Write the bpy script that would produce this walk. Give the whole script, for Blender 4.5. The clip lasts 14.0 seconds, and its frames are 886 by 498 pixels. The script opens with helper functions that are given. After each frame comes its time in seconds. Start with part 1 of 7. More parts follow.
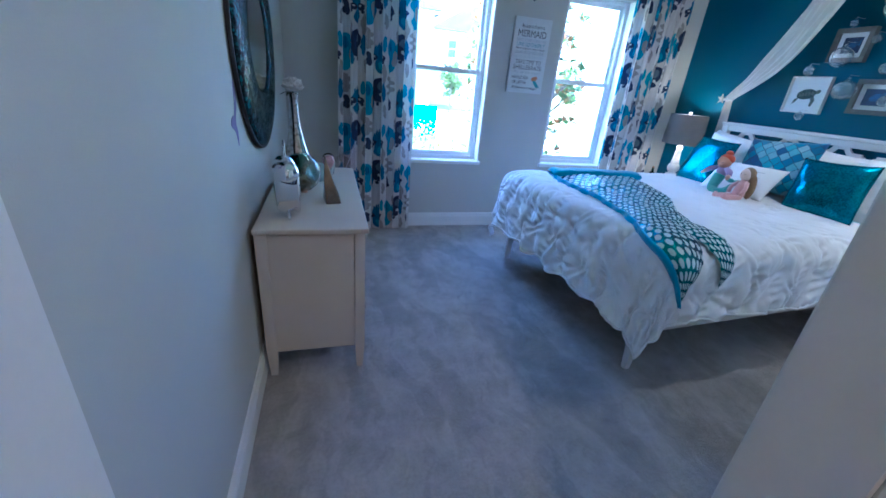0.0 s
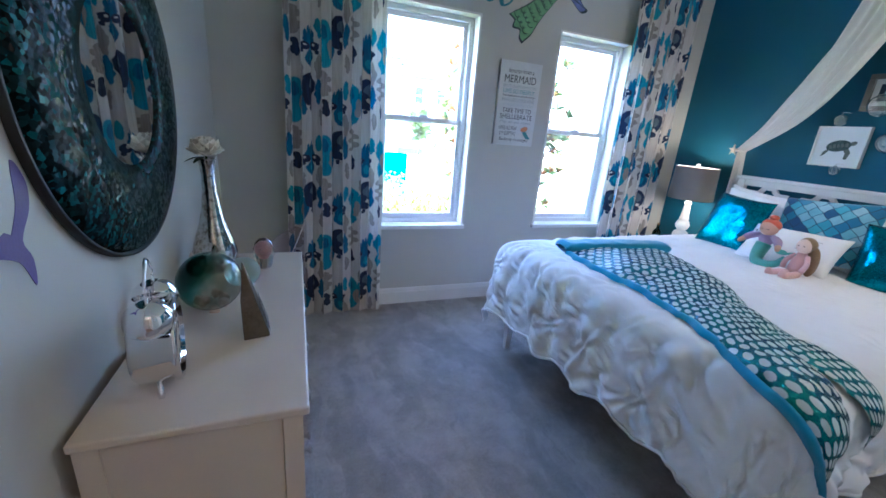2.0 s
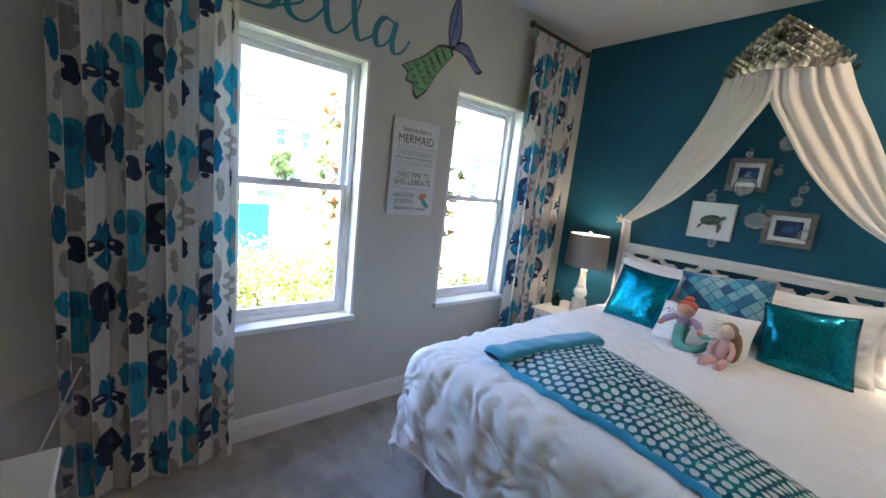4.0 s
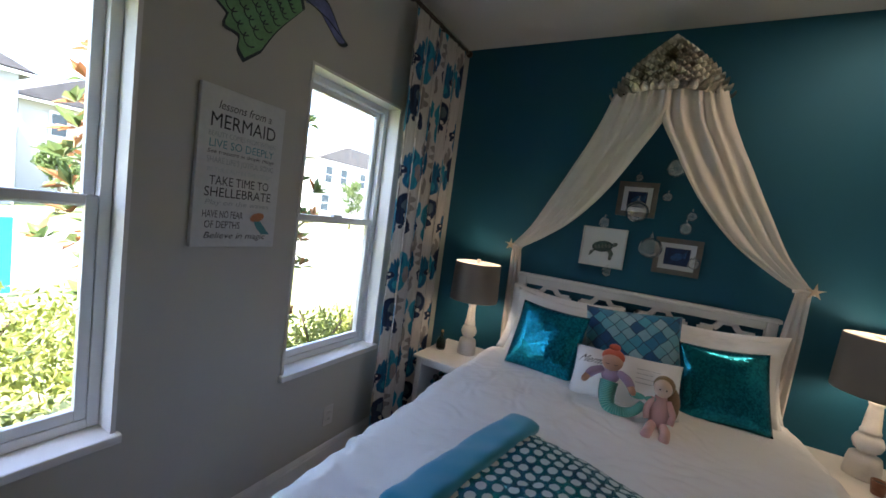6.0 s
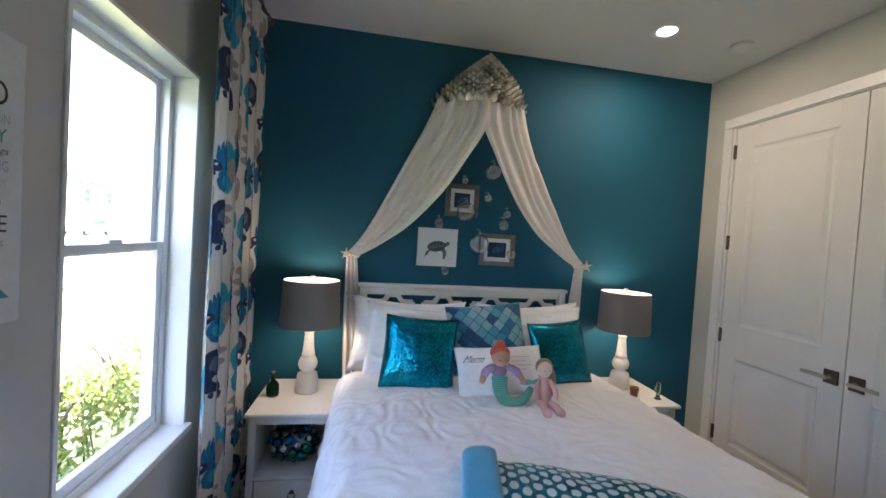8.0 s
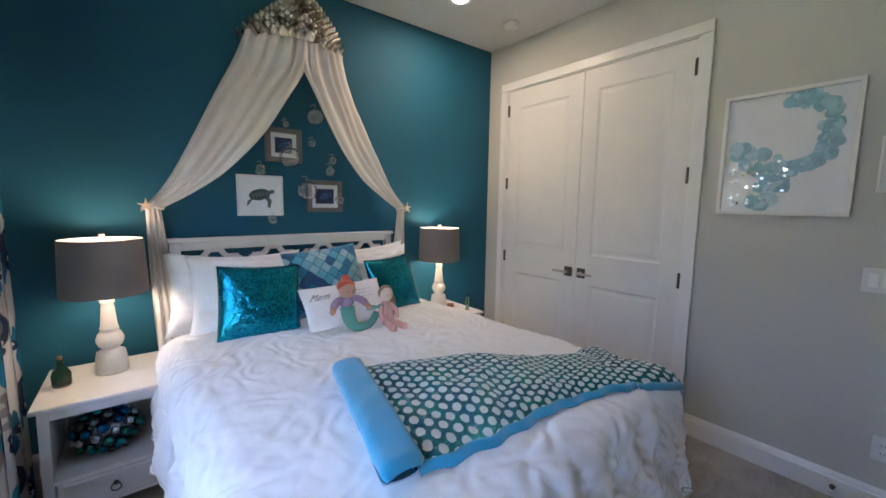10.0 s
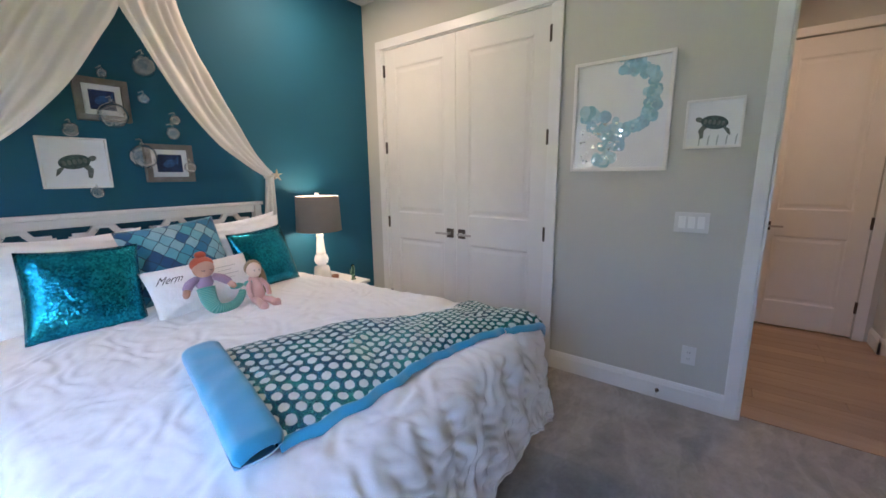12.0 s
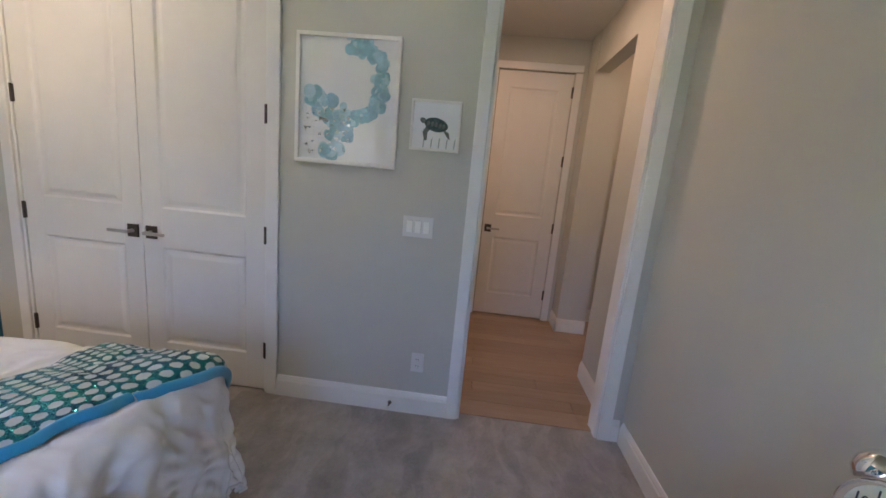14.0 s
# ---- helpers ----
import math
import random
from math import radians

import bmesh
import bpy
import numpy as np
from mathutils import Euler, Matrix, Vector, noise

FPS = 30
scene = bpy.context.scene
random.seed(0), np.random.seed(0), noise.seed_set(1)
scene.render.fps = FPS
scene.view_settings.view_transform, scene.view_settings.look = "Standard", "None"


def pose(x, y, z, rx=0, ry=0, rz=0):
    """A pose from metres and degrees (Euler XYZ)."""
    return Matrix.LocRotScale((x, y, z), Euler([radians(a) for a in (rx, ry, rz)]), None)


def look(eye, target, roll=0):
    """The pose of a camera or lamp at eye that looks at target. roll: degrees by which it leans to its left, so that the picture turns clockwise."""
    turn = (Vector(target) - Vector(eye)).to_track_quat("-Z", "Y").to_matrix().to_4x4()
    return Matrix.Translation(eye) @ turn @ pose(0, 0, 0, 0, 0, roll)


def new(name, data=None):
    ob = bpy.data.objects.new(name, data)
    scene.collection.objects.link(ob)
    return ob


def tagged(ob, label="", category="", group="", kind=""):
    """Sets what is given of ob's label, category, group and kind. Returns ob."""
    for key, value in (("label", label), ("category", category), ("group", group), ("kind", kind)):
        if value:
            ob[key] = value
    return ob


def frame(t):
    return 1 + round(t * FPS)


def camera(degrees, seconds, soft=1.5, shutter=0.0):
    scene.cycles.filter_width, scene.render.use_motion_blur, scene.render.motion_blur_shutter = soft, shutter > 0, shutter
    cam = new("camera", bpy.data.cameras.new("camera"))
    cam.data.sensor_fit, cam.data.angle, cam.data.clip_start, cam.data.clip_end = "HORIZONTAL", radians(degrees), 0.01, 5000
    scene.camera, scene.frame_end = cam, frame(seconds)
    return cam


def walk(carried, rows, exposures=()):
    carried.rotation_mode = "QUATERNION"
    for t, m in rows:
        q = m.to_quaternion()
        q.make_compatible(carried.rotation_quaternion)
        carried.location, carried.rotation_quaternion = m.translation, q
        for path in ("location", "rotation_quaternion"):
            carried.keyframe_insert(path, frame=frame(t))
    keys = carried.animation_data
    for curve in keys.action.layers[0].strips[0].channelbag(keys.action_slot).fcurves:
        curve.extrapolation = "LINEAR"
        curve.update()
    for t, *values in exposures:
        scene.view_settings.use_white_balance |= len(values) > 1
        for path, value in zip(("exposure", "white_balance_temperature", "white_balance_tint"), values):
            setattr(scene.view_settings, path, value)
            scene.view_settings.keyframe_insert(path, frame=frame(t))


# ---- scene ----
cam = camera(98.0, 14.0, soft=1.6)
# seconds, x, y, z, and the turn about x, y and z in degrees
PATH = [
    (0, 0.323, -0.270, 1.317, 66.63, -4.96, -15.35),
    (0.5, 0.395, -0.070, 1.321, 67.55, -4.52, -16.64),
    (1, 0.441, 0.081, 1.335, 68.72, -4.37, -17.22),
    (1.5, 0.442, 0.310, 1.352, 70.63, -4.42, -18.17),
    (2, 0.463, 0.466, 1.372, 72.71, -4.59, -19.98),
    (2.5, 0.473, 0.659, 1.401, 75.53, -4.18, -21.38),
    (3, 0.503, 0.811, 1.426, 77.61, -5.51, -25.18),
    (3.5, 0.560, 0.981, 1.477, 79.36, -5.98, -31.86),
    (3.7, 0.574, 1.050, 1.493, 79.96, -6.08, -35.21),
    (5.8, 1.065, 1.656, 1.534, 84.44, -7.71, -55.92),
    (6, 1.098, 1.749, 1.526, 85.26, -7.65, -60.72),
    (6.5, 1.191, 1.914, 1.519, 87.66, -8.04, -74.76),
    (7, 1.233, 2.132, 1.540, 88.63, -7.49, -83.31),
    (7.5, 1.242, 2.333, 1.559, 88.60, -5.77, -92.20),
    (8, 1.244, 2.458, 1.533, 88.41, -3.59, -99.62),
    (8.5, 1.289, 2.533, 1.532, 86.93, -1.57, -108.97),
    (9, 1.257, 2.596, 1.502, 85.43, -1.04, -119.83),
    (9.2, 1.226, 2.613, 1.479, 84.90, -0.80, -122.59),
    (11.3, 1.102, 2.708, 1.405, 81.78, -0.98, -133.78),
    (11.5, 1.096, 2.692, 1.399, 81.28, -0.58, -135.97),
    (12, 1.092, 2.568, 1.389, 79.09, 0.64, -143.53),
    (12.5, 1.082, 2.467, 1.388, 78.23, -0.54, -151.06),
    (13, 1.062, 2.352, 1.367, 78.18, -2.31, -158.61),
    (13.5, 1.032, 2.186, 1.367, 78.48, -3.57, -165.97),
    (14, 0.952, 2.057, 1.393, 79.23, -5.27, -174.72),
]
EXPOSURES = [
    (0, 4.74, 4120, 10),
    (0.6, 4.76, 4390, 11),
    (1.5, 4.79, 4640, 13),
    (2.8, 4.94, 5310, 14),
    (3.5, 4.79, 5600, 14),
    (6, 3.29, 6150, 15),
    (6.5, 3.34, 6100, 15),
    (7.2, 4.06, 5950, 16),
    (8.4, 4.12, 5770, 16.5),
    (9, 4.22, 5800, 17),
    (11.5, 4.56, 6020, 19),
    (12.5, 4.70, 5870, 20),
    (14, 4.62, 6020, 21),
]
walk(cam, [(t, pose(x, y, z, rx, ry, rz)) for t, x, y, z, rx, ry, rz in PATH], EXPOSURES)

# ---- light: sky, sun, the lamps of the room ----
SUN_AZ, SUN_EL = radians(257), radians(60)
world = bpy.data.worlds.new("sky")
scene.world = world
world.use_nodes = True
wn, wl = world.node_tree.nodes, world.node_tree.links
sky = wn.new("ShaderNodeTexSky")
sky.sky_type = "NISHITA"
sky.sun_disc = False
sky.sun_elevation, sky.sun_rotation = SUN_EL, SUN_AZ
sky.dust_density = 2.0
wl.new(sky.outputs[0], wn["Background"].inputs[0])
wn["Background"].inputs[1].default_value = 0.15


def lamp(name, kind, energy, color, m, **settings):
    data = bpy.data.lights.new(name, kind)
    data.energy, data.color = energy, color
    if kind == "SUN":
        data.angle = settings["size"]
    elif kind == "AREA":
        data.shape, data.size = "DISK", settings["size"]
    else:
        data.shadow_soft_size = settings["size"]
        if kind == "SPOT":
            data.spot_size, data.spot_blend = radians(settings["cone"]), 0.6
    ob = new(name, data)
    ob.matrix_world = m
    return ob


toward_sun = Vector((math.sin(SUN_AZ) * math.cos(SUN_EL), math.cos(SUN_AZ) * math.cos(SUN_EL), math.sin(SUN_EL)))
lamp("sun", "SUN", 5.0, (1.0, 0.95, 0.88), look(toward_sun * 50, (0, 0, 0)), size=radians(0.5))
WARM, BULB = (1.0, 0.62, 0.36), (1.0, 0.74, 0.48)

# ---- materials ----


class Nodes:
    """A small wrapper to write node trees in short lines."""

    def __init__(self, name):
        self.mat = bpy.data.materials.new(name)
        self.mat.use_nodes = True
        self.tree = self.mat.node_tree
        self.n, self.l = self.tree.nodes, self.tree.links
        self.b = self.n["Principled BSDF"]

    def put(self, value, socket):
        if isinstance(value, bpy.types.NodeSocket):
            self.l.new(value, socket)
        elif isinstance(value, (tuple, list)) and len(value) == 3 and socket.type == "RGBA":
            socket.default_value = (*value, 1)
        else:
            socket.default_value = value

    def math(self, op, a, b=0.0, clamp=False):
        m = self.n.new("ShaderNodeMath")
        m.operation, m.use_clamp = op, clamp
        self.put(a, m.inputs[0])
        self.put(b, m.inputs[1])
        return m.outputs[0]

    def vec(self, op, a, b=(0, 0, 0)):
        m = self.n.new("ShaderNodeVectorMath")
        m.operation = op
        self.put(a, m.inputs[0])
        self.put(b, m.inputs[1])
        return m.outputs[0]

    def mix(self, fac, a, b, blend="MIX"):
        m = self.n.new("ShaderNodeMix")
        m.data_type, m.blend_type = "RGBA", blend
        self.put(fac, m.inputs[0])
        self.put(a, m.inputs[6])
        self.put(b, m.inputs[7])
        return m.outputs[2]

    def coords(self, kind="Object"):
        return self.n.new("ShaderNodeTexCoord").outputs[kind]

    def split(self, v):
        s = self.n.new("ShaderNodeSeparateXYZ")
        self.put(v, s.inputs[0])
        return s.outputs

    def join(self, x, y, z=0.0):
        s = self.n.new("ShaderNodeCombineXYZ")
        for k, v in enumerate((x, y, z)):
            self.put(v, s.inputs[k])
        return s.outputs[0]

    def noise(self, scale, detail=3.0, rough=0.55, at=None, dims="3D"):
        t = self.n.new("ShaderNodeTexNoise")
        t.noise_dimensions = dims
        self.put(at if at is not None else self.coords(), t.inputs["Vector"])
        t.inputs["Scale"].default_value, t.inputs["Detail"].default_value, t.inputs["Roughness"].default_value = scale, detail, rough
        return t.outputs[0]

    def voronoi(self, scale, at=None, feature="F1"):
        t = self.n.new("ShaderNodeTexVoronoi")
        t.feature = feature
        self.put(at if at is not None else self.coords(), t.inputs["Vector"])
        t.inputs["Scale"].default_value = scale
        return t.outputs

    def ramp(self, fac, stops):
        r = self.n.new("ShaderNodeValToRGB")
        self.put(fac, r.inputs[0])
        while len(r.color_ramp.elements) < len(stops):
            r.color_ramp.elements.new(0.5)
        for e, (p, c) in zip(r.color_ramp.elements, stops):
            e.position, e.color = p, (*c, 1)
        return r.outputs[0]

    def bump(self, height, strength, distance=0.01):
        b = self.n.new("ShaderNodeBump")
        self.put(height, b.inputs["Height"])
        b.inputs["Strength"].default_value, b.inputs["Distance"].default_value = strength, distance
        self.l.new(b.outputs[0], self.b.inputs["Normal"])
        return b.outputs[0]

    def set(self, **values):
        for key, value in values.items():
            self.put(value, self.b.inputs[key.replace("_", " ")])
        return self.mat


def plain(name, color, rough=0.5, metal=0.0, vary=0.08, scale=6.0, grain=120.0, bump=0.08, **more):
    """Paint, plastic, metal: a base colour with broad and fine variation and a fine relief."""
    s = Nodes(name)
    broad, fine = s.noise(scale, 4.0), s.noise(grain, 2.0)
    f = s.math("ADD", s.math("MULTIPLY", broad, 0.7), s.math("MULTIPLY", fine, 0.3))
    dark, light = tuple(c * (1 - vary) for c in color), tuple(min(1, c * (1 + vary)) for c in color)
    s.set(Base_Color=s.ramp(f, [(0.3, dark), (0.7, light)]), Metallic=metal, **more)
    s.set(Roughness=s.math("ADD", s.math("MULTIPLY", broad, 0.12), rough - 0.06))
    if bump:
        s.bump(fine, bump, 0.004)
    return s.mat


def fabric(name, color, rough=0.9, vary=0.1, weave=900.0, bump=0.25, sheen=0.3):
    s = Nodes(name)
    broad, fine = s.noise(5.0, 4.0), s.noise(weave, 1.0)
    f = s.math("ADD", s.math("MULTIPLY", broad, 0.5), s.math("MULTIPLY", fine, 0.5))
    s.set(Base_Color=s.ramp(f, [(0.3, tuple(c * (1 - vary) for c in color)), (0.7, tuple(min(1, c * (1 + vary)) for c in color))]), Roughness=rough, Sheen_Weight=sheen)
    s.bump(fine, bump, 0.002)
    return s.mat


def clear_glass(name, tint=(1, 1, 1), rough=0.0):
    s = Nodes(name)
    return s.set(Base_Color=tint, Roughness=rough, Transmission_Weight=1.0, IOR=1.45)


def thin_pane(name, rim=0.35, face=0.025):
    """Window glass: mostly clear, with a weak mirror that grows at a slant."""
    s = Nodes(name)
    s.n.remove(s.b)
    clear, gloss, mixer = s.n.new("ShaderNodeBsdfTransparent"), s.n.new("ShaderNodeBsdfGlossy"), s.n.new("ShaderNodeMixShader")
    gloss.inputs["Roughness"].default_value = 0.02
    slant = s.n.new("ShaderNodeLayerWeight")
    slant.inputs[0].default_value = 0.5
    s.put(s.math("ADD", s.math("MULTIPLY", s.math("POWER", slant.outputs["Facing"], 5.0 if rim < 0.5 else 1.6), rim), face), mixer.inputs[0])
    s.l.new(clear.outputs[0], mixer.inputs[1])
    s.l.new(gloss.outputs[0], mixer.inputs[2])
    s.l.new(mixer.outputs[0], s.n["Material Output"].inputs[0])
    return s.mat


def glow(name, color, strength):
    s = Nodes(name)
    return s.set(Base_Color=(0.8, 0.8, 0.8), Emission_Color=color, Emission_Strength=strength)


def carpet_material():
    s = Nodes("carpet")
    at = s.coords()
    x, y, z = s.split(at)
    warp = s.noise(1.7, 3.0)
    tracks = s.noise(1.0, 4.0, 0.6, s.join(s.math("ADD", s.math("MULTIPLY", x, 4.5), s.math("MULTIPLY", warp, 2.0)), s.math("MULTIPLY", y, 1.3)))
    blotch, tuft, fibre = s.noise(7.0, 5.0, 0.65), s.noise(75.0, 4.0, 0.75), s.noise(520.0, 1.0)
    f = s.math("ADD", s.math("MULTIPLY", tracks, 0.42), s.math("ADD", s.math("MULTIPLY", blotch, 0.4), s.math("MULTIPLY", tuft, 0.24)))
    lines = s.math("SUBTRACT", 1.0, s.math("MULTIPLY", s.math("ABSOLUTE", s.math("SUBTRACT", tracks, 0.52)), 22.0), True)
    f = s.math("ADD", f, s.math("MULTIPLY", lines, 0.05))
    s.set(Base_Color=s.ramp(f, [(0.36, (0.25, 0.231, 0.218)), (0.5, (0.385, 0.363, 0.345)), (0.64, (0.56, 0.53, 0.505))]), Roughness=1.0, Sheen_Weight=0.25)
    s.bump(s.math("ADD", tuft, s.math("MULTIPLY", fibre, 0.6)), 0.9, 0.012)
    return s.mat


def wood_material(name, light, dark, along="x", rough=0.35):
    s = Nodes(name)
    x, y, z = s.split(s.coords())
    rnd = s.n.new("ShaderNodeObjectInfo").outputs["Random"]
    a, b = (x, y) if along == "x" else (y, x)
    at = s.join(s.math("ADD", s.math("MULTIPLY", a, 1.6), s.math("MULTIPLY", rnd, 37.0)), s.math("MULTIPLY", b, 22.0), s.math("MULTIPLY", rnd, 11.0))
    grain = s.noise(1.6, 5.0, 0.65, at)
    c = s.ramp(grain, [(0.25, dark), (0.75, light)])
    shade = s.math("ADD", s.math("MULTIPLY", rnd, 0.24), 0.84)
    s.set(Base_Color=s.mix(1.0, c, s.join(shade, shade, shade), "MULTIPLY"), Roughness=s.math("ADD", s.math("MULTIPLY", grain, 0.15), rough - 0.08))
    s.bump(grain, 0.15, 0.002)
    return s.mat


# one cell of the curtain print, 1 x 1: middle, half sizes, ink
HAND = [(0.25, 0.735, 0.13, 0.045, 2), (0.25, 0.68, 0.065, 0.05, 2), (0.25, 0.60, 0.11, 0.06, 2), (0.25, 0.60, 0.05, 0.032, 1)]
HAND += [(0.25 + 0.062 * k, 0.80 - 0.011 * k * k, 0.024, 0.05, 2) for k in (-2, -1, 0, 1, 2)]
HAND += [(0.25 + s * 0.17, 0.69, 0.07, 0.026, 3) for s in (-1, 1)] + [(0.25 + s * 0.165, 0.70, 0.03, 0.012, 0) for s in (-1, 1)] + [(0.25 + s * 0.21, 0.645, 0.024, 0.013, 3) for s in (-1, 1)]
PAISLEY = [(0.24, 0.36, 0.15, 0.082, 3), (0.26, 0.365, 0.065, 0.045, 5), (0.17, 0.265, 0.085, 0.055, 3), (0.27, 0.272, 0.055, 0.022, 0), (0.25, 0.215, 0.065, 0.024, 3), (0.19, 0.165, 0.03, 0.016, 3)]
PEAR = [(0.75, 0.80, 0.125, 0.085, 1), (0.75, 0.70, 0.065, 0.06, 1), (0.76, 0.61, 0.11, 0.065, 1), (0.75, 0.82, 0.05, 0.045, 2), (0.90, 0.69, 0.045, 0.06, 4)]
FROND = [(0.70 + 0.10 * (k % 2), 0.47 - 0.042 * k, 0.09, 0.022, 4) for k in range(5)] + [(0.75, 0.18, 0.075, 0.05, 3), (0.715, 0.19, 0.032, 0.02, 0), (0.80, 0.135, 0.04, 0.03, 3)]
SEAM = [(0.50, 0.52, 0.04, 0.08, 4), (0.03, 0.45, 0.035, 0.08, 4), (0.53, 0.08, 0.03, 0.06, 4), (0.97, 0.93, 0.03, 0.05, 4), (0.04, 0.20, 0.05, 0.08, 2), (0.50, 0.84, 0.04, 0.06, 1), (0.50, 0.31, 0.04, 0.08, 2), (0.96, 0.76, 0.04, 0.07, 1)]
CURTAIN_BLOBS = SEAM + PEAR + FROND + PAISLEY + HAND


def curtain_material():
    """A printed linen with soft-edged blots in turquoise, blue, navy and taupe on off-white."""
    s = Nodes("curtain_print")
    u, v, w = s.split(s.coords("UV"))
    wob = s.noise(14.0, 3.0, 0.6, s.coords("UV"))
    wob2 = s.noise(11.0, 3.0, 0.6, s.vec("ADD", s.coords("UV"), (3.1, 7.7, 0)))
    u = s.math("ADD", u, s.math("MULTIPLY", s.math("SUBTRACT", wob, 0.5), 0.032))
    v = s.math("ADD", v, s.math("MULTIPLY", s.math("SUBTRACT", wob2, 0.5), 0.032))
    tu = s.math("DIVIDE", u, 0.215)
    fu = s.math("FRACT", tu)
    fv = s.math("FRACT", s.math("ADD", s.math("DIVIDE", v, 0.66), s.math("MULTIPLY", s.math("FLOORED_MODULO", s.math("FLOOR", tu), 2.0), 0.5)))
    streak = s.noise(1.0, 4.0, 0.6, s.vec("MULTIPLY", s.coords("UV"), (160.0, 7.0, 1.0)))
    ground = s.ramp(streak, [(0.3, (0.58, 0.56, 0.52)), (0.7, (0.74, 0.72, 0.69))])
    inks = {1: ((0.01, 0.20, 0.34), (0.04, 0.41, 0.58)), 2: ((0.006, 0.075, 0.19), (0.012, 0.22, 0.41)), 3: ((0.008, 0.016, 0.045), (0.02, 0.05, 0.13)), 4: ((0.25, 0.23, 0.22), (0.42, 0.40, 0.38)), 5: ((0.06, 0.10, 0.15), (0.14, 0.20, 0.25))}
    shade = {k: s.ramp(streak, [(0.3, a), (0.7, b)]) for k, (a, b) in inks.items()}
    c = ground
    for mx, my, hx, hy, ink in CURTAIN_BLOBS:
        dx = s.math("DIVIDE", s.math("SUBTRACT", fu, mx), hx)
        dy = s.math("DIVIDE", s.math("SUBTRACT", fv, my), hy)
        r = s.math("ADD", s.math("MULTIPLY", dx, dx), s.math("MULTIPLY", dy, dy))
        c = s.mix(s.math("MULTIPLY", s.math("SUBTRACT", 2.1 if ink else 1.0, r), 3.0, True), c, shade[ink] if ink else ground)
    s.set(Base_Color=c, Roughness=0.9, Sheen_Weight=0.2)
    s.bump(s.noise(900.0, 1.0), 0.2, 0.002)
    # thin cloth lets part of the daylight through
    thru, mixer = s.n.new("ShaderNodeBsdfTranslucent"), s.n.new("ShaderNodeMixShader")
    s.l.new(c, thru.inputs[0])
    mixer.inputs[0].default_value = 0.3
    s.l.new(s.b.outputs[0], mixer.inputs[1])
    s.l.new(thru.outputs[0], mixer.inputs[2])
    s.l.new(mixer.outputs[0], s.n["Material Output"].inputs[0])
    return s.mat


def ruched_material(name="white_ruched_cotton", first=6.0, second=15.0, depth=0.09):
    """White cotton with stitched puckers."""
    s = Nodes(name)
    at = s.coords()
    bend = at
    a = s.math("ABSOLUTE", s.math("SUBTRACT", s.noise(first, 2.0, 0.5, bend), 0.5))
    b = s.math("ABSOLUTE", s.math("SUBTRACT", s.noise(second, 2.0, 0.5, bend), 0.5))
    f = s.math("ADD", s.math("MULTIPLY", a, 1.0), s.math("MULTIPLY", b, 0.5))
    s.set(Base_Color=s.ramp(s.noise(5.0, 4.0), [(0.3, (0.87, 0.87, 0.88)), (0.7, (0.91, 0.91, 0.92))]), Roughness=0.85, Sheen_Weight=0.2, Subsurface_Weight=0.4, Subsurface_Scale=0.03, Subsurface_Radius=(1.0, 1.0, 1.0))
    s.bump(f, depth, 0.05)
    return s.mat


def sheer_material():
    s = Nodes("voile")
    fine = s.noise(700.0, 1.0)
    s.set(Base_Color=(0.90, 0.85, 0.80), Roughness=0.9, Sheen_Weight=0.3)
    s.bump(s.noise(45.0, 4.0), 0.5, 0.006)
    thru, clear = s.n.new("ShaderNodeBsdfTranslucent"), s.n.new("ShaderNodeBsdfTransparent")
    thru.inputs[0].default_value = (0.8, 0.77, 0.74, 1)
    m1, m2 = s.n.new("ShaderNodeMixShader"), s.n.new("ShaderNodeMixShader")
    m1.inputs[0].default_value = 0.16
    s.l.new(s.b.outputs[0], m1.inputs[1])
    s.l.new(thru.outputs[0], m1.inputs[2])
    s.put(s.math("MULTIPLY", fine, 0.15), m2.inputs[0])
    s.l.new(m1.outputs[0], m2.inputs[1])
    s.l.new(clear.outputs[0], m2.inputs[2])
    s.l.new(m2.outputs[0], s.n["Material Output"].inputs[0])
    return s.mat


def sequins(name, dark, light, size=0.005, tilt=0.35, metal=0.85):
    """Overlapping shiny discs, each leaning a little its own way."""
    s = Nodes(name)
    cells = s.voronoi(1.0 / size)
    tone = s.split(cells["Color"])[0]
    broad = s.noise(9.0, 2.0)
    s.set(Base_Color=s.ramp(s.math("ADD", s.math("MULTIPLY", tone, 0.5), s.math("MULTIPLY", broad, 0.5)), [(0.3, dark), (0.7, light)]), Metallic=metal, Roughness=0.22)
    geo = s.n.new("ShaderNodeNewGeometry").outputs["Normal"]
    lean = s.n.new("ShaderNodeVectorMath")
    lean.operation = "SCALE"
    s.put(s.vec("SUBTRACT", cells["Color"], (0.5, 0.5, 0.5)), lean.inputs[0])
    lean.inputs[3].default_value = tilt
    s.l.new(s.vec("NORMALIZE", s.vec("ADD", geo, lean.outputs[0])), s.b.inputs["Normal"])
    return s.mat


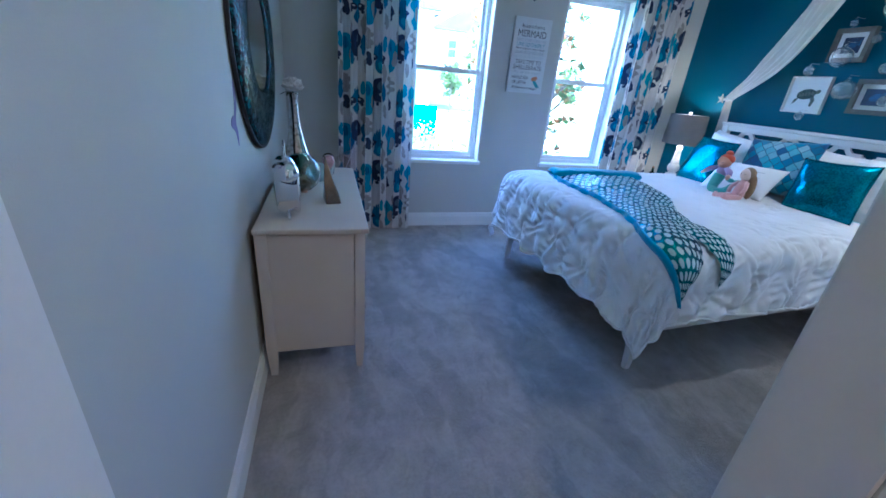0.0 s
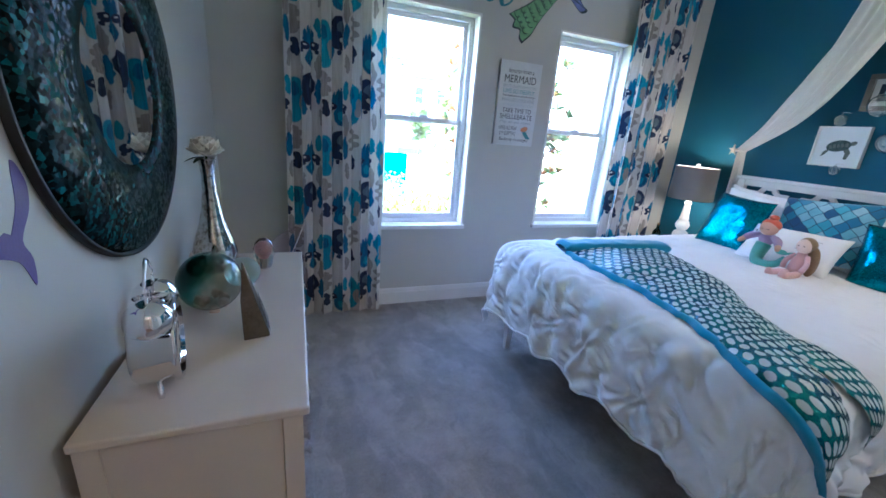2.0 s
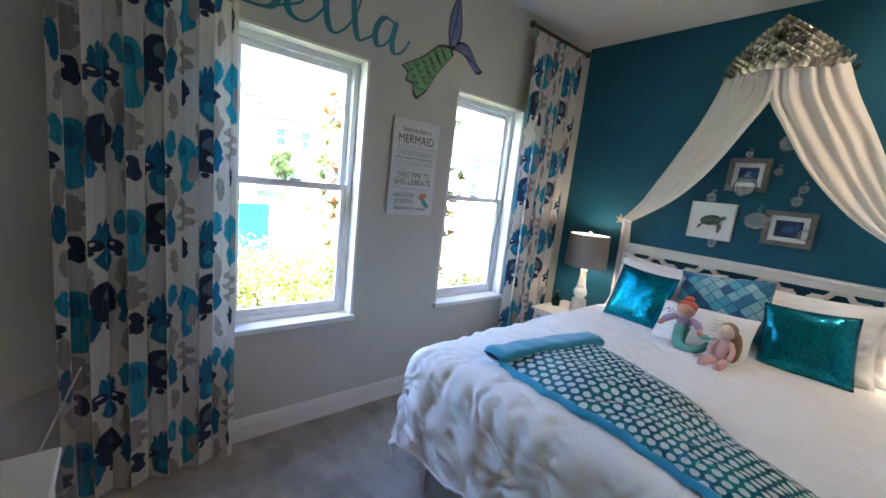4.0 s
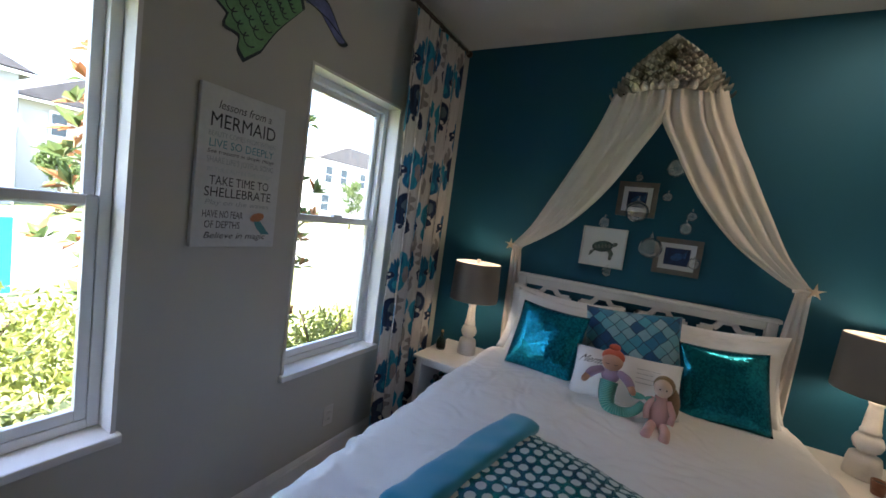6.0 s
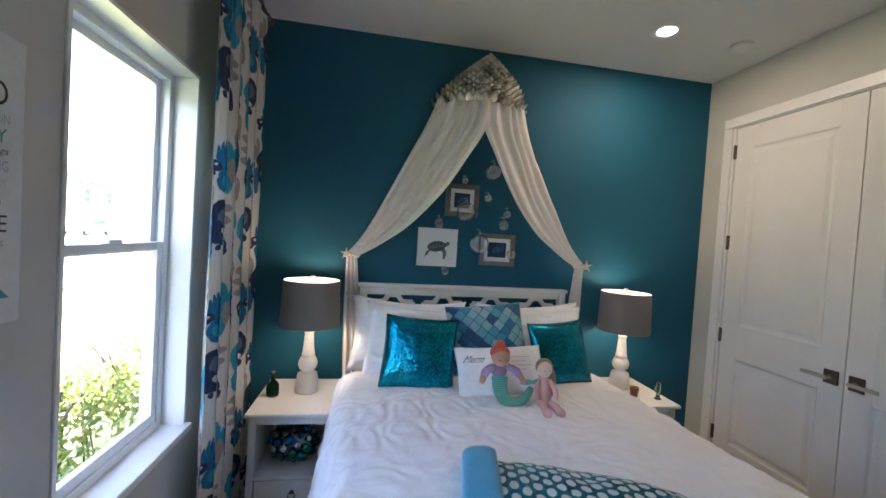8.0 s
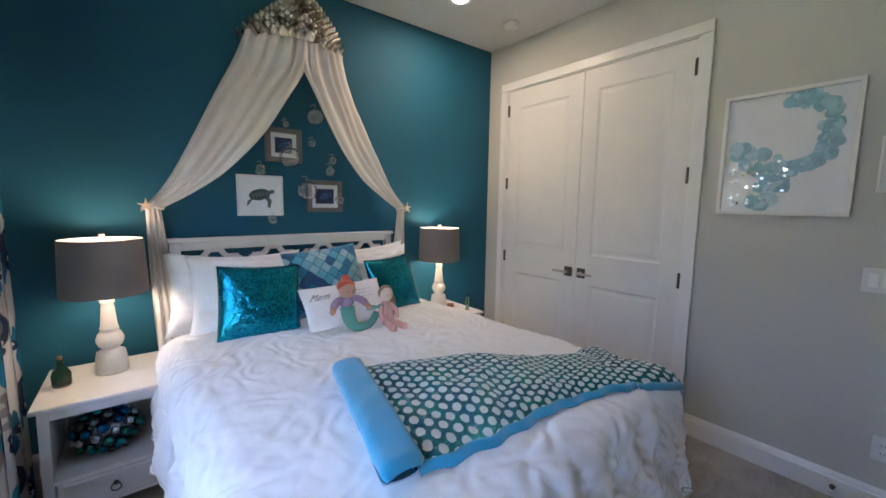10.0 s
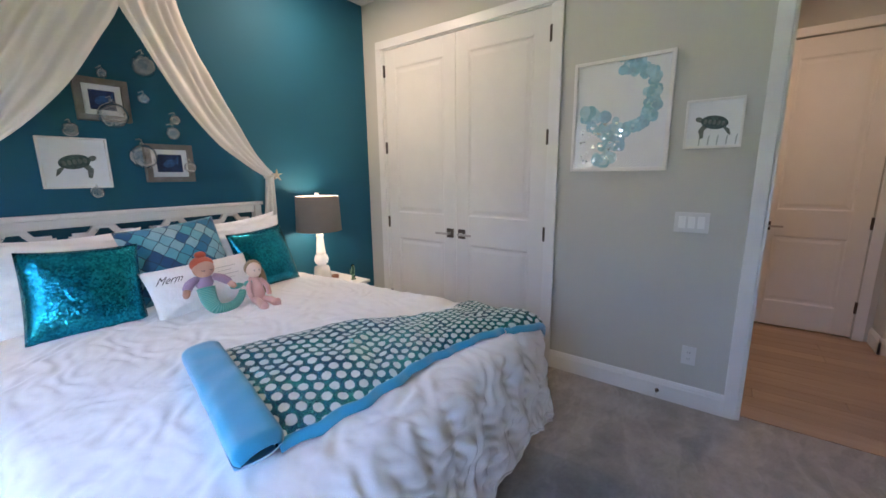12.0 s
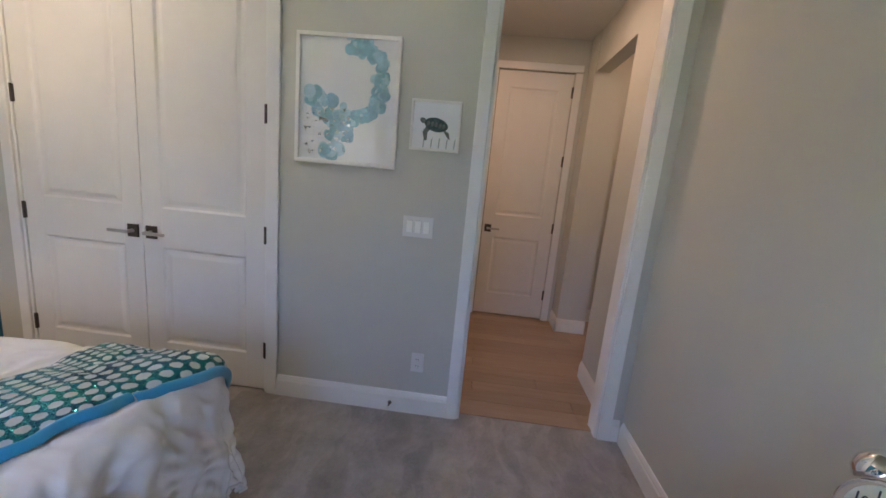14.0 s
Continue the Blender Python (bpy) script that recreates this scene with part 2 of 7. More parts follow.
def blanket_material():
    """Turquoise and deep blue sequins with rows of white scallop dots."""
    s = Nodes("tail_scales")
    uv = s.coords("UV")
    u, v, w = s.split(uv)
    row = s.math("DIVIDE", v, 0.039)
    fr = s.math("SUBTRACT", s.math("FRACT", row), 0.5)
    odd = s.math("MULTIPLY", s.math("FLOORED_MODULO", s.math("FLOOR", row), 2.0), 0.5)
    fu = s.math("SUBTRACT", s.math("FRACT", s.math("ADD", s.math("DIVIDE", u, 0.050), odd)), 0.5)
    rough_edge = s.math("MULTIPLY", s.math("SUBTRACT", s.noise(160.0, 2.0, 0.6, uv), 0.5), 0.12)
    r2 = s.math("ADD", s.math("POWER", s.math("MULTIPLY", fu, 1.0), 2.0), s.math("POWER", s.math("MULTIPLY", fr, 0.85), 2.0))
    dot = s.math("MULTIPLY", s.math("SUBTRACT", s.math("ADD", 0.125, rough_edge), r2), 40.0, True)
    patch = s.noise(6.0, 3.0, 0.6, uv)
    cells = s.voronoi(330.0, uv)
    tone = s.split(cells["Color"])[0]
    body = s.ramp(s.math("ADD", s.math("MULTIPLY", patch, 0.75), s.math("MULTIPLY", tone, 0.25)), [(0.34, (0.008, 0.07, 0.20)), (0.48, (0.010, 0.20, 0.30)), (0.62, (0.02, 0.36, 0.34))])
    s.set(Base_Color=s.mix(dot, body, (0.62, 0.66, 0.66)), Metallic=s.math("MULTIPLY", s.math("SUBTRACT", 1.0, dot), 0.55), Roughness=s.math("ADD", s.math("MULTIPLY", dot, 0.3), 0.2))
    geo = s.n.new("ShaderNodeNewGeometry").outputs["Normal"]
    lean = s.n.new("ShaderNodeVectorMath")
    lean.operation = "SCALE"
    s.put(s.vec("SUBTRACT", cells["Color"], (0.5, 0.5, 0.5)), lean.inputs[0])
    s.put(s.math("MULTIPLY", s.math("SUBTRACT", 1.0, dot), 0.9), lean.inputs[3])
    s.l.new(s.vec("NORMALIZE", s.vec("ADD", geo, lean.outputs[0])), s.b.inputs["Normal"])
    return s.mat


def scale_print_material():
    """Cushion print of ogee scales in blues with pale outlines."""
    s = Nodes("scale_print")
    u, v, w = s.split(s.coords("UV"))
    a = s.math("DIVIDE", s.math("ADD", u, s.math("MULTIPLY", s.math("SINE", s.math("MULTIPLY", v, 120.0)), 0.003)), 0.075)
    b = s.math("DIVIDE", v, 0.075)
    p, q = s.math("ADD", a, b), s.math("SUBTRACT", a, b)
    wn = s.n.new("ShaderNodeTexWhiteNoise")
    s.put(s.join(s.math("FLOOR", p), s.math("FLOOR", q)), wn.inputs["Vector"])
    edge = s.math("MAXIMUM", s.math("ABSOLUTE", s.math("SUBTRACT", s.math("FRACT", p), 0.5)), s.math("ABSOLUTE", s.math("SUBTRACT", s.math("FRACT", q), 0.5)))
    c = s.ramp(wn.outputs[0], [(0.0, (0.02, 0.08, 0.21)), (0.3, (0.03, 0.25, 0.42)), (0.55, (0.10, 0.44, 0.56)), (0.8, (0.40, 0.61, 0.66)), (1.0, (0.07, 0.29, 0.47))])
    c = s.mix(s.math("MULTIPLY", s.noise(25.0, 3.0), 0.4), c, (0.02, 0.12, 0.26))
    s.set(Base_Color=s.mix(s.math("MULTIPLY", s.math("SUBTRACT", edge, 0.45), 30.0, True), c, (0.02, 0.06, 0.12)), Roughness=0.85, Sheen_Weight=0.2)
    s.bump(s.noise(800.0, 1.0), 0.2, 0.002)
    return s.mat


def mosaic_material():
    """Crackled glass mosaic, near black with teal glints."""
    s = Nodes("crackle_mosaic")
    cells = s.voronoi(95.0)
    tone = s.split(cells["Color"])[1]
    s.set(Base_Color=s.ramp(tone, [(0.2, (0.004, 0.009, 0.011)), (0.7, (0.007, 0.024, 0.028)), (1.0, (0.015, 0.11, 0.115))]), Roughness=0.22, Specular_IOR_Level=0.05)
    geo = s.n.new("ShaderNodeNewGeometry").outputs["Normal"]
    lean = s.n.new("ShaderNodeVectorMath")
    lean.operation = "SCALE"
    s.put(s.vec("SUBTRACT", cells["Color"], (0.5, 0.5, 0.5)), lean.inputs[0])
    lean.inputs[3].default_value = 0.35
    s.l.new(s.vec("NORMALIZE", s.vec("ADD", geo, lean.outputs[0])), s.b.inputs["Normal"])
    return s.mat


def mercury_material():
    s = Nodes("mercury_glass")
    spots = s.noise(45.0, 5.0, 0.7)
    s.set(Base_Color=s.ramp(spots, [(0.36, (0.26, 0.23, 0.18)), (0.5, (0.62, 0.61, 0.57)), (0.7, (0.80, 0.80, 0.77))]), Metallic=1.0, Roughness=0.12)
    s.bump(s.noise(22.0, 2.0), 0.15, 0.01)
    return s.mat


def leaf_material(name, dark, light, rough=0.5):
    s = Nodes(name)
    rnd = s.n.new("ShaderNodeNewGeometry").outputs["Random Per Island"]
    c = s.ramp(rnd, [(0.0, dark), (1.0, light)])
    s.set(Base_Color=c, Roughness=rough)
    thru, mixer = s.n.new("ShaderNodeBsdfTranslucent"), s.n.new("ShaderNodeMixShader")
    s.l.new(c, thru.inputs[0])
    mixer.inputs[0].default_value = 0.35
    s.l.new(s.b.outputs[0], mixer.inputs[1])
    s.l.new(thru.outputs[0], mixer.inputs[2])
    s.l.new(mixer.outputs[0], s.n["Material Output"].inputs[0])
    return s.mat


def ground_material(name, a, b, scale=2.0, rough=0.95):
    s = Nodes(name)
    f = s.math("ADD", s.math("MULTIPLY", s.noise(scale, 5.0), 0.5), s.math("MULTIPLY", s.noise(scale * 30, 3.0), 0.5))
    s.set(Base_Color=s.ramp(f, [(0.35, a), (0.65, b)]), Roughness=rough)
    s.bump(s.noise(scale * 40, 3.0), 0.5, 0.03)
    return s.mat


M = dict(
    wall=plain("greige_wall_paint", (0.545, 0.543, 0.497), 0.75, vary=0.03, scale=2.0, grain=260.0, bump=0.12),
    teal=plain("teal_wall_paint", (0.006, 0.102, 0.175), 0.72, vary=0.06, scale=2.0, grain=260.0, bump=0.12),
    ceiling=plain("ceiling_paint", (0.66, 0.65, 0.63), 0.85, vary=0.03, scale=3.0, grain=90.0, bump=0.3),
    trim=plain("white_trim_paint", (0.78, 0.78, 0.76), 0.35, vary=0.03, bump=0.03),
    door=plain("white_door_paint", (0.74, 0.73, 0.70), 0.4, vary=0.03, bump=0.04),
    cream=plain("cream_furniture_paint", (0.64, 0.57, 0.465), 0.4, vary=0.05, scale=4.0, grain=200.0, bump=0.05),
    white=plain("white_furniture_paint", (0.74, 0.73, 0.71), 0.4, vary=0.04, bump=0.04),
    vinyl=plain("white_window_vinyl", (0.82, 0.83, 0.83), 0.3, vary=0.02, bump=0.0),
    bronze=plain("dark_bronze", (0.10, 0.085, 0.075), 0.35, 0.9, vary=0.15),
    nickel=plain("brushed_nickel", (0.45, 0.43, 0.41), 0.3, 1.0, vary=0.08),
    chrome=plain("chrome", (0.85, 0.86, 0.88), 0.06, 1.0, vary=0.02, bump=0.0),
    plate=plain("white_plastic", (0.70, 0.70, 0.69), 0.3, vary=0.02, bump=0.0),
    dark=plain("black_slot", (0.01, 0.01, 0.01), 0.6),
    carpet=carpet_material(),
    plank=wood_material("oak_plank", (0.42, 0.315, 0.235), (0.32, 0.225, 0.16), "x", 0.38),
    pane=thin_pane("window_glass"),
    curtain=curtain_material(),
    sheer=sheer_material(),
    duvet=ruched_material(),
    pillow=ruched_material("white_pillow_cotton", 5.0, 13.0, 0.38),
    sequin=sequins("teal_sequins", (0.004, 0.16, 0.25), (0.015, 0.38, 0.52), 0.007, 0.20),
    sequin_dark=sequins("deep_teal_sequins", (0.004, 0.14, 0.21), (0.012, 0.28, 0.37), 0.007, 0.13, 0.8),
    scales=blanket_material(),
    fleece=fabric("bright_blue_fleece", (0.03, 0.33, 0.56), 0.95, 0.12, 500.0, 0.4, 0.6),
    print=scale_print_material(),
    mosaic=mosaic_material(),
    mirror=Nodes("mirror_glass").set(Base_Color=(0.86, 0.88, 0.88), Metallic=1.0, Roughness=0.015),
    mercury=mercury_material(),
    shade=fabric("taupe_linen_shade", (0.20, 0.18, 0.16), 0.9, 0.12, 700.0, 0.3, 0.1),
    shade_in=plain("white_shade_lining", (0.75, 0.72, 0.66), 0.7),
    gesso=plain("white_turned_wood", (0.76, 0.74, 0.71), 0.6, vary=0.08, scale=14.0, bump=0.2),
    bubble=thin_pane("clear_bubble_glass", 1.0, 0.17), solid_glass=clear_glass("solid_clear_glass"),
    silver=plain("silver_leaf", (0.74, 0.70, 0.61), 0.30, 0.95, vary=0.3, scale=30.0, bump=0.2),
    grey_wood=plain("grey_washed_wood", (0.16, 0.15, 0.14), 0.6, vary=0.25, scale=20.0, bump=0.2),
    paper=plain("white_paper", (0.74, 0.76, 0.78), 0.6, vary=0.03, bump=0.0),
    ink=plain("black_ink", (0.03, 0.035, 0.04), 0.7),
    teal_ink=plain("teal_ink", (0.10, 0.32, 0.36), 0.7, vary=0.2),
    grey_ink=plain("grey_ink", (0.38, 0.42, 0.43), 0.7),
)

# ---- building helpers ----


def part(name, bm, material, parent=None, label="", smooth=False, bevel=0.0):
    """Links a bmesh as one mesh object under a thing or a part."""
    me = bpy.data.meshes.new(name)
    if bevel:
        bmesh.ops.bevel(bm, geom=bm.edges[:], offset=bevel, segments=2, affect="EDGES", profile=0.5, clamp_overlap=True)
    bmesh.ops.recalc_face_normals(bm, faces=bm.faces[:])
    bm.to_mesh(me)
    bm.free()
    if smooth:
        me.shade_smooth()
    me.materials.append(material)
    ob = new(name, me)
    if parent is not None:
        ob.parent = parent
    if label:
        ob["label"] = label
    return ob


def thing(name, at, label, category, group="", turn=0.0):
    ob = new(name)
    ob.empty_display_size = 0.1
    ob.location = at
    ob.rotation_euler = (0, 0, radians(turn))
    return tagged(ob, label, category, group)


def structure(ob, label="", category=""):
    return tagged(ob, label, category, "", "structure")


def add_box(bm, lo, hi, m=None):
    vs = bmesh.ops.create_cube(bm, size=1.0)["verts"]
    lo, hi = Vector(lo), Vector(hi)
    for v in vs:
        v.co = Vector([lo[k] + (v.co[k] + 0.5) * (hi[k] - lo[k]) for k in range(3)])
        if m is not None:
            v.co = m @ v.co
    return vs


def box(lo, hi, m=None):
    bm = bmesh.new()
    add_box(bm, lo, hi, m)
    return bm


def boxes(*pairs):
    bm = bmesh.new()
    for lo, hi in pairs:
        add_box(bm, lo, hi)
    return bm


def rounded(lo, hi, r=0.004):
    bm = box(lo, hi)
    bmesh.ops.bevel(bm, geom=bm.edges[:], offset=r, segments=2, affect="EDGES", profile=0.5)
    return bm


def lathe(profile, turns=32, m=None, bm=None):
    """Turns (radius, height) rows about the z axis."""
    bm = bm or bmesh.new()
    rings = []
    for r, z in profile:
        if r < 1e-5:
            rings.append([bm.verts.new((0, 0, z))])
        else:
            rings.append([bm.verts.new((r * math.cos(2 * math.pi * k / turns), r * math.sin(2 * math.pi * k / turns), z)) for k in range(turns)])
    for a, b in zip(rings, rings[1:]):
        for k in range(turns):
            j = (k + 1) % turns
            quad = [a[k % len(a)], a[j % len(a)], b[j % len(b)], b[k % len(b)]]
            quad = [v for i, v in enumerate(quad) if v not in quad[:i]]
            if len(quad) > 2:
                bm.faces.new(quad)
    if m is not None:
        for ring in rings:
            for v in ring:
                v.co = m @ v.co
    return bm


def tube(points, radius, sides=8, bm=None, closed=False, taper=None):
    """A round bar along points."""
    bm = bm or bmesh.new()
    pts = [Vector(p) for p in points]
    rings = []
    n = len(pts)
    for i, p in enumerate(pts):
        a = pts[(i - 1) % n] if closed or i else p
        b = pts[(i + 1) % n] if closed or i < n - 1 else p
        d = (b - a).normalized()
        q = d.to_track_quat("Z", "Y")
        r = radius if taper is None else radius * taper[i]
        rings.append([bm.verts.new(p + q @ Vector((r * math.cos(2 * math.pi * k / sides), r * math.sin(2 * math.pi * k / sides), 0))) for k in range(sides)])
    for i in range(n if closed else n - 1):
        a, b = rings[i], rings[(i + 1) % n]
        for k in range(sides):
            bm.faces.new([a[k], a[(k + 1) % sides], b[(k + 1) % sides], b[k]])
    if not closed:
        bm.faces.new(rings[0][::-1])
        bm.faces.new(rings[-1])
    return bm


def ball(at, size, bm=None, u=20, v=12, m=None):
    bm = bm or bmesh.new()
    t = Matrix.Translation(at) @ Matrix.Diagonal((*size, 1))
    bmesh.ops.create_uvsphere(bm, u_segments=u, v_segments=v, radius=1.0, matrix=(m @ t) if m is not None else t)
    return bm


def sheet(fn, nu, nv, thick=0.0, uv=None, bm=None):
    """A grid of fn(i/nu, j/nv), with cloth coordinates uv(u, v) in metres."""
    bm = bm or bmesh.new()
    g = [[bm.verts.new(fn(i / nu, j / nv)) for j in range(nv + 1)] for i in range(nu + 1)]
    layer = bm.loops.layers.uv.verify() if uv else None
    for i in range(nu):
        for j in range(nv):
            f = bm.faces.new([g[i][j], g[i + 1][j], g[i + 1][j + 1], g[i][j + 1]])
            if uv:
                for loop, (a, b) in zip(f.loops, ((i, j), (i + 1, j), (i + 1, j + 1), (i, j + 1))):
                    loop[layer].uv = uv(a / nu, b / nv)
    if thick:
        bmesh.ops.solidify(bm, geom=bm.faces[:], thickness=thick)
    return bm


def prism(outline, lo, hi, m=None):
    """A flat outline of (a, b) pairs raised from lo to hi; m sets it in the room."""
    bm = bmesh.new()
    bottom = [bm.verts.new((a, b, lo)) for a, b in outline]
    top = [bm.verts.new((a, b, hi)) for a, b in outline]
    n = len(outline)
    bm.faces.new(bottom[::-1])
    bm.faces.new(top)
    for k in range(n):
        bm.faces.new([bottom[k], bottom[(k + 1) % n], top[(k + 1) % n], top[k]])
    if m is not None:
        bmesh.ops.transform(bm, matrix=m, verts=bm.verts[:])
    return bm


def text_mesh(words, size, depth=0.0006, shear=0.0, align="CENTER", bold=0.0):
    """Built-in letters as a bmesh in the x-y plane."""
    data = bpy.data.curves.new("letters", "FONT")
    data.body, data.size, data.extrude, data.shear, data.align_x, data.offset = words, size, depth, shear, align, bold
    data.resolution_u = 3
    ob = bpy.data.objects.new("letters", data)
    me = bpy.data.meshes.new_from_object(ob)
    bm = bmesh.new()
    bm.from_mesh(me)
    bpy.data.objects.remove(ob)
    bpy.data.meshes.remove(me)
    return bm


def fit_text(words, width, height, shear=0.0, bold=0.0):
    bm = text_mesh(words, 1.0, 0.0, shear, "CENTER", bold)
    xs, ys = [v.co.x for v in bm.verts], [v.co.y for v in bm.verts]
    m = Matrix.Diagonal((width / (max(xs) - min(xs)), height / (max(ys) - min(ys)), 1, 1)) @ Matrix.Translation((-(max(xs) + min(xs)) / 2, -(max(ys) + min(ys)) / 2, 0))
    bmesh.ops.transform(bm, matrix=m, verts=bm.verts[:])
    return bm


# poses that set an x-y drawing upright: on the wall to the north, east, south and west
ON_NORTH = lambda x, z, y=3.25: Matrix.Translation((x, y, z)) @ Matrix(((1, 0, 0, 0), (0, 0, -1, 0), (0, 1, 0, 0), (0, 0, 0, 1)))
ON_SOUTH = lambda x, z, y=0.0: Matrix.Translation((x, y, z)) @ Matrix(((-1, 0, 0, 0), (0, 0, 1, 0), (0, 1, 0, 0), (0, 0, 0, 1)))
ON_EAST = lambda y, z, x=3.86: Matrix.Translation((x, y, z)) @ Matrix(((0, 0, -1, 0), (-1, 0, 0, 0), (0, 1, 0, 0), (0, 0, 0, 1)))
ON_WEST = lambda y, z, x=0.0: Matrix.Translation((x, y, z)) @ Matrix(((0, 0, 1, 0), (1, 0, 0, 0), (0, 1, 0, 0), (0, 0, 0, 1)))

# ---- the room: x to the east, y to the north ----
W, D, H = 3.86, 3.25, 2.845
HH = 2.74
WIN = ((0.99, 1.70), (2.362, 3.072))
SILL, HEAD = 0.632, 2.158
DOOR = (0.129, 0.932)
CLOSET = (2.105, 3.627)
TOP = 2.443

floor = structure(part("floor", box((-0.02, -0.068, -0.12), (W + 0.1, D + 0.1, 0.0)), M["carpet"]), "grey cut-pile bedroom carpet with vacuum marks", "carpet")
ceiling = structure(part("ceiling", box((-0.15, -0.13, H), (W + 0.15, D + 0.15, H + 0.15)), M["ceiling"]), "matte white bedroom ceiling", "ceiling")


def wall_y(name, y0, y1, x0, x1, top, gaps, material, label, parent=None):
    """A wall along x with openings (x0, x1, z0, z1)."""
    bm, at = bmesh.new(), x0
    for a, b, z0, z1 in sorted(gaps):
        add_box(bm, (at, y0, -0.12), (a, y1, top))
        if z0 > 0:
            add_box(bm, (a, y0, -0.12), (b, y1, z0))
        add_box(bm, (a, y0, z1), (b, y1, top))
        at = b
    add_box(bm, (at, y0, -0.12), (x1, y1, top))
    bmesh.ops.remove_doubles(bm, verts=bm.verts[:], dist=1e-5)
    return structure(part(name, bm, material, parent), label, "wall")


wall_y("wall_north", D, D + 0.16, -0.15, W + 0.15, H, [(a, b, SILL, HEAD) for a, b in WIN], M["wall"], "greige painted wall with two windows")
wall_y("wall_south", -0.12, 0.0, -0.15, W + 0.15, H, [(*DOOR, 0, TOP), (*CLOSET, 0, TOP)], M["wall"], "greige painted wall with doorway and closet")
structure(part("wall_east", box((W, 0, -0.12), (W + 0.15, D, H)), M["teal"]), "deep teal accent wall behind the bed", "wall")
structure(part("wall_west", box((-0.15, 0, -0.12), (0, D, H)), M["wall"]), "greige painted side wall", "wall")


def skirting(name, a, b, inward):
    """A moulded baseboard from a to b, its face turned inward."""
    a, b, n = Vector((*a, 0)), Vector((*b, 0)), Vector((*inward, 0))
    prof = ((0, 0), (0.016, 0), (0.016, 0.095), (0.012, 0.104), (0.012, 0.112), (0.006, 0.128), (0, 0.13))
    bm = bmesh.new()
    rows = [[bm.verts.new(p + n * d + Vector((0, 0, z))) for d, z in prof] for p in (a, b)]
    for k in range(len(prof)):
        j = (k + 1) % len(prof)
        bm.faces.new([rows[0][k], rows[0][j], rows[1][j], rows[1][k]])
    bm.faces.new(rows[0])
    bm.faces.new(rows[1][::-1])
    return structure(part(name, bm, M["trim"]), "white moulded baseboard along the wall", "baseboard")


CW = 0.07
skirting("baseboard", (0.016, D), (W - 0.016, D), (0, -1))
skirting("baseboard", (W, 0.0), (W, D), (-1, 0))
skirting("baseboard", (0.0, 0.022), (0.0, D), (1, 0))
skirting("baseboard", (DOOR[1] + CW, 0), (CLOSET[0] - CW, 0), (0, 1))
skirting("baseboard", (CLOSET[1] + CW, 0), (W - 0.016, 0), (0, 1))
skirting("baseboard", (0.016, 0), (DOOR[0] - CW, 0), (0, 1))


def casing(name, x0, x1, top, y, out, label):
    """A flat moulded frame round an opening in a wall along x."""
    ob = thing(name, (0, 0, 0), label, "door frame")
    ob["kind"] = "structure"

    def strip(lo, hi):
        bm = box((lo[0], min(y, y + out * 0.018), lo[1]), (hi[0], max(y, y + out * 0.018), hi[1]))
        part("trim", bm, M["trim"], ob, bevel=0.004)
    strip((x0 - CW, 0), (x0 - 0.004, top))
    strip((x1 + 0.004, 0), (x1 + CW, top))
    strip((x0 - CW, top + 0.002), (x1 + CW, top + CW))
    return ob


casing("door_frame_1", *DOOR, TOP, 0.0, 1, "white casing round the bedroom doorway")
casing("door_frame_2", *DOOR, TOP, -0.12, -1, "white casing on the hall side of the doorway")
casing("door_frame_3", *CLOSET, TOP, 0.0, 1, "white casing round the double closet doors")
for nm, (a, b) in (("door_jamb_1", DOOR), ("door_jamb_2", CLOSET)):
    jamb = structure(part(nm, boxes(((a - 0.003, -0.121, 0), (a + 0.012, 0.003, TOP)), ((b - 0.012, -0.121, 0), (b + 0.003, 0.003, TOP)), ((a + 0.012, -0.121, TOP - 0.006), (b - 0.012, 0.003, TOP + 0.002))), M["trim"]), "white painted door jamb lining", "door jamb")

# ---- windows ----


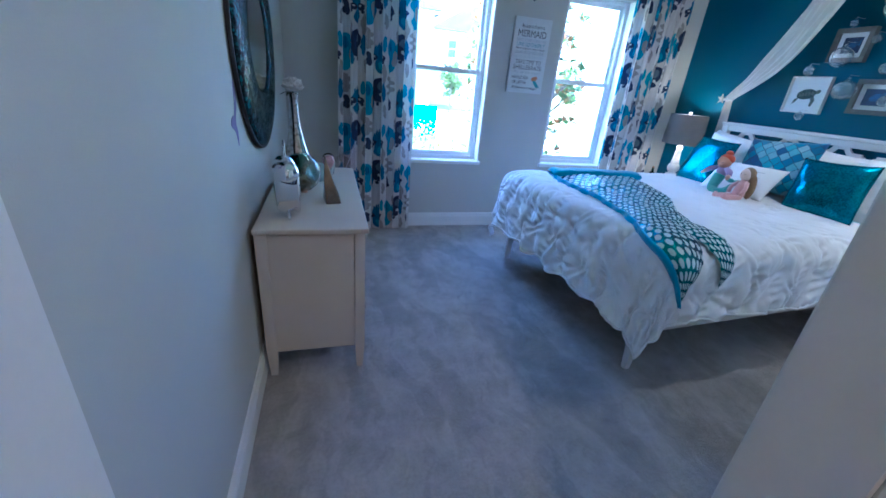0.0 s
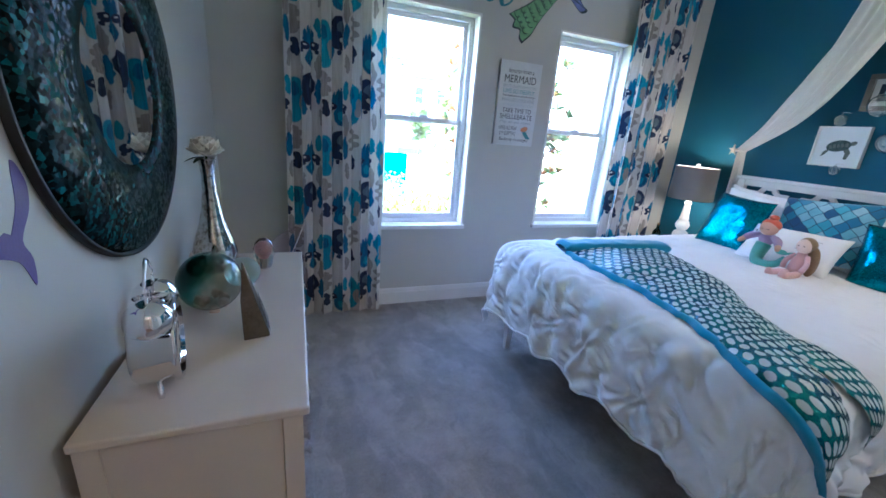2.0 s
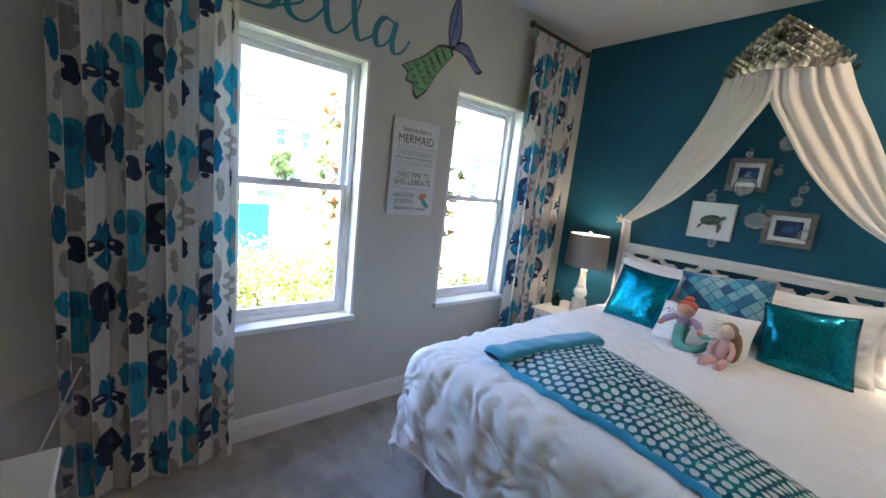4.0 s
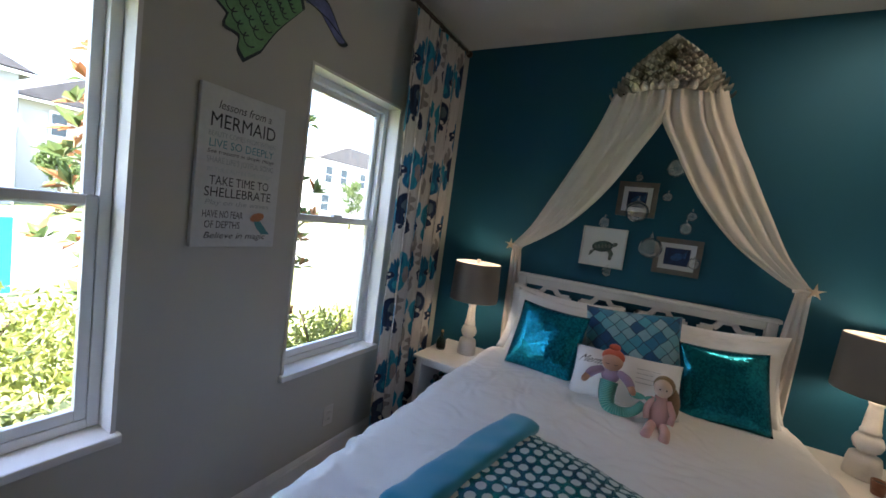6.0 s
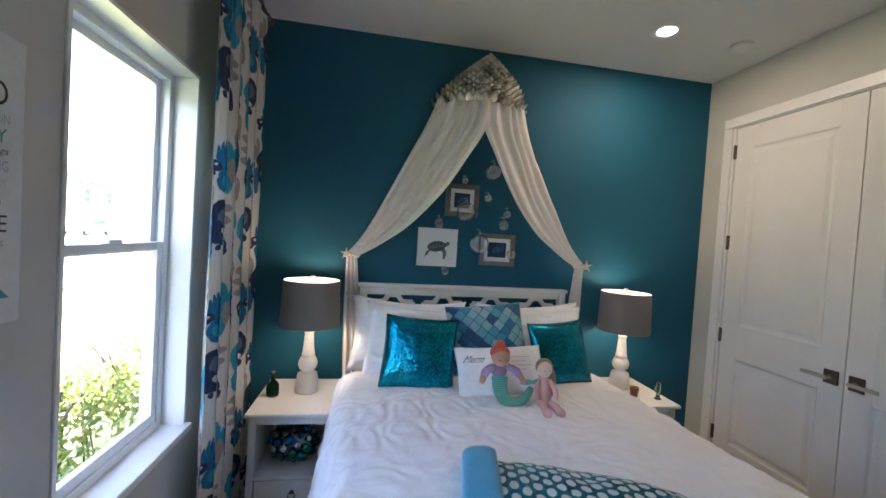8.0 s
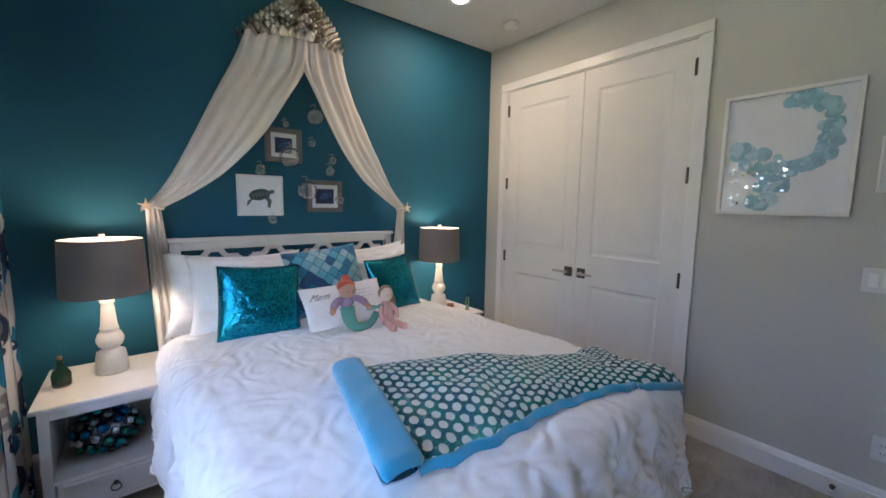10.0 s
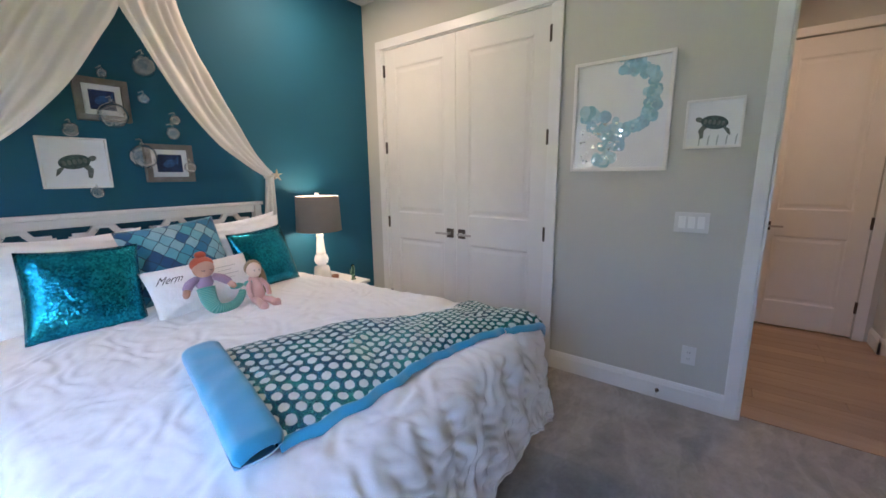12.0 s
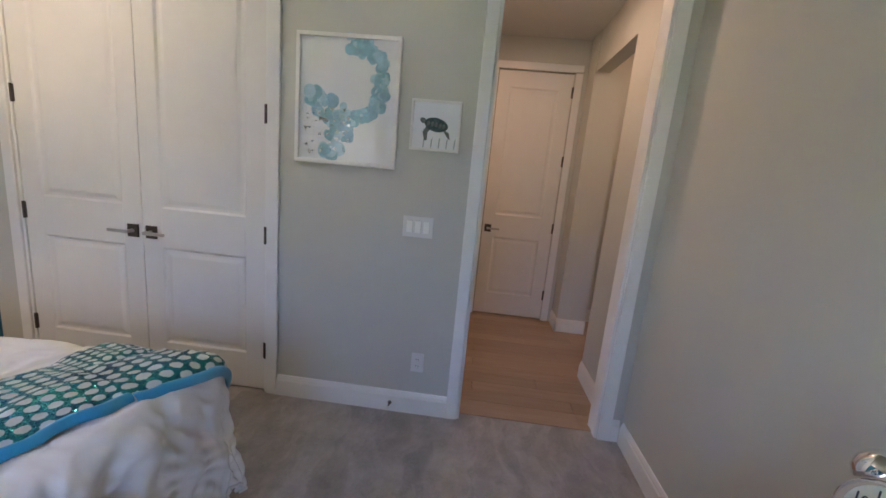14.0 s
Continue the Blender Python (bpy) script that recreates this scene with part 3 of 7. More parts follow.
def window(name, x0, x1):
    """A single-hung vinyl window set back in a plain reveal, with a marble sill."""
    ob = thing(name, ((x0 + x1) / 2, D, SILL), "white vinyl single-hung window with painted reveal", "window", "bedroom windows")
    ob["kind"] = "structure"
    w, h = x1 - x0, HEAD - SILL
    y0, y1 = 0.085, 0.15
    part("reveal", boxes(((-w / 2, -0.006, 0.02), (-w / 2 + 0.014, y1, h)), ((w / 2 - 0.014, -0.006, 0.02), (w / 2, y1, h)), ((-w / 2 + 0.014, -0.006, h - 0.014), (w / 2 - 0.014, y1, h))), M["trim"], ob)
    part("window_sill", rounded((-w / 2 - 0.012, -0.03, -0.012), (w / 2 + 0.012, y1, 0.02), 0.005), M["trim"], ob, "white marble sill")
    a, b, mid = -w / 2 + 0.014, w / 2 - 0.014, h * 0.52
    fr = 0.034
    part("window_frame", boxes(((a, y0, 0.02), (a + fr, y1, h - 0.014)), ((b - fr, y0, 0.02), (b, y1, h - 0.014)), ((a + fr, y0, 0.02), (b - fr, y1, 0.02 + fr)), ((a + fr, y0, h - 0.014 - fr), (b - fr, y1, h - 0.014))), M["vinyl"], ob, bevel=0.003)
    for nm, z0, z1, y in (("lower_sash", 0.02 + fr, mid + 0.02, y0 + 0.006), ("upper_sash", mid - 0.02, h - 0.014 - fr, y0 + 0.034)):
        s = 0.032
        p, q = a + fr, b - fr
        sash = part(nm, boxes(((p, y, z0), (p + s, y + 0.026, z1)), ((q - s, y, z0), (q, y + 0.026, z1)), ((p + s, y, z0), (q - s, y + 0.026, z0 + s + 0.006)), ((p + s, y, z1 - s), (q - s, y + 0.026, z1))), M["vinyl"], ob, bevel=0.003)
        pane = part("pane", box((p + s - 0.004, y + 0.011, z0 + s), (q - s + 0.004, y + 0.015, z1 - s + 0.004)), M["pane"], sash)
        pane.visible_shadow = False
    part("latch", rounded((-0.035, y0 - 0.006, mid + 0.02), (0.035, y0 + 0.02, mid + 0.034), 0.003), M["vinyl"], ob)
    return ob


window("window_1", *WIN[0])
window("window_2", *WIN[1])

# ---- closet and hall doors ----


def door_leaf(w, h, t, material, flip, handle_z=0.915, handle=True, group="", label="", name="closet_door", hinge_right=True, at=(0, 0, 0)):
    """A two-panel door. Local x runs along the leaf, its front looks to +y."""
    ob = thing(name, at, label, "door", group, 180 if flip else 0)
    st, top, lock, bot = 0.118, 0.15, (0.83, 1.06), 0.235
    part("stile", rounded((0, -t, 0.012), (st, 0, h), 0.002), M["door"], ob)
    part("stile", rounded((w - st, -t, 0.012), (w, 0, h), 0.002), M["door"], ob)
    for z0, z1 in ((0.012, bot), lock, (h - top, h)):
        part("rail", box((st, -t, z0), (w - st, -0.0004, z1)), M["door"], ob)
    for z0, z1 in ((bot, lock[0]), (lock[1], h - top)):
        bm = bmesh.new()
        loops = []
        for inset, depth in ((0.0, -0.0004), (0.012, -0.008), (0.028, -0.008), (0.05, -0.003)):
            loops.append([bm.verts.new((x, depth, z)) for x, z in ((st + inset, z0 + inset), (w - st - inset, z0 + inset), (w - st - inset, z1 - inset), (st + inset, z1 - inset))])
        for a, b in zip(loops, loops[1:]):
            for k in range(4):
                bm.faces.new([a[k], a[(k + 1) % 4], b[(k + 1) % 4], b[k]])
        bm.faces.new(loops[-1])
        back = [bm.verts.new((x, -t, z)) for x, z in ((st, z0), (w - st, z0), (w - st, z1), (st, z1))]
        bm.faces.new(back[::-1])
        part("panel", bm, M["door"], ob)
    hx = w + 0.003 if hinge_right else -0.003
    for z in (0.27, 0.97, 1.63, 2.27):
        bm = lathe([(0, -0.05), (0.0075, -0.05), (0.0075, 0.05), (0, 0.05)], 10, Matrix.Translation((hx, 0.006, z)))
        add_box(bm, (hx - 0.012, -0.001, z - 0.048), (hx + 0.012, 0.004, z + 0.048))
        part("hinge", bm, M["bronze"], ob, "dark bronze hinge")
    if handle:
        cx = 0.055 if hinge_right else w - 0.055
        s = 1 if hinge_right else -1
        lever = part("lever_handle", rounded((cx - 0.034, 0, handle_z - 0.038), (cx + 0.034, 0.010, handle_z + 0.038), 0.003), M["bronze"], ob, "square dark bronze rosette with lever")
        bm = lathe([(0, 0), (0.011, 0), (0.011, 0.05), (0, 0.05)], 12, Matrix.Translation((cx, 0.008, handle_z)) @ Matrix.Rotation(-math.pi / 2, 4, "X"))
        x0, x1 = sorted((cx - s * 0.012, cx + s * 0.115))
        add_box(bm, (x0, 0.045, handle_z - 0.009), (x1, 0.057, handle_z + 0.009))
        part("lever", bm, M["nickel"], lever)
    return ob


mid = (CLOSET[0] + CLOSET[1]) / 2
lw = mid - CLOSET[0] - 0.012 - 0.004
door_leaf(lw, 2.435, 0.035, M["door"], False, label="white two-panel closet door with dark bronze lever, closed", group="closet doors", hinge_right=False, at=(CLOSET[0] + 0.0135, -0.006, 0))
door_leaf(lw, 2.435, 0.035, M["door"], False, label="white two-panel closet door with dark bronze lever, closed", group="closet doors", hinge_right=True, at=(mid + 0.002, -0.006, 0))
structure(part("closet_wall", boxes(((CLOSET[0] - 0.15, -0.72, -0.1), (CLOSET[1] + 0.15, -0.65, H)), ((CLOSET[0] - 0.15, -0.65, -0.1), (CLOSET[0] - 0.08, -0.12, H)), ((CLOSET[1] + 0.08, -0.65, -0.1), (CLOSET[1] + 0.15, -0.12, H)), ((CLOSET[0] - 0.08, -0.65, -0.12), (CLOSET[1] + 0.08, -0.12, -0.005)), ((CLOSET[0] - 0.08, -0.65, H - 0.3), (CLOSET[1] + 0.08, -0.12, H - 0.1))), M["wall"]), "plain closet interior wall", "wall")

# ---- the hall beyond the doorway ----
hall_floor = structure(part("hall_floor", box((-1.7, -2.45, -0.12), (1.25, -0.068, -0.012)), M["dark"]), "oak plank hall floor", "floor")
structure(part("hall_ceiling", box((-1.7, -2.45, HH), (1.25, -0.12, HH + 0.12)), M["ceiling"]), "white hall ceiling", "ceiling")
wall_y("hall_wall_south", -2.02, -1.88, -0.22, 1.20, HH, [(0.16, 0.87, 0, TOP)], M["wall"], "greige hall end wall with a door")
structure(part("hall_wall_east", box((1.08, -1.88, -0.12), (1.20, -0.12, HH)), M["wall"]), "greige hall side wall", "wall")
structure(part("hall_wall_west", boxes(((-0.08, -0.72, -0.12), (0.04, -0.12, HH)), ((-0.22, -1.88, -0.12), (0.05, -1.62, HH)), ((-0.08, -1.62, 2.40), (0.04, -0.72, HH))), M["wall"]), "greige hall wall with a cased opening", "wall")
structure(part("hall_wall_back", boxes(((-1.7, -2.12, -0.12), (-0.22, -2.02, HH)), ((-1.7, -2.02, -0.12), (-1.6, -0.12, HH)), ((-1.6, -0.24, -0.12), (-0.08, -0.12, HH))), M["wall"]), "greige side hall wall", "wall")
skirting("baseboard", (0.04, -0.72), (0.04, -0.14), (1, 0))
skirting("baseboard", (-0.22, -1.62), (0.066, -1.62), (0, 1))
skirting("baseboard", (0.05, -1.88), (0.05, -1.604), (1, 0))
skirting("baseboard", (-1.6, -2.02), (-0.22, -2.02), (0, 1))
skirting("baseboard", (1.08, -1.88), (1.08, -0.14), (-1, 0))
casing("door_frame_4", 0.16, 0.87, TOP, -1.88, 1, "white casing round the hall door")
door_leaf(0.702, 2.435, 0.035, M["door"], False, label="white two-panel hall door, closed", name="hall_door", hinge_right=False, at=(0.164, -1.888, 0))
# black board put in for the unlit space behind the door's gaps
structure(part("hall_wall_closing", box((0.09, -2.1, -0.12), (0.94, -2.03, HH)), M["dark"]), "black board standing in for the unlit space behind the hall door", "wall")
structure(part("threshold", box((DOOR[0] + 0.012, -0.09, -0.012), (DOOR[1] - 0.012, -0.05, 0.006)), M["plank"]), "oak threshold strip", "threshold")

# ---- lights of the room ----


def ceiling_can(name, x, y, z, watts, color, label):
    ob = thing(name, (x, y, z), label, "ceiling light", "recessed lights")
    part("trim_ring", lathe([(0.052, -0.001), (0.085, -0.001), (0.088, -0.004), (0.084, -0.008), (0.056, -0.006), (0.052, -0.001)], 32), M["plate"], ob, smooth=True)
    part("lens", lathe([(0, -0.004), (0.053, -0.003)], 32), M["lens"], ob, "glowing frosted lens")
    lamp(name + "_lamp", "AREA", watts, color, Matrix.Translation((x, y, z - 0.012)), size=0.1)
    return ob


M["lens"] = glow("lit_lens", (1.0, 0.85, 0.66), 2.0)
ceiling_can("ceiling_light", 3.324, 0.837, H, 0.60, BULB, "round recessed ceiling light, switched on")
ceiling_can("hall_ceiling_light", 0.73, -0.70, HH, 0.36, WARM, "round recessed hall ceiling light, switched on")
# bare warm light without a fixture, added out of view for the side hall
lamp("hall_lamp", "POINT", 0.4, WARM, Matrix.Translation((-0.9, -1.2, 2.5)), size=0.1)

# ---- wall fittings ----
M["rocker"] = plain("bright_white_plastic", (0.88, 0.88, 0.87), 0.25, vary=0.02, bump=0.0)
ob = thing("light_switch", (1.252, 0.0, 1.109), "white three-gang wall plate with rocker switches", "light switch")
part("plate", rounded((-0.083, 0, -0.057), (0.083, 0.006, 0.057), 0.002), M["plate"], ob)
for k in (-1, 0, 1):
    part("rocker", rounded((k * 0.046 - 0.0165, 0.004, -0.033), (k * 0.046 + 0.0165, 0.0105, 0.033), 0.002), M["rocker"], ob)


def outlet(m, label):
    ob = thing("wall_outlet", (0, 0, 0), label, "outlet", "wall outlets")
    ob.matrix_world = m
    part("plate", rounded((-0.036, -0.057, 0), (0.036, 0.057, 0.006), 0.002), M["plate"], ob)
    for s in (-1, 1):
        sock = part("socket", rounded((-0.017, s * 0.02 - 0.014, 0.004), (0.017, s * 0.02 + 0.014, 0.009), 0.002), M["plate"], ob)
        for dx in (-0.006, 0.006):
            part("slot", box((dx - 0.0012, s * 0.02 - 0.004, 0.008), (dx + 0.0012, s * 0.02 + 0.005, 0.0094)), M["dark"], sock)
    return ob


outlet(ON_SOUTH(1.193, 0.321), "white duplex outlet on the greige wall")
outlet(ON_NORTH(2.725, 0.30), "white duplex outlet below the windows")
ob = thing("door_stop", (1.335, 0.016, 0.055), "small bronze door stop on the baseboard", "door stop")
part("rod", lathe([(0, 0), (0.012, 0), (0.012, 0.004), (0.005, 0.006), (0.005, 0.05), (0, 0.05)], 14, Matrix.Rotation(-math.pi / 2, 4, "X")), M["bronze"], ob, smooth=True)
part("rubber_tip", lathe([(0, 0.05), (0.008, 0.05), (0.008, 0.062), (0, 0.064)], 14, Matrix.Rotation(-math.pi / 2, 4, "X")), M["plate"], ob)
ob = thing("smoke_detector", (3.34, 0.302, H), "round white smoke detector on the ceiling", "smoke detector")
part("body", lathe([(0, -0.001), (0.062, -0.001), (0.062, -0.012), (0.052, -0.032), (0.03, -0.036), (0, -0.036)], 32), M["plate"], ob, smooth=True)
part("test_button", lathe([(0, -0.034), (0.012, -0.0355), (0.012, -0.039), (0, -0.04)], 16, Matrix.Translation((0.02, 0, 0))), M["plate"], ob)

# ---- curtains ----


def curtain(name, x0, x1, seed, label):
    ob = thing(name, ((x0 + x1) / 2, D - 0.11, 0.0), label, "curtain", "window curtains")
    w, top, n = x1 - x0, 2.70, 5
    rng = random.Random(seed)
    ph = [rng.uniform(-0.5, 0.5) for _ in range(n + 2)]

    def fold(u, v):
        s = u * n
        k = min(int(s), n - 1)
        p = ph[k] * (1 - (s - k)) + ph[k + 1] * (s - k)
        amp = 0.024 * (0.55 + 0.55 * (1 - v)) * (1 + 0.3 * p)
        a = 2 * math.pi * s + p * (1.0 - v * 0.7)
        flare = 1.0 + 0.05 * (1 - v) * math.sin(3 * v + seed)
        return Vector(((u - 0.5) * w * flare + 0.012 * math.sin(2 * a), amp * math.sin(a) + 0.01 * noise.noise(Vector((s, v * 3, seed))), 0.015 + v * (top - 0.015)))
    part("cloth", sheet(fold, 168, 36, 0.0, uv=lambda u, v: (u * w * 1.25 + seed * 0.31, v * top)), M["curtain"], ob, "cotton print in turquoise, navy and taupe on off-white", smooth=True)
    part("rod", tube([(-w / 2 - 0.06, 0, top + 0.02), (w / 2 + 0.05, 0, top + 0.02)], 0.012, 12), M["bronze"], ob, "dark metal curtain rod", smooth=True)
    for s in (-1, 1):
        part("finial", ball((s * (w / 2 + 0.06), 0, top + 0.02), (0.024, 0.024, 0.024)), M["bronze"], ob, smooth=True)
    part("bracket", boxes(((-0.01, 0.005, top + 0.002), (0.01, 0.108, top + 0.014)), ((-0.018, 0.1, top - 0.03), (0.018, 0.11, top + 0.05))), M["bronze"], ob)
    for k in range(n + 1):
        part("ring", tube([((k / n - 0.5) * w * 0.97, 0.019 * math.cos(a * math.pi / 6), top + 0.012 + 0.019 * math.sin(a * math.pi / 6)) for a in range(12)], 0.0022, 5, closed=True), M["bronze"], ob)
    return ob


curtain("curtain", 0.415, 1.01, 1, "long printed curtain panel with soft folds, drawn aside")
curtain("curtain", 2.97, 3.59, 4, "long printed curtain panel hanging in the room corner")

# ---- bed ----
BX0, BY0, BY1 = 1.755, 1.09, 2.54
bed = thing("bed", (2.83, 1.815, 0.0), "white painted wooden queen bed with fretwork headboard", "bed")


def bed_part(name, bm, bevel=0.0, label=""):
    bmesh.ops.translate(bm, verts=bm.verts[:], vec=(-2.83, -1.815, 0))
    return part(name, bm, M["white"], bed, label, bevel=bevel)


for y in (BY0, BY1 - 0.05):
    bed_part("headboard_post", box((3.775, y, 0.0), (3.825, y + 0.05, 1.191)), 0.004)
bed_part("headboard_cap", box((3.765, BY0 - 0.012, 1.193), (3.835, BY1 + 0.012, 1.216)), 0.005)
bed_part("headboard_rail", box((3.782, BY0 + 0.051, 1.146), (3.82, BY1 - 0.051, 1.191)), 0.003)
bed_part("headboard_rail", box((3.782, BY0 + 0.051, 0.50), (3.82, BY1 - 0.051, 0.86)), 0.003)
for k in range(4):
    cy = BY0 + 0.05 + (BY1 - BY0 - 0.1) * (k + 0.5) / 4
    outer = [(-0.13, 0.862), (-0.13, 1.098), (-0.065, 1.098), (-0.042, 1.124), (-0.032, 1.144), (0.032, 1.144), (0.042, 1.124), (0.065, 1.098), (0.13, 1.098), (0.13, 0.862)]
    bm = bmesh.new()
    for (a, b), (c, d) in zip(outer, outer[1:]):
        v = Vector((c - a, d - b))
        n = Vector((-v.y, v.x)).normalized() * 0.015
        ring = [(a - n.x, b - n.y), (c - n.x, d - n.y), (c + n.x, d + n.y), (a + n.x, b + n.y)]
        lo = [bm.verts.new((3.79, cy + p, q)) for p, q in ring]
        hi = [bm.verts.new((3.812, cy + p, q)) for p, q in ring]
        bm.faces.new(lo[::-1])
        bm.faces.new(hi)
        for i in range(4):
            bm.faces.new([lo[i], lo[(i + 1) % 4], hi[(i + 1) % 4], hi[i]])
    bed_part("fret", bm)
bed_part("side_rail", box((BX0 + 0.051, BY0, 0.235), (3.775, BY0 + 0.03, 0.40)), 0.004)
bed_part("side_rail", box((BX0 + 0.051, BY1 - 0.03, 0.235), (3.775, BY1, 0.40)), 0.004)
bed_part("foot_rail", box((BX0, BY0 + 0.051, 0.235), (BX0 + 0.03, BY1 - 0.051, 0.40)), 0.004)
for y in (BY0, BY1 - 0.05):
    bm = bmesh.new()
    s = 0.0
    rings = [[bm.verts.new((BX0 + 0.025 + i * r , y + 0.025 + j * r + s * (0.4 - z), z)) for i, j in ((-1, -1), (1, -1), (1, 1), (-1, 1))] for z, r in ((0.0, 0.016), (0.235, 0.026), (0.40, 0.026))]
    bm.faces.new(rings[0][::-1])
    bm.faces.new(rings[-1])
    for a, b in zip(rings, rings[1:]):
        for i in range(4):
            bm.faces.new([a[i], a[(i + 1) % 4], b[(i + 1) % 4], b[i]])
    bed_part("leg", bm, 0.003)
bm = rounded((BX0 + 0.04, BY0 + 0.04, 0.36), (3.77, BY1 - 0.04, 0.66), 0.06)
bmesh.ops.translate(bm, verts=bm.verts[:], vec=(-2.83, -1.815, 0))
part("mattress", bm, M["pillow"], bed, "white quilted mattress", smooth=True)

# cloth laid over the bed: a flat cloth point bends over the edge and hangs
CX0, CX1, CY0, CY1, CZ, CR = 1.795, 3.90, 1.10, 2.53, 0.73, 0.12


def drape(px, py, lift=0.0):
    """Where a point of a flat cloth lies once it hangs over the bed's edges."""
    qx, qy = min(max(px, CX0), CX1), min(max(py, CY0), CY1)
    dx, dy = px - qx, py - qy
    d = math.hypot(dx, dy)
    if d > 0.52:
        k = (0.52 + (d - 0.52) * 0.75) / d
        dx, dy, d = dx * k, dy * k, d * k
    crown = 0.035 * (1 - ((qy - 1.815) / 0.75) ** 2) * min(1.0, (qx - CX0) / 0.5 + 0.35)
    if d < 1e-6:
        return Vector((qx, qy, CZ + crown + lift)), Vector((0, 0, 1)), 0.0
    ux, uy = dx / d, dy / d
    arc = CR * math.pi / 2
    if d < arc:
        a = d / CR
        r = CR + lift
        return Vector((qx + ux * r * math.sin(a), qy + uy * r * math.sin(a), CZ + crown - CR + r * math.cos(a))), Vector((ux * math.sin(a), uy * math.sin(a), math.cos(a))), d
    out = CR + lift + 0.10 * (d - arc)
    return Vector((qx + ux * out, qy + uy * out, CZ + crown - CR - (d - arc))), Vector((ux, uy, 0.1)), d


PITCH = 0.19
_r = random.Random(21)
GATHERS = {}
for gi in range(0, 24):
    for gj in range(0, 20):
        GATHERS[(gi, gj)] = ((gi + 0.5 + _r.uniform(-0.3, 0.3)) * PITCH, (gj + 0.5 + _r.uniform(-0.3, 0.3)) * PITCH, _r.uniform(0, math.pi), _r.randint(5, 8), _r.uniform(0.7, 1.25))


def ruche(px, py, d):
    """Gathers: the cloth is caught at stitched points and creases fan out from them."""
    w = noise.noise_vector(Vector((px * 5.0, py * 5.0, 2.0))) * 0.045
    x, y = px + w.x, py + w.y
    ci, cj = int(x / PITCH), int(y / PITCH)
    h, near = 0.0, 1.0
    for gi in (ci - 1, ci, ci + 1):
        for gj in (cj - 1, cj, cj + 1):
            g = GATHERS.get((gi, gj))
            if not g:
                continue
            dx, dy = x - g[0], y - g[1]
            c, s = math.cos(g[2]), math.sin(g[2])
            ax, ay = dx * c + dy * s, dy * c - dx * s
            r = math.hypot(ax, ay)
            near = min(near, r)
            turn = math.atan2(ay, math.sqrt(ax * ax + 0.0009) + 0.012)
            fall = math.exp(-(r / (0.075 + 0.03 * g[4])) ** 2 - (turn / 1.0) ** 2) * min(1.0, r / 0.045)
            if fall > 0.01:
                h += g[4] * 0.0115 * fall * math.sin((g[3] + 2) * turn + 4 * g[2] + 9.0 * ax)
    puff = min(1.0, near / 0.14)
    c = noise.noise(Vector((px * 3.2, py * 3.2, 8.0)))
    fine = 1 - abs(noise.noise(Vector((x * 17.0, y * 12.0, 4.1))))
    top = 0.48 + 0.52 * min(1.0, d / 0.12)
    crumple = noise.noise(Vector((x * 13.0, y * 15.0, 6.0)))
    return 0.004 + (0.022 * puff * (2 - puff) + h) * top + 0.003 * crumple + 0.009 * (0.4 - abs(noise.noise(Vector((x * 7.0 + 3.0 * y, y * 10.0 - 2.0 * x, 9.0))))) - 0.003 * fine ** 5 + 0.014 * c


def duvet_point(u, v):
    px, py = 1.29 + u * (3.52 - 1.29), 0.675 + v * (3.0 - 0.675)
    head = min(1.0, max(0.0, (3.3 - px) / 0.25))
    edge = 0.015 * math.sin(py * 21) + 0.02 * noise.noise(Vector((px * 6, py * 6, 3)))
    px, py = px + edge * max(0.0, min(1.0, (1.425 - px) / 0.12)), py + edge * max(0.0, min(1.0, (0.80 - py) / 0.12, 1.0), min(1.0, (py - 2.86) / 0.12))
    p, n, d = drape(px, py, 0.0)
    hang = min(1.0, d / 0.3)
    k = ruche(px, py, d) * (0.7 + 0.3 * hang) * (0.35 + 0.65 * head)
    if d > 0.1:
        k += min(1.0, (d - 0.1) / 0.25) * 0.012 * math.sin((px - py) * 24 + 3 * noise.noise(Vector((px * 2, py * 2, 0))))
    # stitched lines run down the hanging sides, with puckers across them
    along = (py if px < CX0 else px) / 0.155 + 0.5 * noise.noise(Vector((px * 2.5, py * 2.5, 13)))
    off = (along - math.floor(along) - 0.5) * 0.155
    line = math.exp(-(off / 0.032) ** 2) * max(0.0, min(1.0, (d - 0.03) / 0.1))
    bend = 3.0 * noise.noise(Vector((px * 6, py * 6, 1)))
    k += line * (0.0042 * math.sin(d * 130 + off * 70 + 2 * bend) - 0.009)
    return p + n * k


duvet = thing("duvet", (2.4, 1.82, CZ), "white ruched cotton duvet spread over the bed", "duvet")
duvet_base = Vector((2.4, 1.82, CZ))
part("cover", sheet(lambda u, v: duvet_point(u, v) - duvet_base, 340, 360, 0.0), M["duvet"], duvet, smooth=True)
edge_run = [(1 - k / 120, 0.0) for k in range(120)] + [(0.0, k / 140) for k in range(140)] + [(k / 120, 1.0) for k in range(121)]
part("hem", tube([duvet_point(u, v) - duvet_base for u, v in edge_run], 0.007, 6), M["duvet"], duvet, "rolled white cotton hem", smooth=True)

# mermaid-tail blanket: waist to the north, two flukes over the south edge


def lerp_row(rows, v):
    s = v * (len(rows) - 1)
    k = min(int(s), len(rows) - 2)
    f = s - k
    return [a + (b - a) * f for a, b in zip(rows[k], rows[k + 1])]


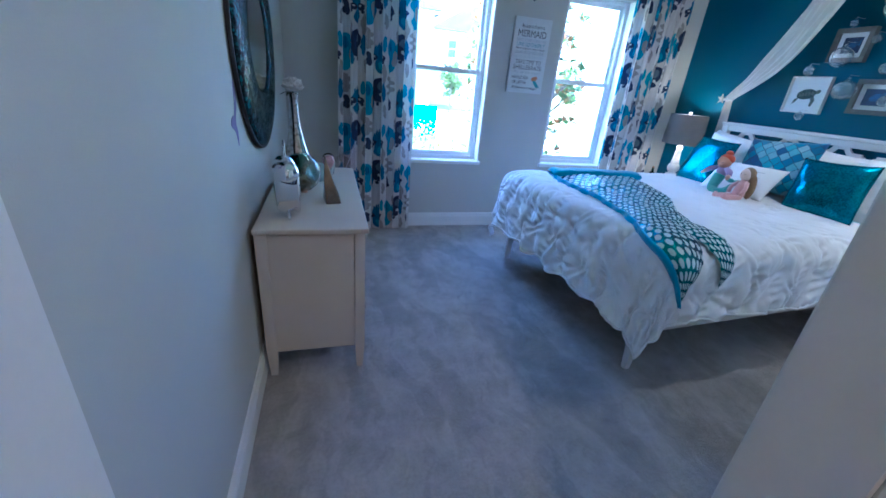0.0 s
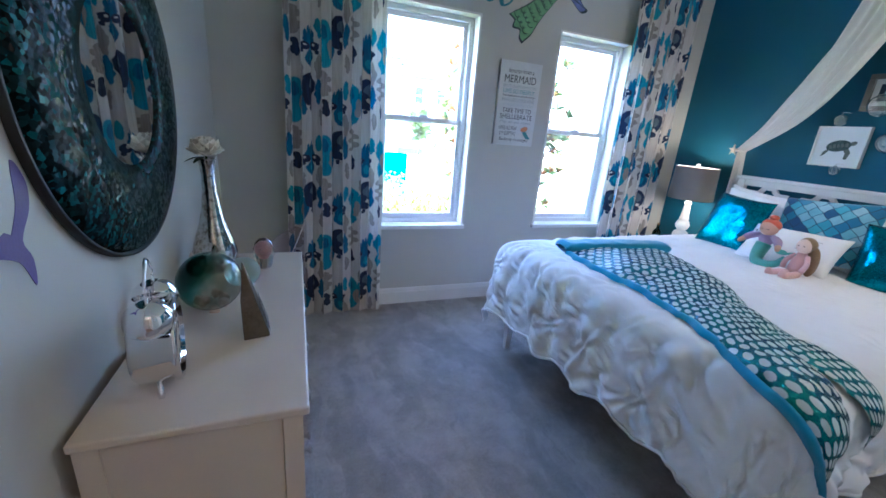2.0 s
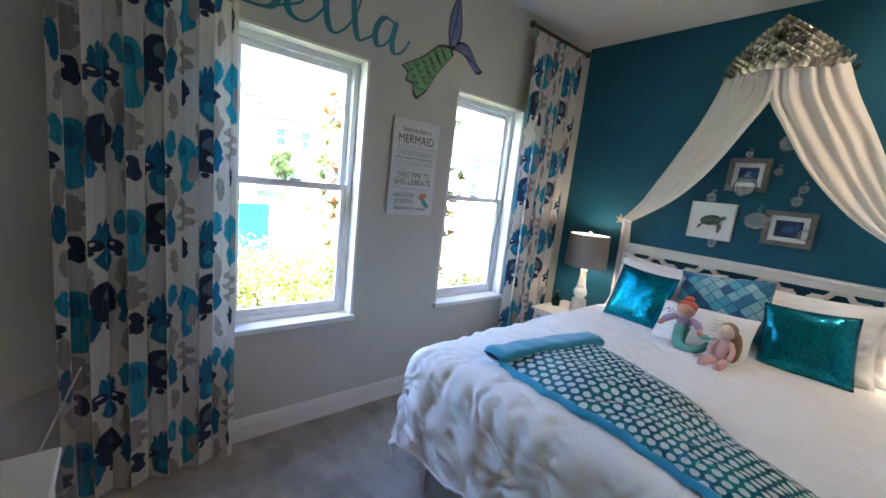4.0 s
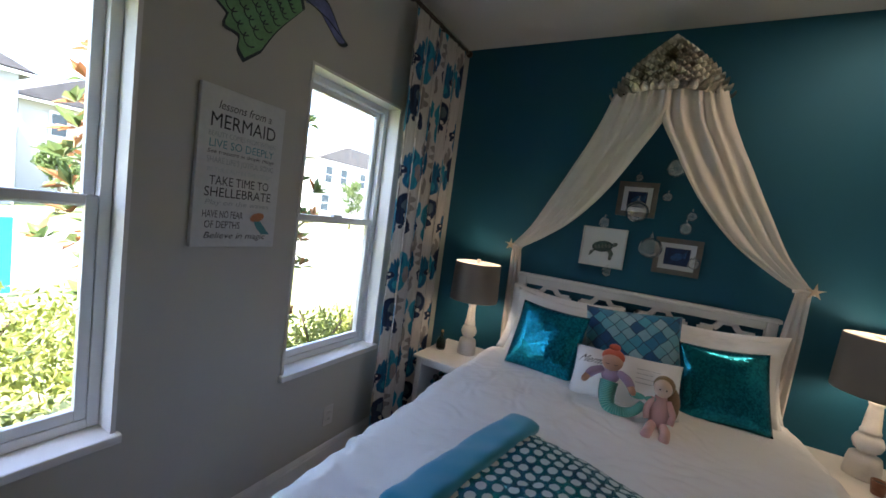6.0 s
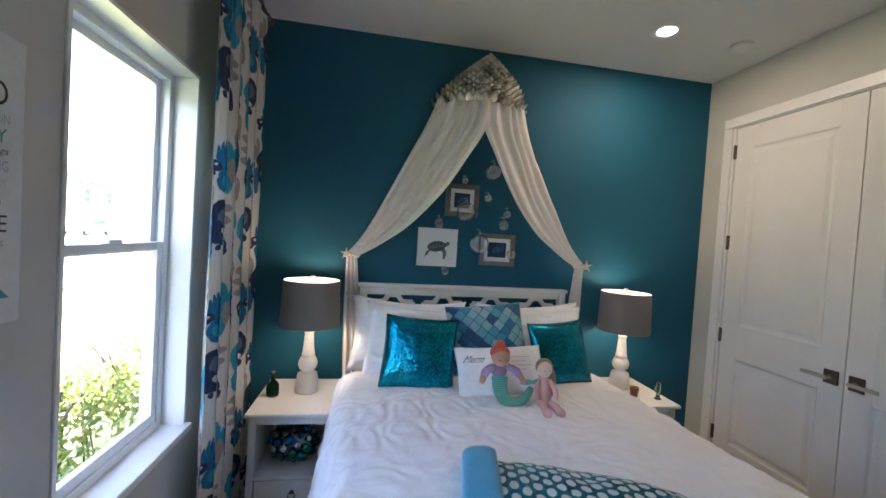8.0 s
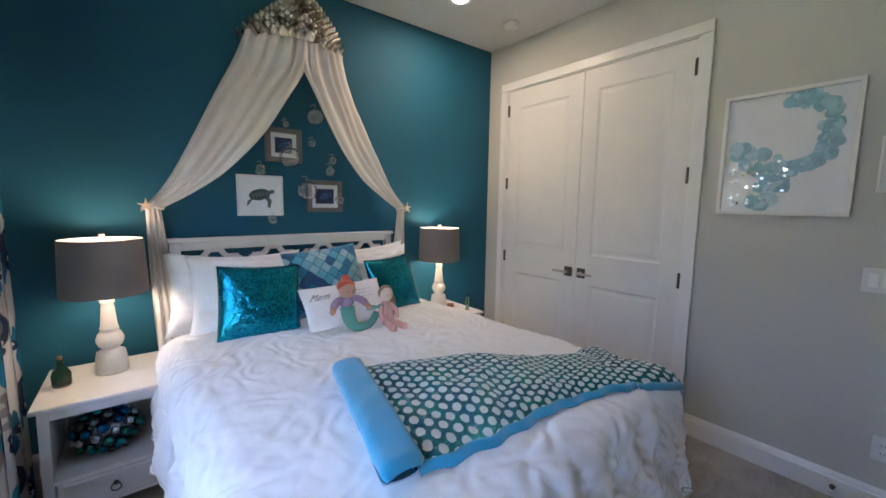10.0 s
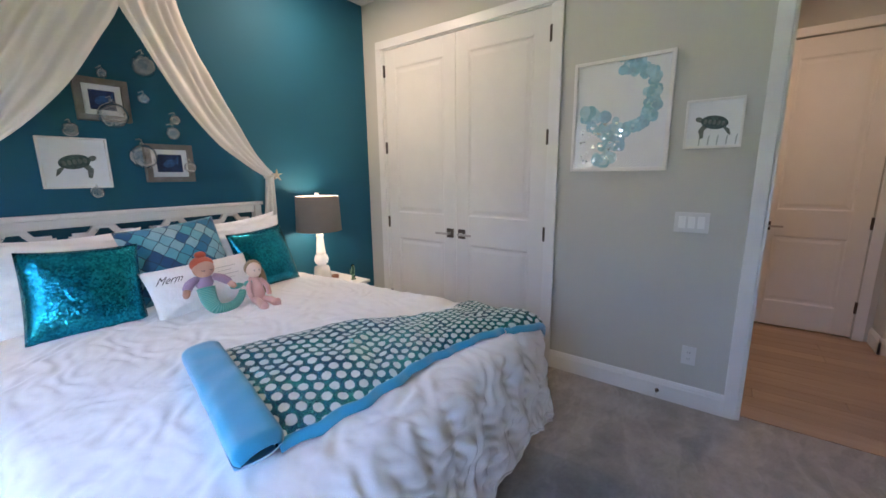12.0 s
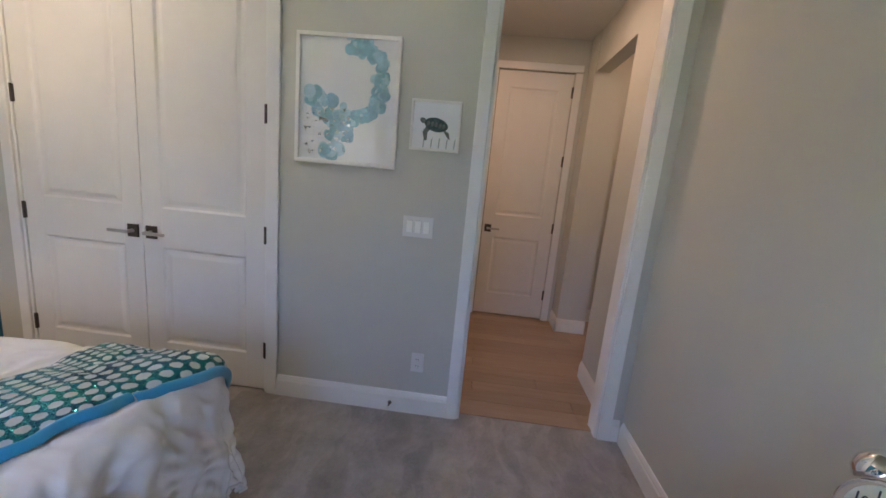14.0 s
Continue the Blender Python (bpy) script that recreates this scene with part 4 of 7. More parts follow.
TAIL = ((1.905, 2.24, 2.50, 2.08), (1.868, 1.985, 2.443, 1.855), (1.865, 1.745, 2.32, 1.62), (1.835, 1.53, 2.17, 1.43), (1.77, 1.30, 2.075, 1.21))
blanket = thing("mermaid_tail_blanket", (2.2, 1.65, 0.785), "mermaid-tail blanket in teal sequins with white dots on the bed", "blanket")


def lay(px, py, lift):
    p, n, d = drape(px, py, lift)
    p = p + n * (0.9 * max(0.0, ruche(px, py, d)) * (0.6 + 0.4 * min(1, d / 0.3)))
    return p + n * 0.008 * noise.noise(Vector((px * 6, py * 6, 5)))


def tail_point(u, v):
    x0, y0, x1, y1 = lerp_row(TAIL, v)
    px, py = x0 + (x1 - x0) * u, y0 + (y1 - y0) * u
    rim = 1 - (2 * u - 1) ** 4
    fold = noise.noise(Vector((u * 2.2 + v * 1.5, v * 8.0 - u * 3.0, 7.0)))
    puff = rim * (0.030 + 0.020 * (0.35 - abs(fold)) * min(1.0, v * 2.5))
    return lay(px, py, 0.012 + puff) - Vector((2.2, 1.65, 0.785))


part("tail_body", sheet(tail_point, 60, 80, 0.0, uv=lambda u, v: (u * 0.62, v * 1.05)), M["scales"], blanket, "sequinned scales with rows of white dots", smooth=True)
FLUKES = (((1.77, 1.308), (1.942, 1.256), (1.745, 0.80), (1.70, 0.82)), ((1.94, 1.256), (2.075, 1.218), (2.01, 0.84), (1.96, 0.86)))
for k, (a, b, c, d) in enumerate(FLUKES):
    def fluke(u, v, a=a, b=b, c=c, d=d, k=k):
        w = 1 - v ** 2.2
        tip = Vector(((c[0] + d[0]) / 2, (c[1] + d[1]) / 2))
        left, right = Vector(a).lerp(tip, v), Vector(b).lerp(tip, v)
        mid2 = (left + right) / 2
        bulge = 1 + 0.35 * math.sin(v * math.pi) * (1 if v < 0.95 else 0.5)
        p = mid2 + (Vector(a).lerp(Vector(b), u) - (Vector(a) + Vector(b)) / 2) * max(0.02, w) * bulge
        ub = (0.56 * u) if k == 0 else 0.56 + 0.44 * u
        s = min(1.0, v * 3)
        lift = 0.013 + 0.035 * (1 - (2 * ub - 1) ** 4) * (1 - s) + 0.03 * (1 - (2 * u - 1) ** 4) * s * (1 - v)
        return lay(p.x, p.y, lift) - Vector((2.2, 1.65, 0.785))
    part("tail_fluke", sheet(fluke, 26, 36, 0.0, uv=lambda u, v, k=k: (u * 0.32 + k * 0.35, 1.05 + v * 0.46)), M["scales"], blanket, smooth=True)


def hem(u, v):
    x0, y0, x1, y1 = lerp_row(TAIL, v)
    p = lay(x0 - 0.020 + 0.036 * u + 0.006 * math.sin(v * 46), y0, 0.006 + 0.022 * math.sin(u * math.pi))
    return p - Vector((2.2, 1.65, 0.785))


part("hem", sheet(hem, 8, 60), M["fleece"], blanket, "bright blue fleece hem", smooth=True)


def fluke_hem(u, v):
    a, t = Vector((1.77, 1.30)), Vector((1.725, 0.81))
    p = a.lerp(t, v)
    bow = -0.045 * math.sin(v * math.pi)
    return lay(p.x - 0.022 + 0.036 * u + bow, p.y - 0.01 * v, 0.004 + 0.02 * math.sin(u * math.pi)) - Vector((2.2, 1.65, 0.785))


part("hem", sheet(fluke_hem, 8, 30), M["fleece"], blanket, "bright blue fleece hem", smooth=True)


def waist(u, v):
    a = u * 2 * math.pi
    cx, cy = 1.885 + v * 0.64, 2.285 - v * 0.165
    end = max(0.04, 1 - (2 * v - 1) ** 36) ** 0.5
    p = drape(cx, cy, 0.046)[0]
    ca, sa = math.copysign(abs(math.cos(a)) ** 0.6, math.cos(a)), math.copysign(abs(math.sin(a)) ** 0.75, math.sin(a))
    return p + Vector((0.0, 0.062 * (0.75 + 0.25 * end) * ca, 0.03 * end * sa + 0.008 * noise.noise(Vector((v * 9, a, 0))))) - Vector((2.2, 1.65, 0.785))


bm = sheet(waist, 24, 40)
bmesh.ops.remove_doubles(bm, verts=bm.verts[:], dist=1e-4)
bmesh.ops.holes_fill(bm, edges=[e for e in bm.edges if e.is_boundary], sides=60)
part("waistband", bm, M["fleece"], blanket, "thick bright blue fleece waistband, folded over", smooth=True)

# the bed and its covers stand a little askew to the wall
ASKEW = Matrix.Translation((3.8, 1.83, 0)) @ Matrix.Rotation(radians(2.8), 4, "Z") @ Matrix.Translation((-3.8, -1.815, 0))
for ob in (bed, duvet, blanket):
    ob.matrix_basis = ASKEW @ Matrix.Translation(ob.location)

# ---- cushions ----


def cushion_mesh(w, h, t, puckers=0.004, seed=0, sag=0.13, waist=0.10):
    """A stuffed cushion in the x-z plane with pulled-out corners; front to -y."""
    def side(sign):
        def fn(u, v):
            a, b = 2 * u - 1, 2 * v - 1
            bulge = max(0.0, (1 - abs(a) ** 2.6) * (1 - abs(b) ** 2.6)) ** 0.55
            pinch = 1 - waist * (1 - b * b) * abs(a) ** 3
            pinch2 = 1 - sag * (1 - a * a) * abs(b) ** 3
            y = sign * t / 2 * bulge + ((0.026 * noise.noise(Vector((a * 5 + 3 * b, b * 9, seed * 3))) + 0.016 * (0.5 - abs(noise.noise(Vector((a * 8 - 5 * b, b * 7 + a, seed * 5 + 2)))))) * (bulge ** 0.5) * sign if puckers > 0.01 else 0.0) + puckers * noise.noise(Vector((a * 3, b * 3, seed + sign))) * (1 if abs(a) < 1 and abs(b) < 1 else 0)
            return Vector((a * w / 2 * pinch, y, b * h / 2 * pinch2))
        return fn
    bm = sheet(side(-1), 28, 28, uv=lambda u, v: (u * w, v * h))
    sheet(side(1), 28, 28, uv=lambda u, v: (u * w, v * h), bm=bm)
    bmesh.ops.remove_doubles(bm, verts=bm.verts[:], dist=1e-4)
    return bm


def cushion(name, at, size, material, label, lean=18.0, turn=0.0, roll=0.0, puckers=0.004, group="bed cushions", seed=0):
    """Stands facing the foot of the bed, leaning back."""
    ob = part(name, cushion_mesh(*size, puckers, seed, 0.16 if puckers > 0.01 else 0.06, 0.10 if puckers > 0.01 else 0.04), material, None, smooth=True)
    ob.matrix_world = Matrix.Translation(at) @ Matrix.Rotation(radians(-90 + turn), 4, "Z") @ Matrix.Rotation(radians(-lean), 4, "X") @ Matrix.Rotation(radians(roll), 4, "Y")
    return tagged(ob, label, "pillow", group)


cushion("pillow", (3.68, 2.23, 0.905), (0.74, 0.47, 0.17), M["pillow"], "plain white bed pillow leaning on the headboard", 14, 0, 2, 0.02, seed=1)
cushion("pillow", (3.68, 1.42, 0.905), (0.74, 0.47, 0.17), M["pillow"], "plain white bed pillow leaning on the headboard", 14, 0, -2, 0.02, seed=2)
cushion("pillow", (3.53, 2.16, 0.90), (0.70, 0.46, 0.20), M["pillow"], "white gathered pillow sham in front of another", 20, 2, 3, 0.024, seed=3)
cushion("pillow", (3.54, 1.44, 0.90), (0.68, 0.45, 0.20), M["pillow"], "white gathered pillow sham in front of another", 18, -3, -4, 0.024, seed=4)
cushion("sequin_cushion", (3.27, 2.205, 0.915), (0.395, 0.385, 0.13), M["sequin"], "square cushion of bright turquoise sequins", 20, -8, 2, seed=5)
cushion("sequin_cushion", (3.33, 1.37, 0.905), (0.38, 0.37, 0.13), M["sequin_dark"], "square cushion of deep teal sequins", 20, 10, -3, seed=6)
cushion("scale_cushion", (3.42, 1.785, 0.965), (0.48, 0.40, 0.12), M["print"], "square cushion printed with blue fish scales", 22, 3, -5, seed=7)
M["pale_line"] = plain("pale_grey_thread", (0.52, 0.53, 0.55), 0.8)
lumbar = cushion("lettered_cushion", (3.145, 1.785, 0.865), (0.48, 0.27, 0.10), M["pillow"], "oblong white cushion with black script lettering", 40, -2, -3, seed=8)
bm = fit_text("Merm", 0.11, 0.038, 0.5)
bmesh.ops.transform(bm, matrix=Matrix.Translation((-0.15, -0.052, 0.045)) @ Matrix.Rotation(math.pi / 2, 4, "X") @ Matrix.Shear("XZ", 4, (0.35, 0.0)), verts=bm.verts[:])
part("lettering", bm, plain("soft_grey_ink", (0.12, 0.12, 0.13), 0.8), lumbar)
for k in range(4):
    part("printed_line", rounded((0.05, -0.0515, 0.05 - k * 0.022), (0.15 - 0.03 * (k % 2), -0.0495, 0.053 - k * 0.022), 0.0006), M["pale_line"], lumbar)

# ---- soft dolls, each one plain mesh ----


def joined(name, pieces, mats, at, label, category):
    """One mesh of several pieces, each with its own material slot."""
    me = bpy.data.meshes.new(name)
    whole = bmesh.new()
    for bm, slot in pieces:
        tmp = bpy.data.meshes.new("tmp")
        for f in bm.faces:
            f.material_index, f.smooth = slot, True
        bm.to_mesh(tmp)
        bm.free()
        whole.from_mesh(tmp)
        bpy.data.meshes.remove(tmp)
    whole.to_mesh(me)
    whole.free()
    for m in mats:
        me.materials.append(m)
    ob = new(name, me)
    ob.location = at
    return tagged(ob, label, category)


M["skin"] = fabric("peach_cotton", (0.60, 0.34, 0.24), 0.9, 0.05, 600)
M["orange"] = fabric("coral_yarn", (0.62, 0.12, 0.06), 0.95, 0.2, 300, 0.5)
M["lilac"] = fabric("lilac_cotton", (0.42, 0.30, 0.46), 0.9, 0.1, 500)
M["blush"] = fabric("blush_cotton", (0.74, 0.44, 0.40), 0.9, 0.08, 600)
M["tan_yarn"] = fabric("tan_yarn", (0.29, 0.19, 0.10), 0.95, 0.25, 240, 0.6)
M["pale_skin"] = fabric("pale_peach_cotton", (0.76, 0.57, 0.46), 0.9, 0.05, 600)


def stripes_material():
    s = Nodes("knitted_stripes")
    u = s.split(s.coords("UV"))[0]
    wave = s.math("SINE", s.math("MULTIPLY", u, 2 * math.pi / 0.0095))
    c = s.ramp(s.math("ADD", s.math("MULTIPLY", wave, 0.5), 0.5), [(0.3, (0.05, 0.34, 0.29)), (0.7, (0.22, 0.52, 0.44))])
    s.set(Base_Color=c, Roughness=0.95, Sheen_Weight=0.3)
    s.bump(wave, 0.6, 0.003)
    return s.mat


M["stripes"] = stripes_material()


def stuffed(points, radii, sides=14):
    """A soft tube with its length as cloth coordinate."""
    bm = bmesh.new()
    layer = bm.loops.layers.uv.verify()
    pts = [Vector(p) for p in points]
    rings, run, at = [], [], 0.0
    for i, p in enumerate(pts):
        d = (pts[min(i + 1, len(pts) - 1)] - pts[max(i - 1, 0)]).normalized()
        q = d.to_track_quat("Z", "Y")
        at += (p - pts[i - 1]).length if i else 0
        run.append(at)
        rings.append([bm.verts.new(p + q @ Vector((radii[i] * math.cos(2 * math.pi * k / sides), radii[i] * math.sin(2 * math.pi * k / sides), 0))) for k in range(sides)])
    for i in range(len(pts) - 1):
        for k in range(sides):
            f = bm.faces.new([rings[i][k], rings[i][(k + 1) % sides], rings[i + 1][(k + 1) % sides], rings[i + 1][k]])
            for loop, r in zip(f.loops, (run[i], run[i], run[i + 1], run[i + 1])):
                loop[layer].uv = (r, 0)
    bm.faces.new(rings[0][::-1])
    bm.faces.new(rings[-1])
    return bm


def smooth_path(points, n):
    """A Catmull-Rom curve through points."""
    pts = [Vector(points[0])] + [Vector(p) for p in points] + [Vector(points[-1])]
    out = []
    for i in range(1, len(pts) - 2):
        a, b, c, d = pts[i - 1:i + 3]
        for k in range(n):
            t = k / n
            out.append(0.5 * (2 * b + (c - a) * t + (2 * a - 5 * b + 4 * c - d) * t * t + (3 * b - a - 3 * c + d) * t ** 3))
    out.append(pts[-2])
    return out


def mermaid_doll():
    spine = smooth_path([(0.0, 0, 0.15), (-0.03, 0.0, 0.08), (-0.06, -0.02, 0.035), (-0.07, -0.075, 0.03), (-0.06, -0.125, 0.055), (-0.05, -0.155, 0.105)], 7)
    n = len(spine)
    rad = [0.042 - 0.026 * (i / n) for i in range(n)]
    pieces = [(stuffed(spine, rad), 3)]
    for dy in (-0.035, 0.03):
        pieces.append((ball((-0.05, -0.155 + dy, 0.135), (0.010, 0.034, 0.018), m=None), 3))
    pieces.append((ball((0.01, 0, 0.185), (0.036, 0.042, 0.05)), 2))
    pieces.append((ball((0.0, 0.0, 0.262), (0.045, 0.048, 0.052)), 0))
    pieces.append((ball((0.016, 0.0, 0.285), (0.045, 0.052, 0.045)), 1))
    pieces.append((ball((0.02, 0.0, 0.337), (0.024, 0.026, 0.020)), 1))
    for s in (-1, 1):
        pieces.append((stuffed(smooth_path([(0.0, s * 0.035, 0.21), (-0.02, s * 0.075, 0.19), (-0.04, s * 0.095, 0.165)], 4), [0.017, 0.019, 0.021, 0.022, 0.023, 0.022, 0.021, 0.020, 0.018]), 2))
        pieces.append((stuffed([(-0.04, s * 0.095, 0.165), (-0.055, s * 0.105, 0.148), (-0.066, s * 0.11, 0.137)], [0.016, 0.016, 0.010]), 0))
        pieces.append((tube([(-0.0445, s * 0.026, 0.262), (-0.047, s * 0.018, 0.258), (-0.0462, s * 0.010, 0.261)], 0.0016, 5), 4))
    return joined("mermaid_doll", pieces, [M["skin"], M["orange"], M["lilac"], M["stripes"], M["ink"]], (3.01, 1.84, 0.762), "stuffed mermaid doll with coral hair and striped green tail", "doll")


def plain_doll():
    pieces = [(ball((0.0, 0, 0.185), (0.036, 0.038, 0.042)), 0), (ball((0.016, -0.004, 0.192), (0.038, 0.044, 0.044)), 1), (ball((0.022, -0.042, 0.105), (0.022, 0.034, 0.085)), 1),
              (stuffed([(0.01, 0, 0.15), (0, 0, 0.10), (-0.01, 0, 0.05), (-0.02, 0, 0.02)], [0.022, 0.036, 0.04, 0.034]), 2)]
    for s in (-1, 1):
        pieces.append((stuffed(smooth_path([(0.0, s * 0.028, 0.13), (-0.03, s * 0.05, 0.09), (-0.05, s * 0.045, 0.05)], 4), [0.013] * 9), 2))
        pieces.append((stuffed(smooth_path([(-0.02, s * 0.018, 0.025), (-0.09, s * 0.03, 0.028), (-0.16, s * 0.034 + 0.01, 0.022)], 4), [0.02] * 9), 2))
        pieces.append((ball((-0.165, s * 0.034 + 0.01, 0.03), (0.014, 0.018, 0.026)), 2))
        pieces.append((ball((-0.0345, s * 0.013, 0.188), (0.003, 0.003, 0.003), u=8, v=6), 3))
    return joined("rag_doll", pieces, [M["pale_skin"], M["tan_yarn"], M["blush"], M["ink"]], (2.97, 1.63, 0.758), "small stuffed doll with tan hair in a blush dress", "doll")


mermaid_doll().scale = (0.92, 0.95, 0.82)
plain_doll().scale = (0.95, 0.95, 0.95)

# ---- nightstands and what stands on them ----


def nightstand(cx, cy, label):
    ob = thing("nightstand", (cx, cy, 0.0), label, "nightstand", "nightstands")
    w, d, h = 0.455, 0.46, 0.553
    part("tabletop", rounded((-d / 2 - 0.025, -w / 2 - 0.02, h), (d / 2 + 0.02, w / 2 + 0.02, h + 0.022), 0.006), M["white"], ob)
    part("apron", box((-d / 2 + 0.006, -w / 2 + 0.037, h - 0.045), (-d / 2 + 0.024, w / 2 - 0.037, h - 0.001)), M["white"], ob)
    for sx in (-1, 1):
        for sy in (-1, 1):
            bm = bmesh.new()
            rings = [[bm.verts.new((sx * (d / 2 - 0.018) + i * r, sy * (w / 2 - 0.018) + sy * o + j * r, z)) for i, j in ((-1, -1), (1, -1), (1, 1), (-1, 1))] for z, r, o in ((0, 0.014, 0.014), (0.06, 0.0175, 0.006), (h - 0.001, 0.0175, 0))]
            bm.faces.new(rings[0][::-1])
            bm.faces.new(rings[-1])
            for a, b in zip(rings, rings[1:]):
                for i in range(4):
                    bm.faces.new([a[i], a[(i + 1) % 4], b[(i + 1) % 4], b[i]])
            part("leg", bm, M["white"], ob)
    for sy in (-1, 1):
        part("side_panel", box((-d / 2 + 0.036, sy * (w / 2 - 0.02) - 0.006, 0.06), (d / 2 - 0.036, sy * (w / 2 - 0.02) + 0.006, h - 0.002)), M["white"], ob)
    part("back_panel", box((d / 2 - 0.03, -w / 2 + 0.036, 0.06), (d / 2 - 0.02, w / 2 - 0.036, h - 0.002)), M["white"], ob)
    part("shelf", box((-d / 2 + 0.004, -w / 2 + 0.027, 0.215), (d / 2 - 0.031, w / 2 - 0.027, 0.232)), M["white"], ob)
    drawer = part("drawer", rounded((-d / 2 - 0.002, -w / 2 + 0.04, 0.068), (d / 2 - 0.06, w / 2 - 0.04, 0.21), 0.003), M["white"], ob)
    part("drawer_molding", boxes(((-d / 2 - 0.007, -w / 2 + 0.046, 0.075), (-d / 2 - 0.002, w / 2 - 0.046, 0.089)), ((-d / 2 - 0.007, -w / 2 + 0.046, 0.189), (-d / 2 - 0.002, w / 2 - 0.046, 0.203)), ((-d / 2 - 0.007, -w / 2 + 0.046, 0.089), (-d / 2 - 0.002, -w / 2 + 0.06, 0.189)), ((-d / 2 - 0.007, w / 2 - 0.06, 0.089), (-d / 2 - 0.002, w / 2 - 0.046, 0.189))), M["white"], drawer)
    part("ring_pull", tube([(-d / 2 - 0.012, 0.018 * math.cos(a * math.pi / 8), 0.135 + 0.018 * math.sin(a * math.pi / 8)) for a in range(16)], 0.003, 6, closed=True), M["bronze"], drawer, "dark bronze ring pull", smooth=True)
    part("pull_plate", lathe([(0, 0), (0.011, 0), (0.009, 0.006), (0, 0.008)], 14, Matrix.Translation((-d / 2 - 0.002, 0, 0.15)) @ Matrix.Rotation(-math.pi / 2, 4, "Y")), M["bronze"], drawer)
    return ob


nightstand(3.56, 2.828, "white nightstand with open shelf and one drawer")
nightstand(3.595, 0.765, "white nightstand with open shelf beside the closet")
NZ = 0.575


def table_lamp(x, y):
    ob = thing("table_lamp", (x, y, NZ), "white turned table lamp with taupe drum shade, lit", "lamp", "bedside lamps")
    prof = [(0, 0), (0.066, 0), (0.067, 0.008), (0.062, 0.075), (0.056, 0.105), (0.036, 0.116), (0.032, 0.122), (0.046, 0.135), (0.055, 0.158), (0.055, 0.172), (0.046, 0.198), (0.034, 0.208), (0.038, 0.213), (0.038, 0.226), (0.034, 0.232), (0.026, 0.33), (0.024, 0.345), (0.029, 0.35), (0.029, 0.363), (0.022, 0.37), (0.022, 0.40), (0, 0.40)]
    part("base", lathe(prof, 40), M["gesso"], ob, "white distressed turned wood", smooth=True)
    z0, z1, r0, r1 = 0.397, 0.664, 0.170, 0.160
    part("shade", lathe([(r0 - 0.002, z0), (r0, z0 - 0.001), (r0 + 0.001, z0 + 0.004), (r1 + 0.001, z1 - 0.004), (r1, z1 + 0.001), (r1 - 0.002, z1)], 56), M["shade"], ob, "taupe linen drum shade", smooth=True)
    part("shade_lining", lathe([(r0 - 0.0025, z0 + 0.001), (r1 - 0.0025, z1 - 0.001)], 56), M["shade_in"], ob, smooth=True)
    part("harp", tube([(0, 0.05 * math.sin(a * math.pi / 10), 0.41 + 0.264 * (a / 10)) for a in range(11)], 0.002, 6), M["nickel"], ob)
    part("spider", boxes(((-0.158, -0.002, z1 - 0.012), (0.158, 0.002, z1 - 0.008)), ((-0.002, -0.158, z1 - 0.007), (0.002, 0.158, z1 - 0.003))), M["nickel"], ob)
    part("finial", rounded((-0.012, -0.012, z1 - 0.001), (0.012, 0.012, z1 + 0.026), 0.003), M["gesso"], ob)
    part("bulb", ball((0, 0, 0.47), (0.028, 0.028, 0.036)), M["bulb"], ob, "lit frosted bulb", smooth=True)
    lamp("bedside_lamp", "POINT", LAMP_W, BULB, Matrix.Translation((x, y, NZ + 0.56)), size=0.035)
    return ob


LAMP_W = 0.22
M["bulb"] = glow("lit_bulb", (1.0, 0.8, 0.55), 3.0)
table_lamp(3.62, 2.825)
table_lamp(3.655, 0.74)

M["green_glass"] = clear_glass("dark_green_glass", (0.05, 0.22, 0.18), 0.03)
ob = thing("glass_bottle", (3.55, 3.0, NZ), "small dark green glass bottle with cork", "bottle")
part("bottle", lathe([(0, 0.0), (0.033, 0.0), (0.035, 0.006), (0.035, 0.055), (0.028, 0.072), (0.013, 0.085), (0.011, 0.115), (0.014, 0.117), (0.014, 0.124), (0.009, 0.124), (0.009, 0.09), (0.03, 0.06), (0.031, 0.01), (0, 0.008)], 28), M["green_glass"], ob, smooth=True)
part("cork", lathe([(0, 0.108), (0.0088, 0.108), (0.0095, 0.138), (0, 0.139)], 14), plain("cork", (0.32, 0.2, 0.11), 0.9, vary=0.3, scale=60), ob)
ob = thing("cup", (3.495, 0.74, NZ), "small copper-brown ribbed cup", "cup")
part("bowl", lathe([(0, 0), (0.021, 0), (0.022, 0.004), (0.029, 0.055), (0.029, 0.062), (0.026, 0.062), (0.02, 0.008), (0, 0.008)], 28), plain("copper_glaze", (0.22, 0.10, 0.06), 0.35, 0.4, vary=0.3, scale=40), ob, smooth=True)
part("filling", lathe([(0, 0.054), (0.024, 0.052)], 20), plain("dark_soil", (0.05, 0.035, 0.025), 0.9, vary=0.4, scale=80), ob)
ob = thing("cactus_ornament", (3.45, 0.60, NZ), "slim green glass cactus ornament", "ornament")
green = clear_glass("pale_green_glass", (0.35, 0.62, 0.42), 0.1)
part("stem", lathe([(0, 0), (0.02, 0), (0.02, 0.006), (0.012, 0.012), (0.014, 0.05), (0.015, 0.09), (0.011, 0.118), (0, 0.126)], 20), green, ob, smooth=True)
part("arm", tube(smooth_path([(0, 0.012, 0.05), (0, 0.026, 0.058), (0, 0.028, 0.085)], 4), 0.006, 8), green, ob, smooth=True)

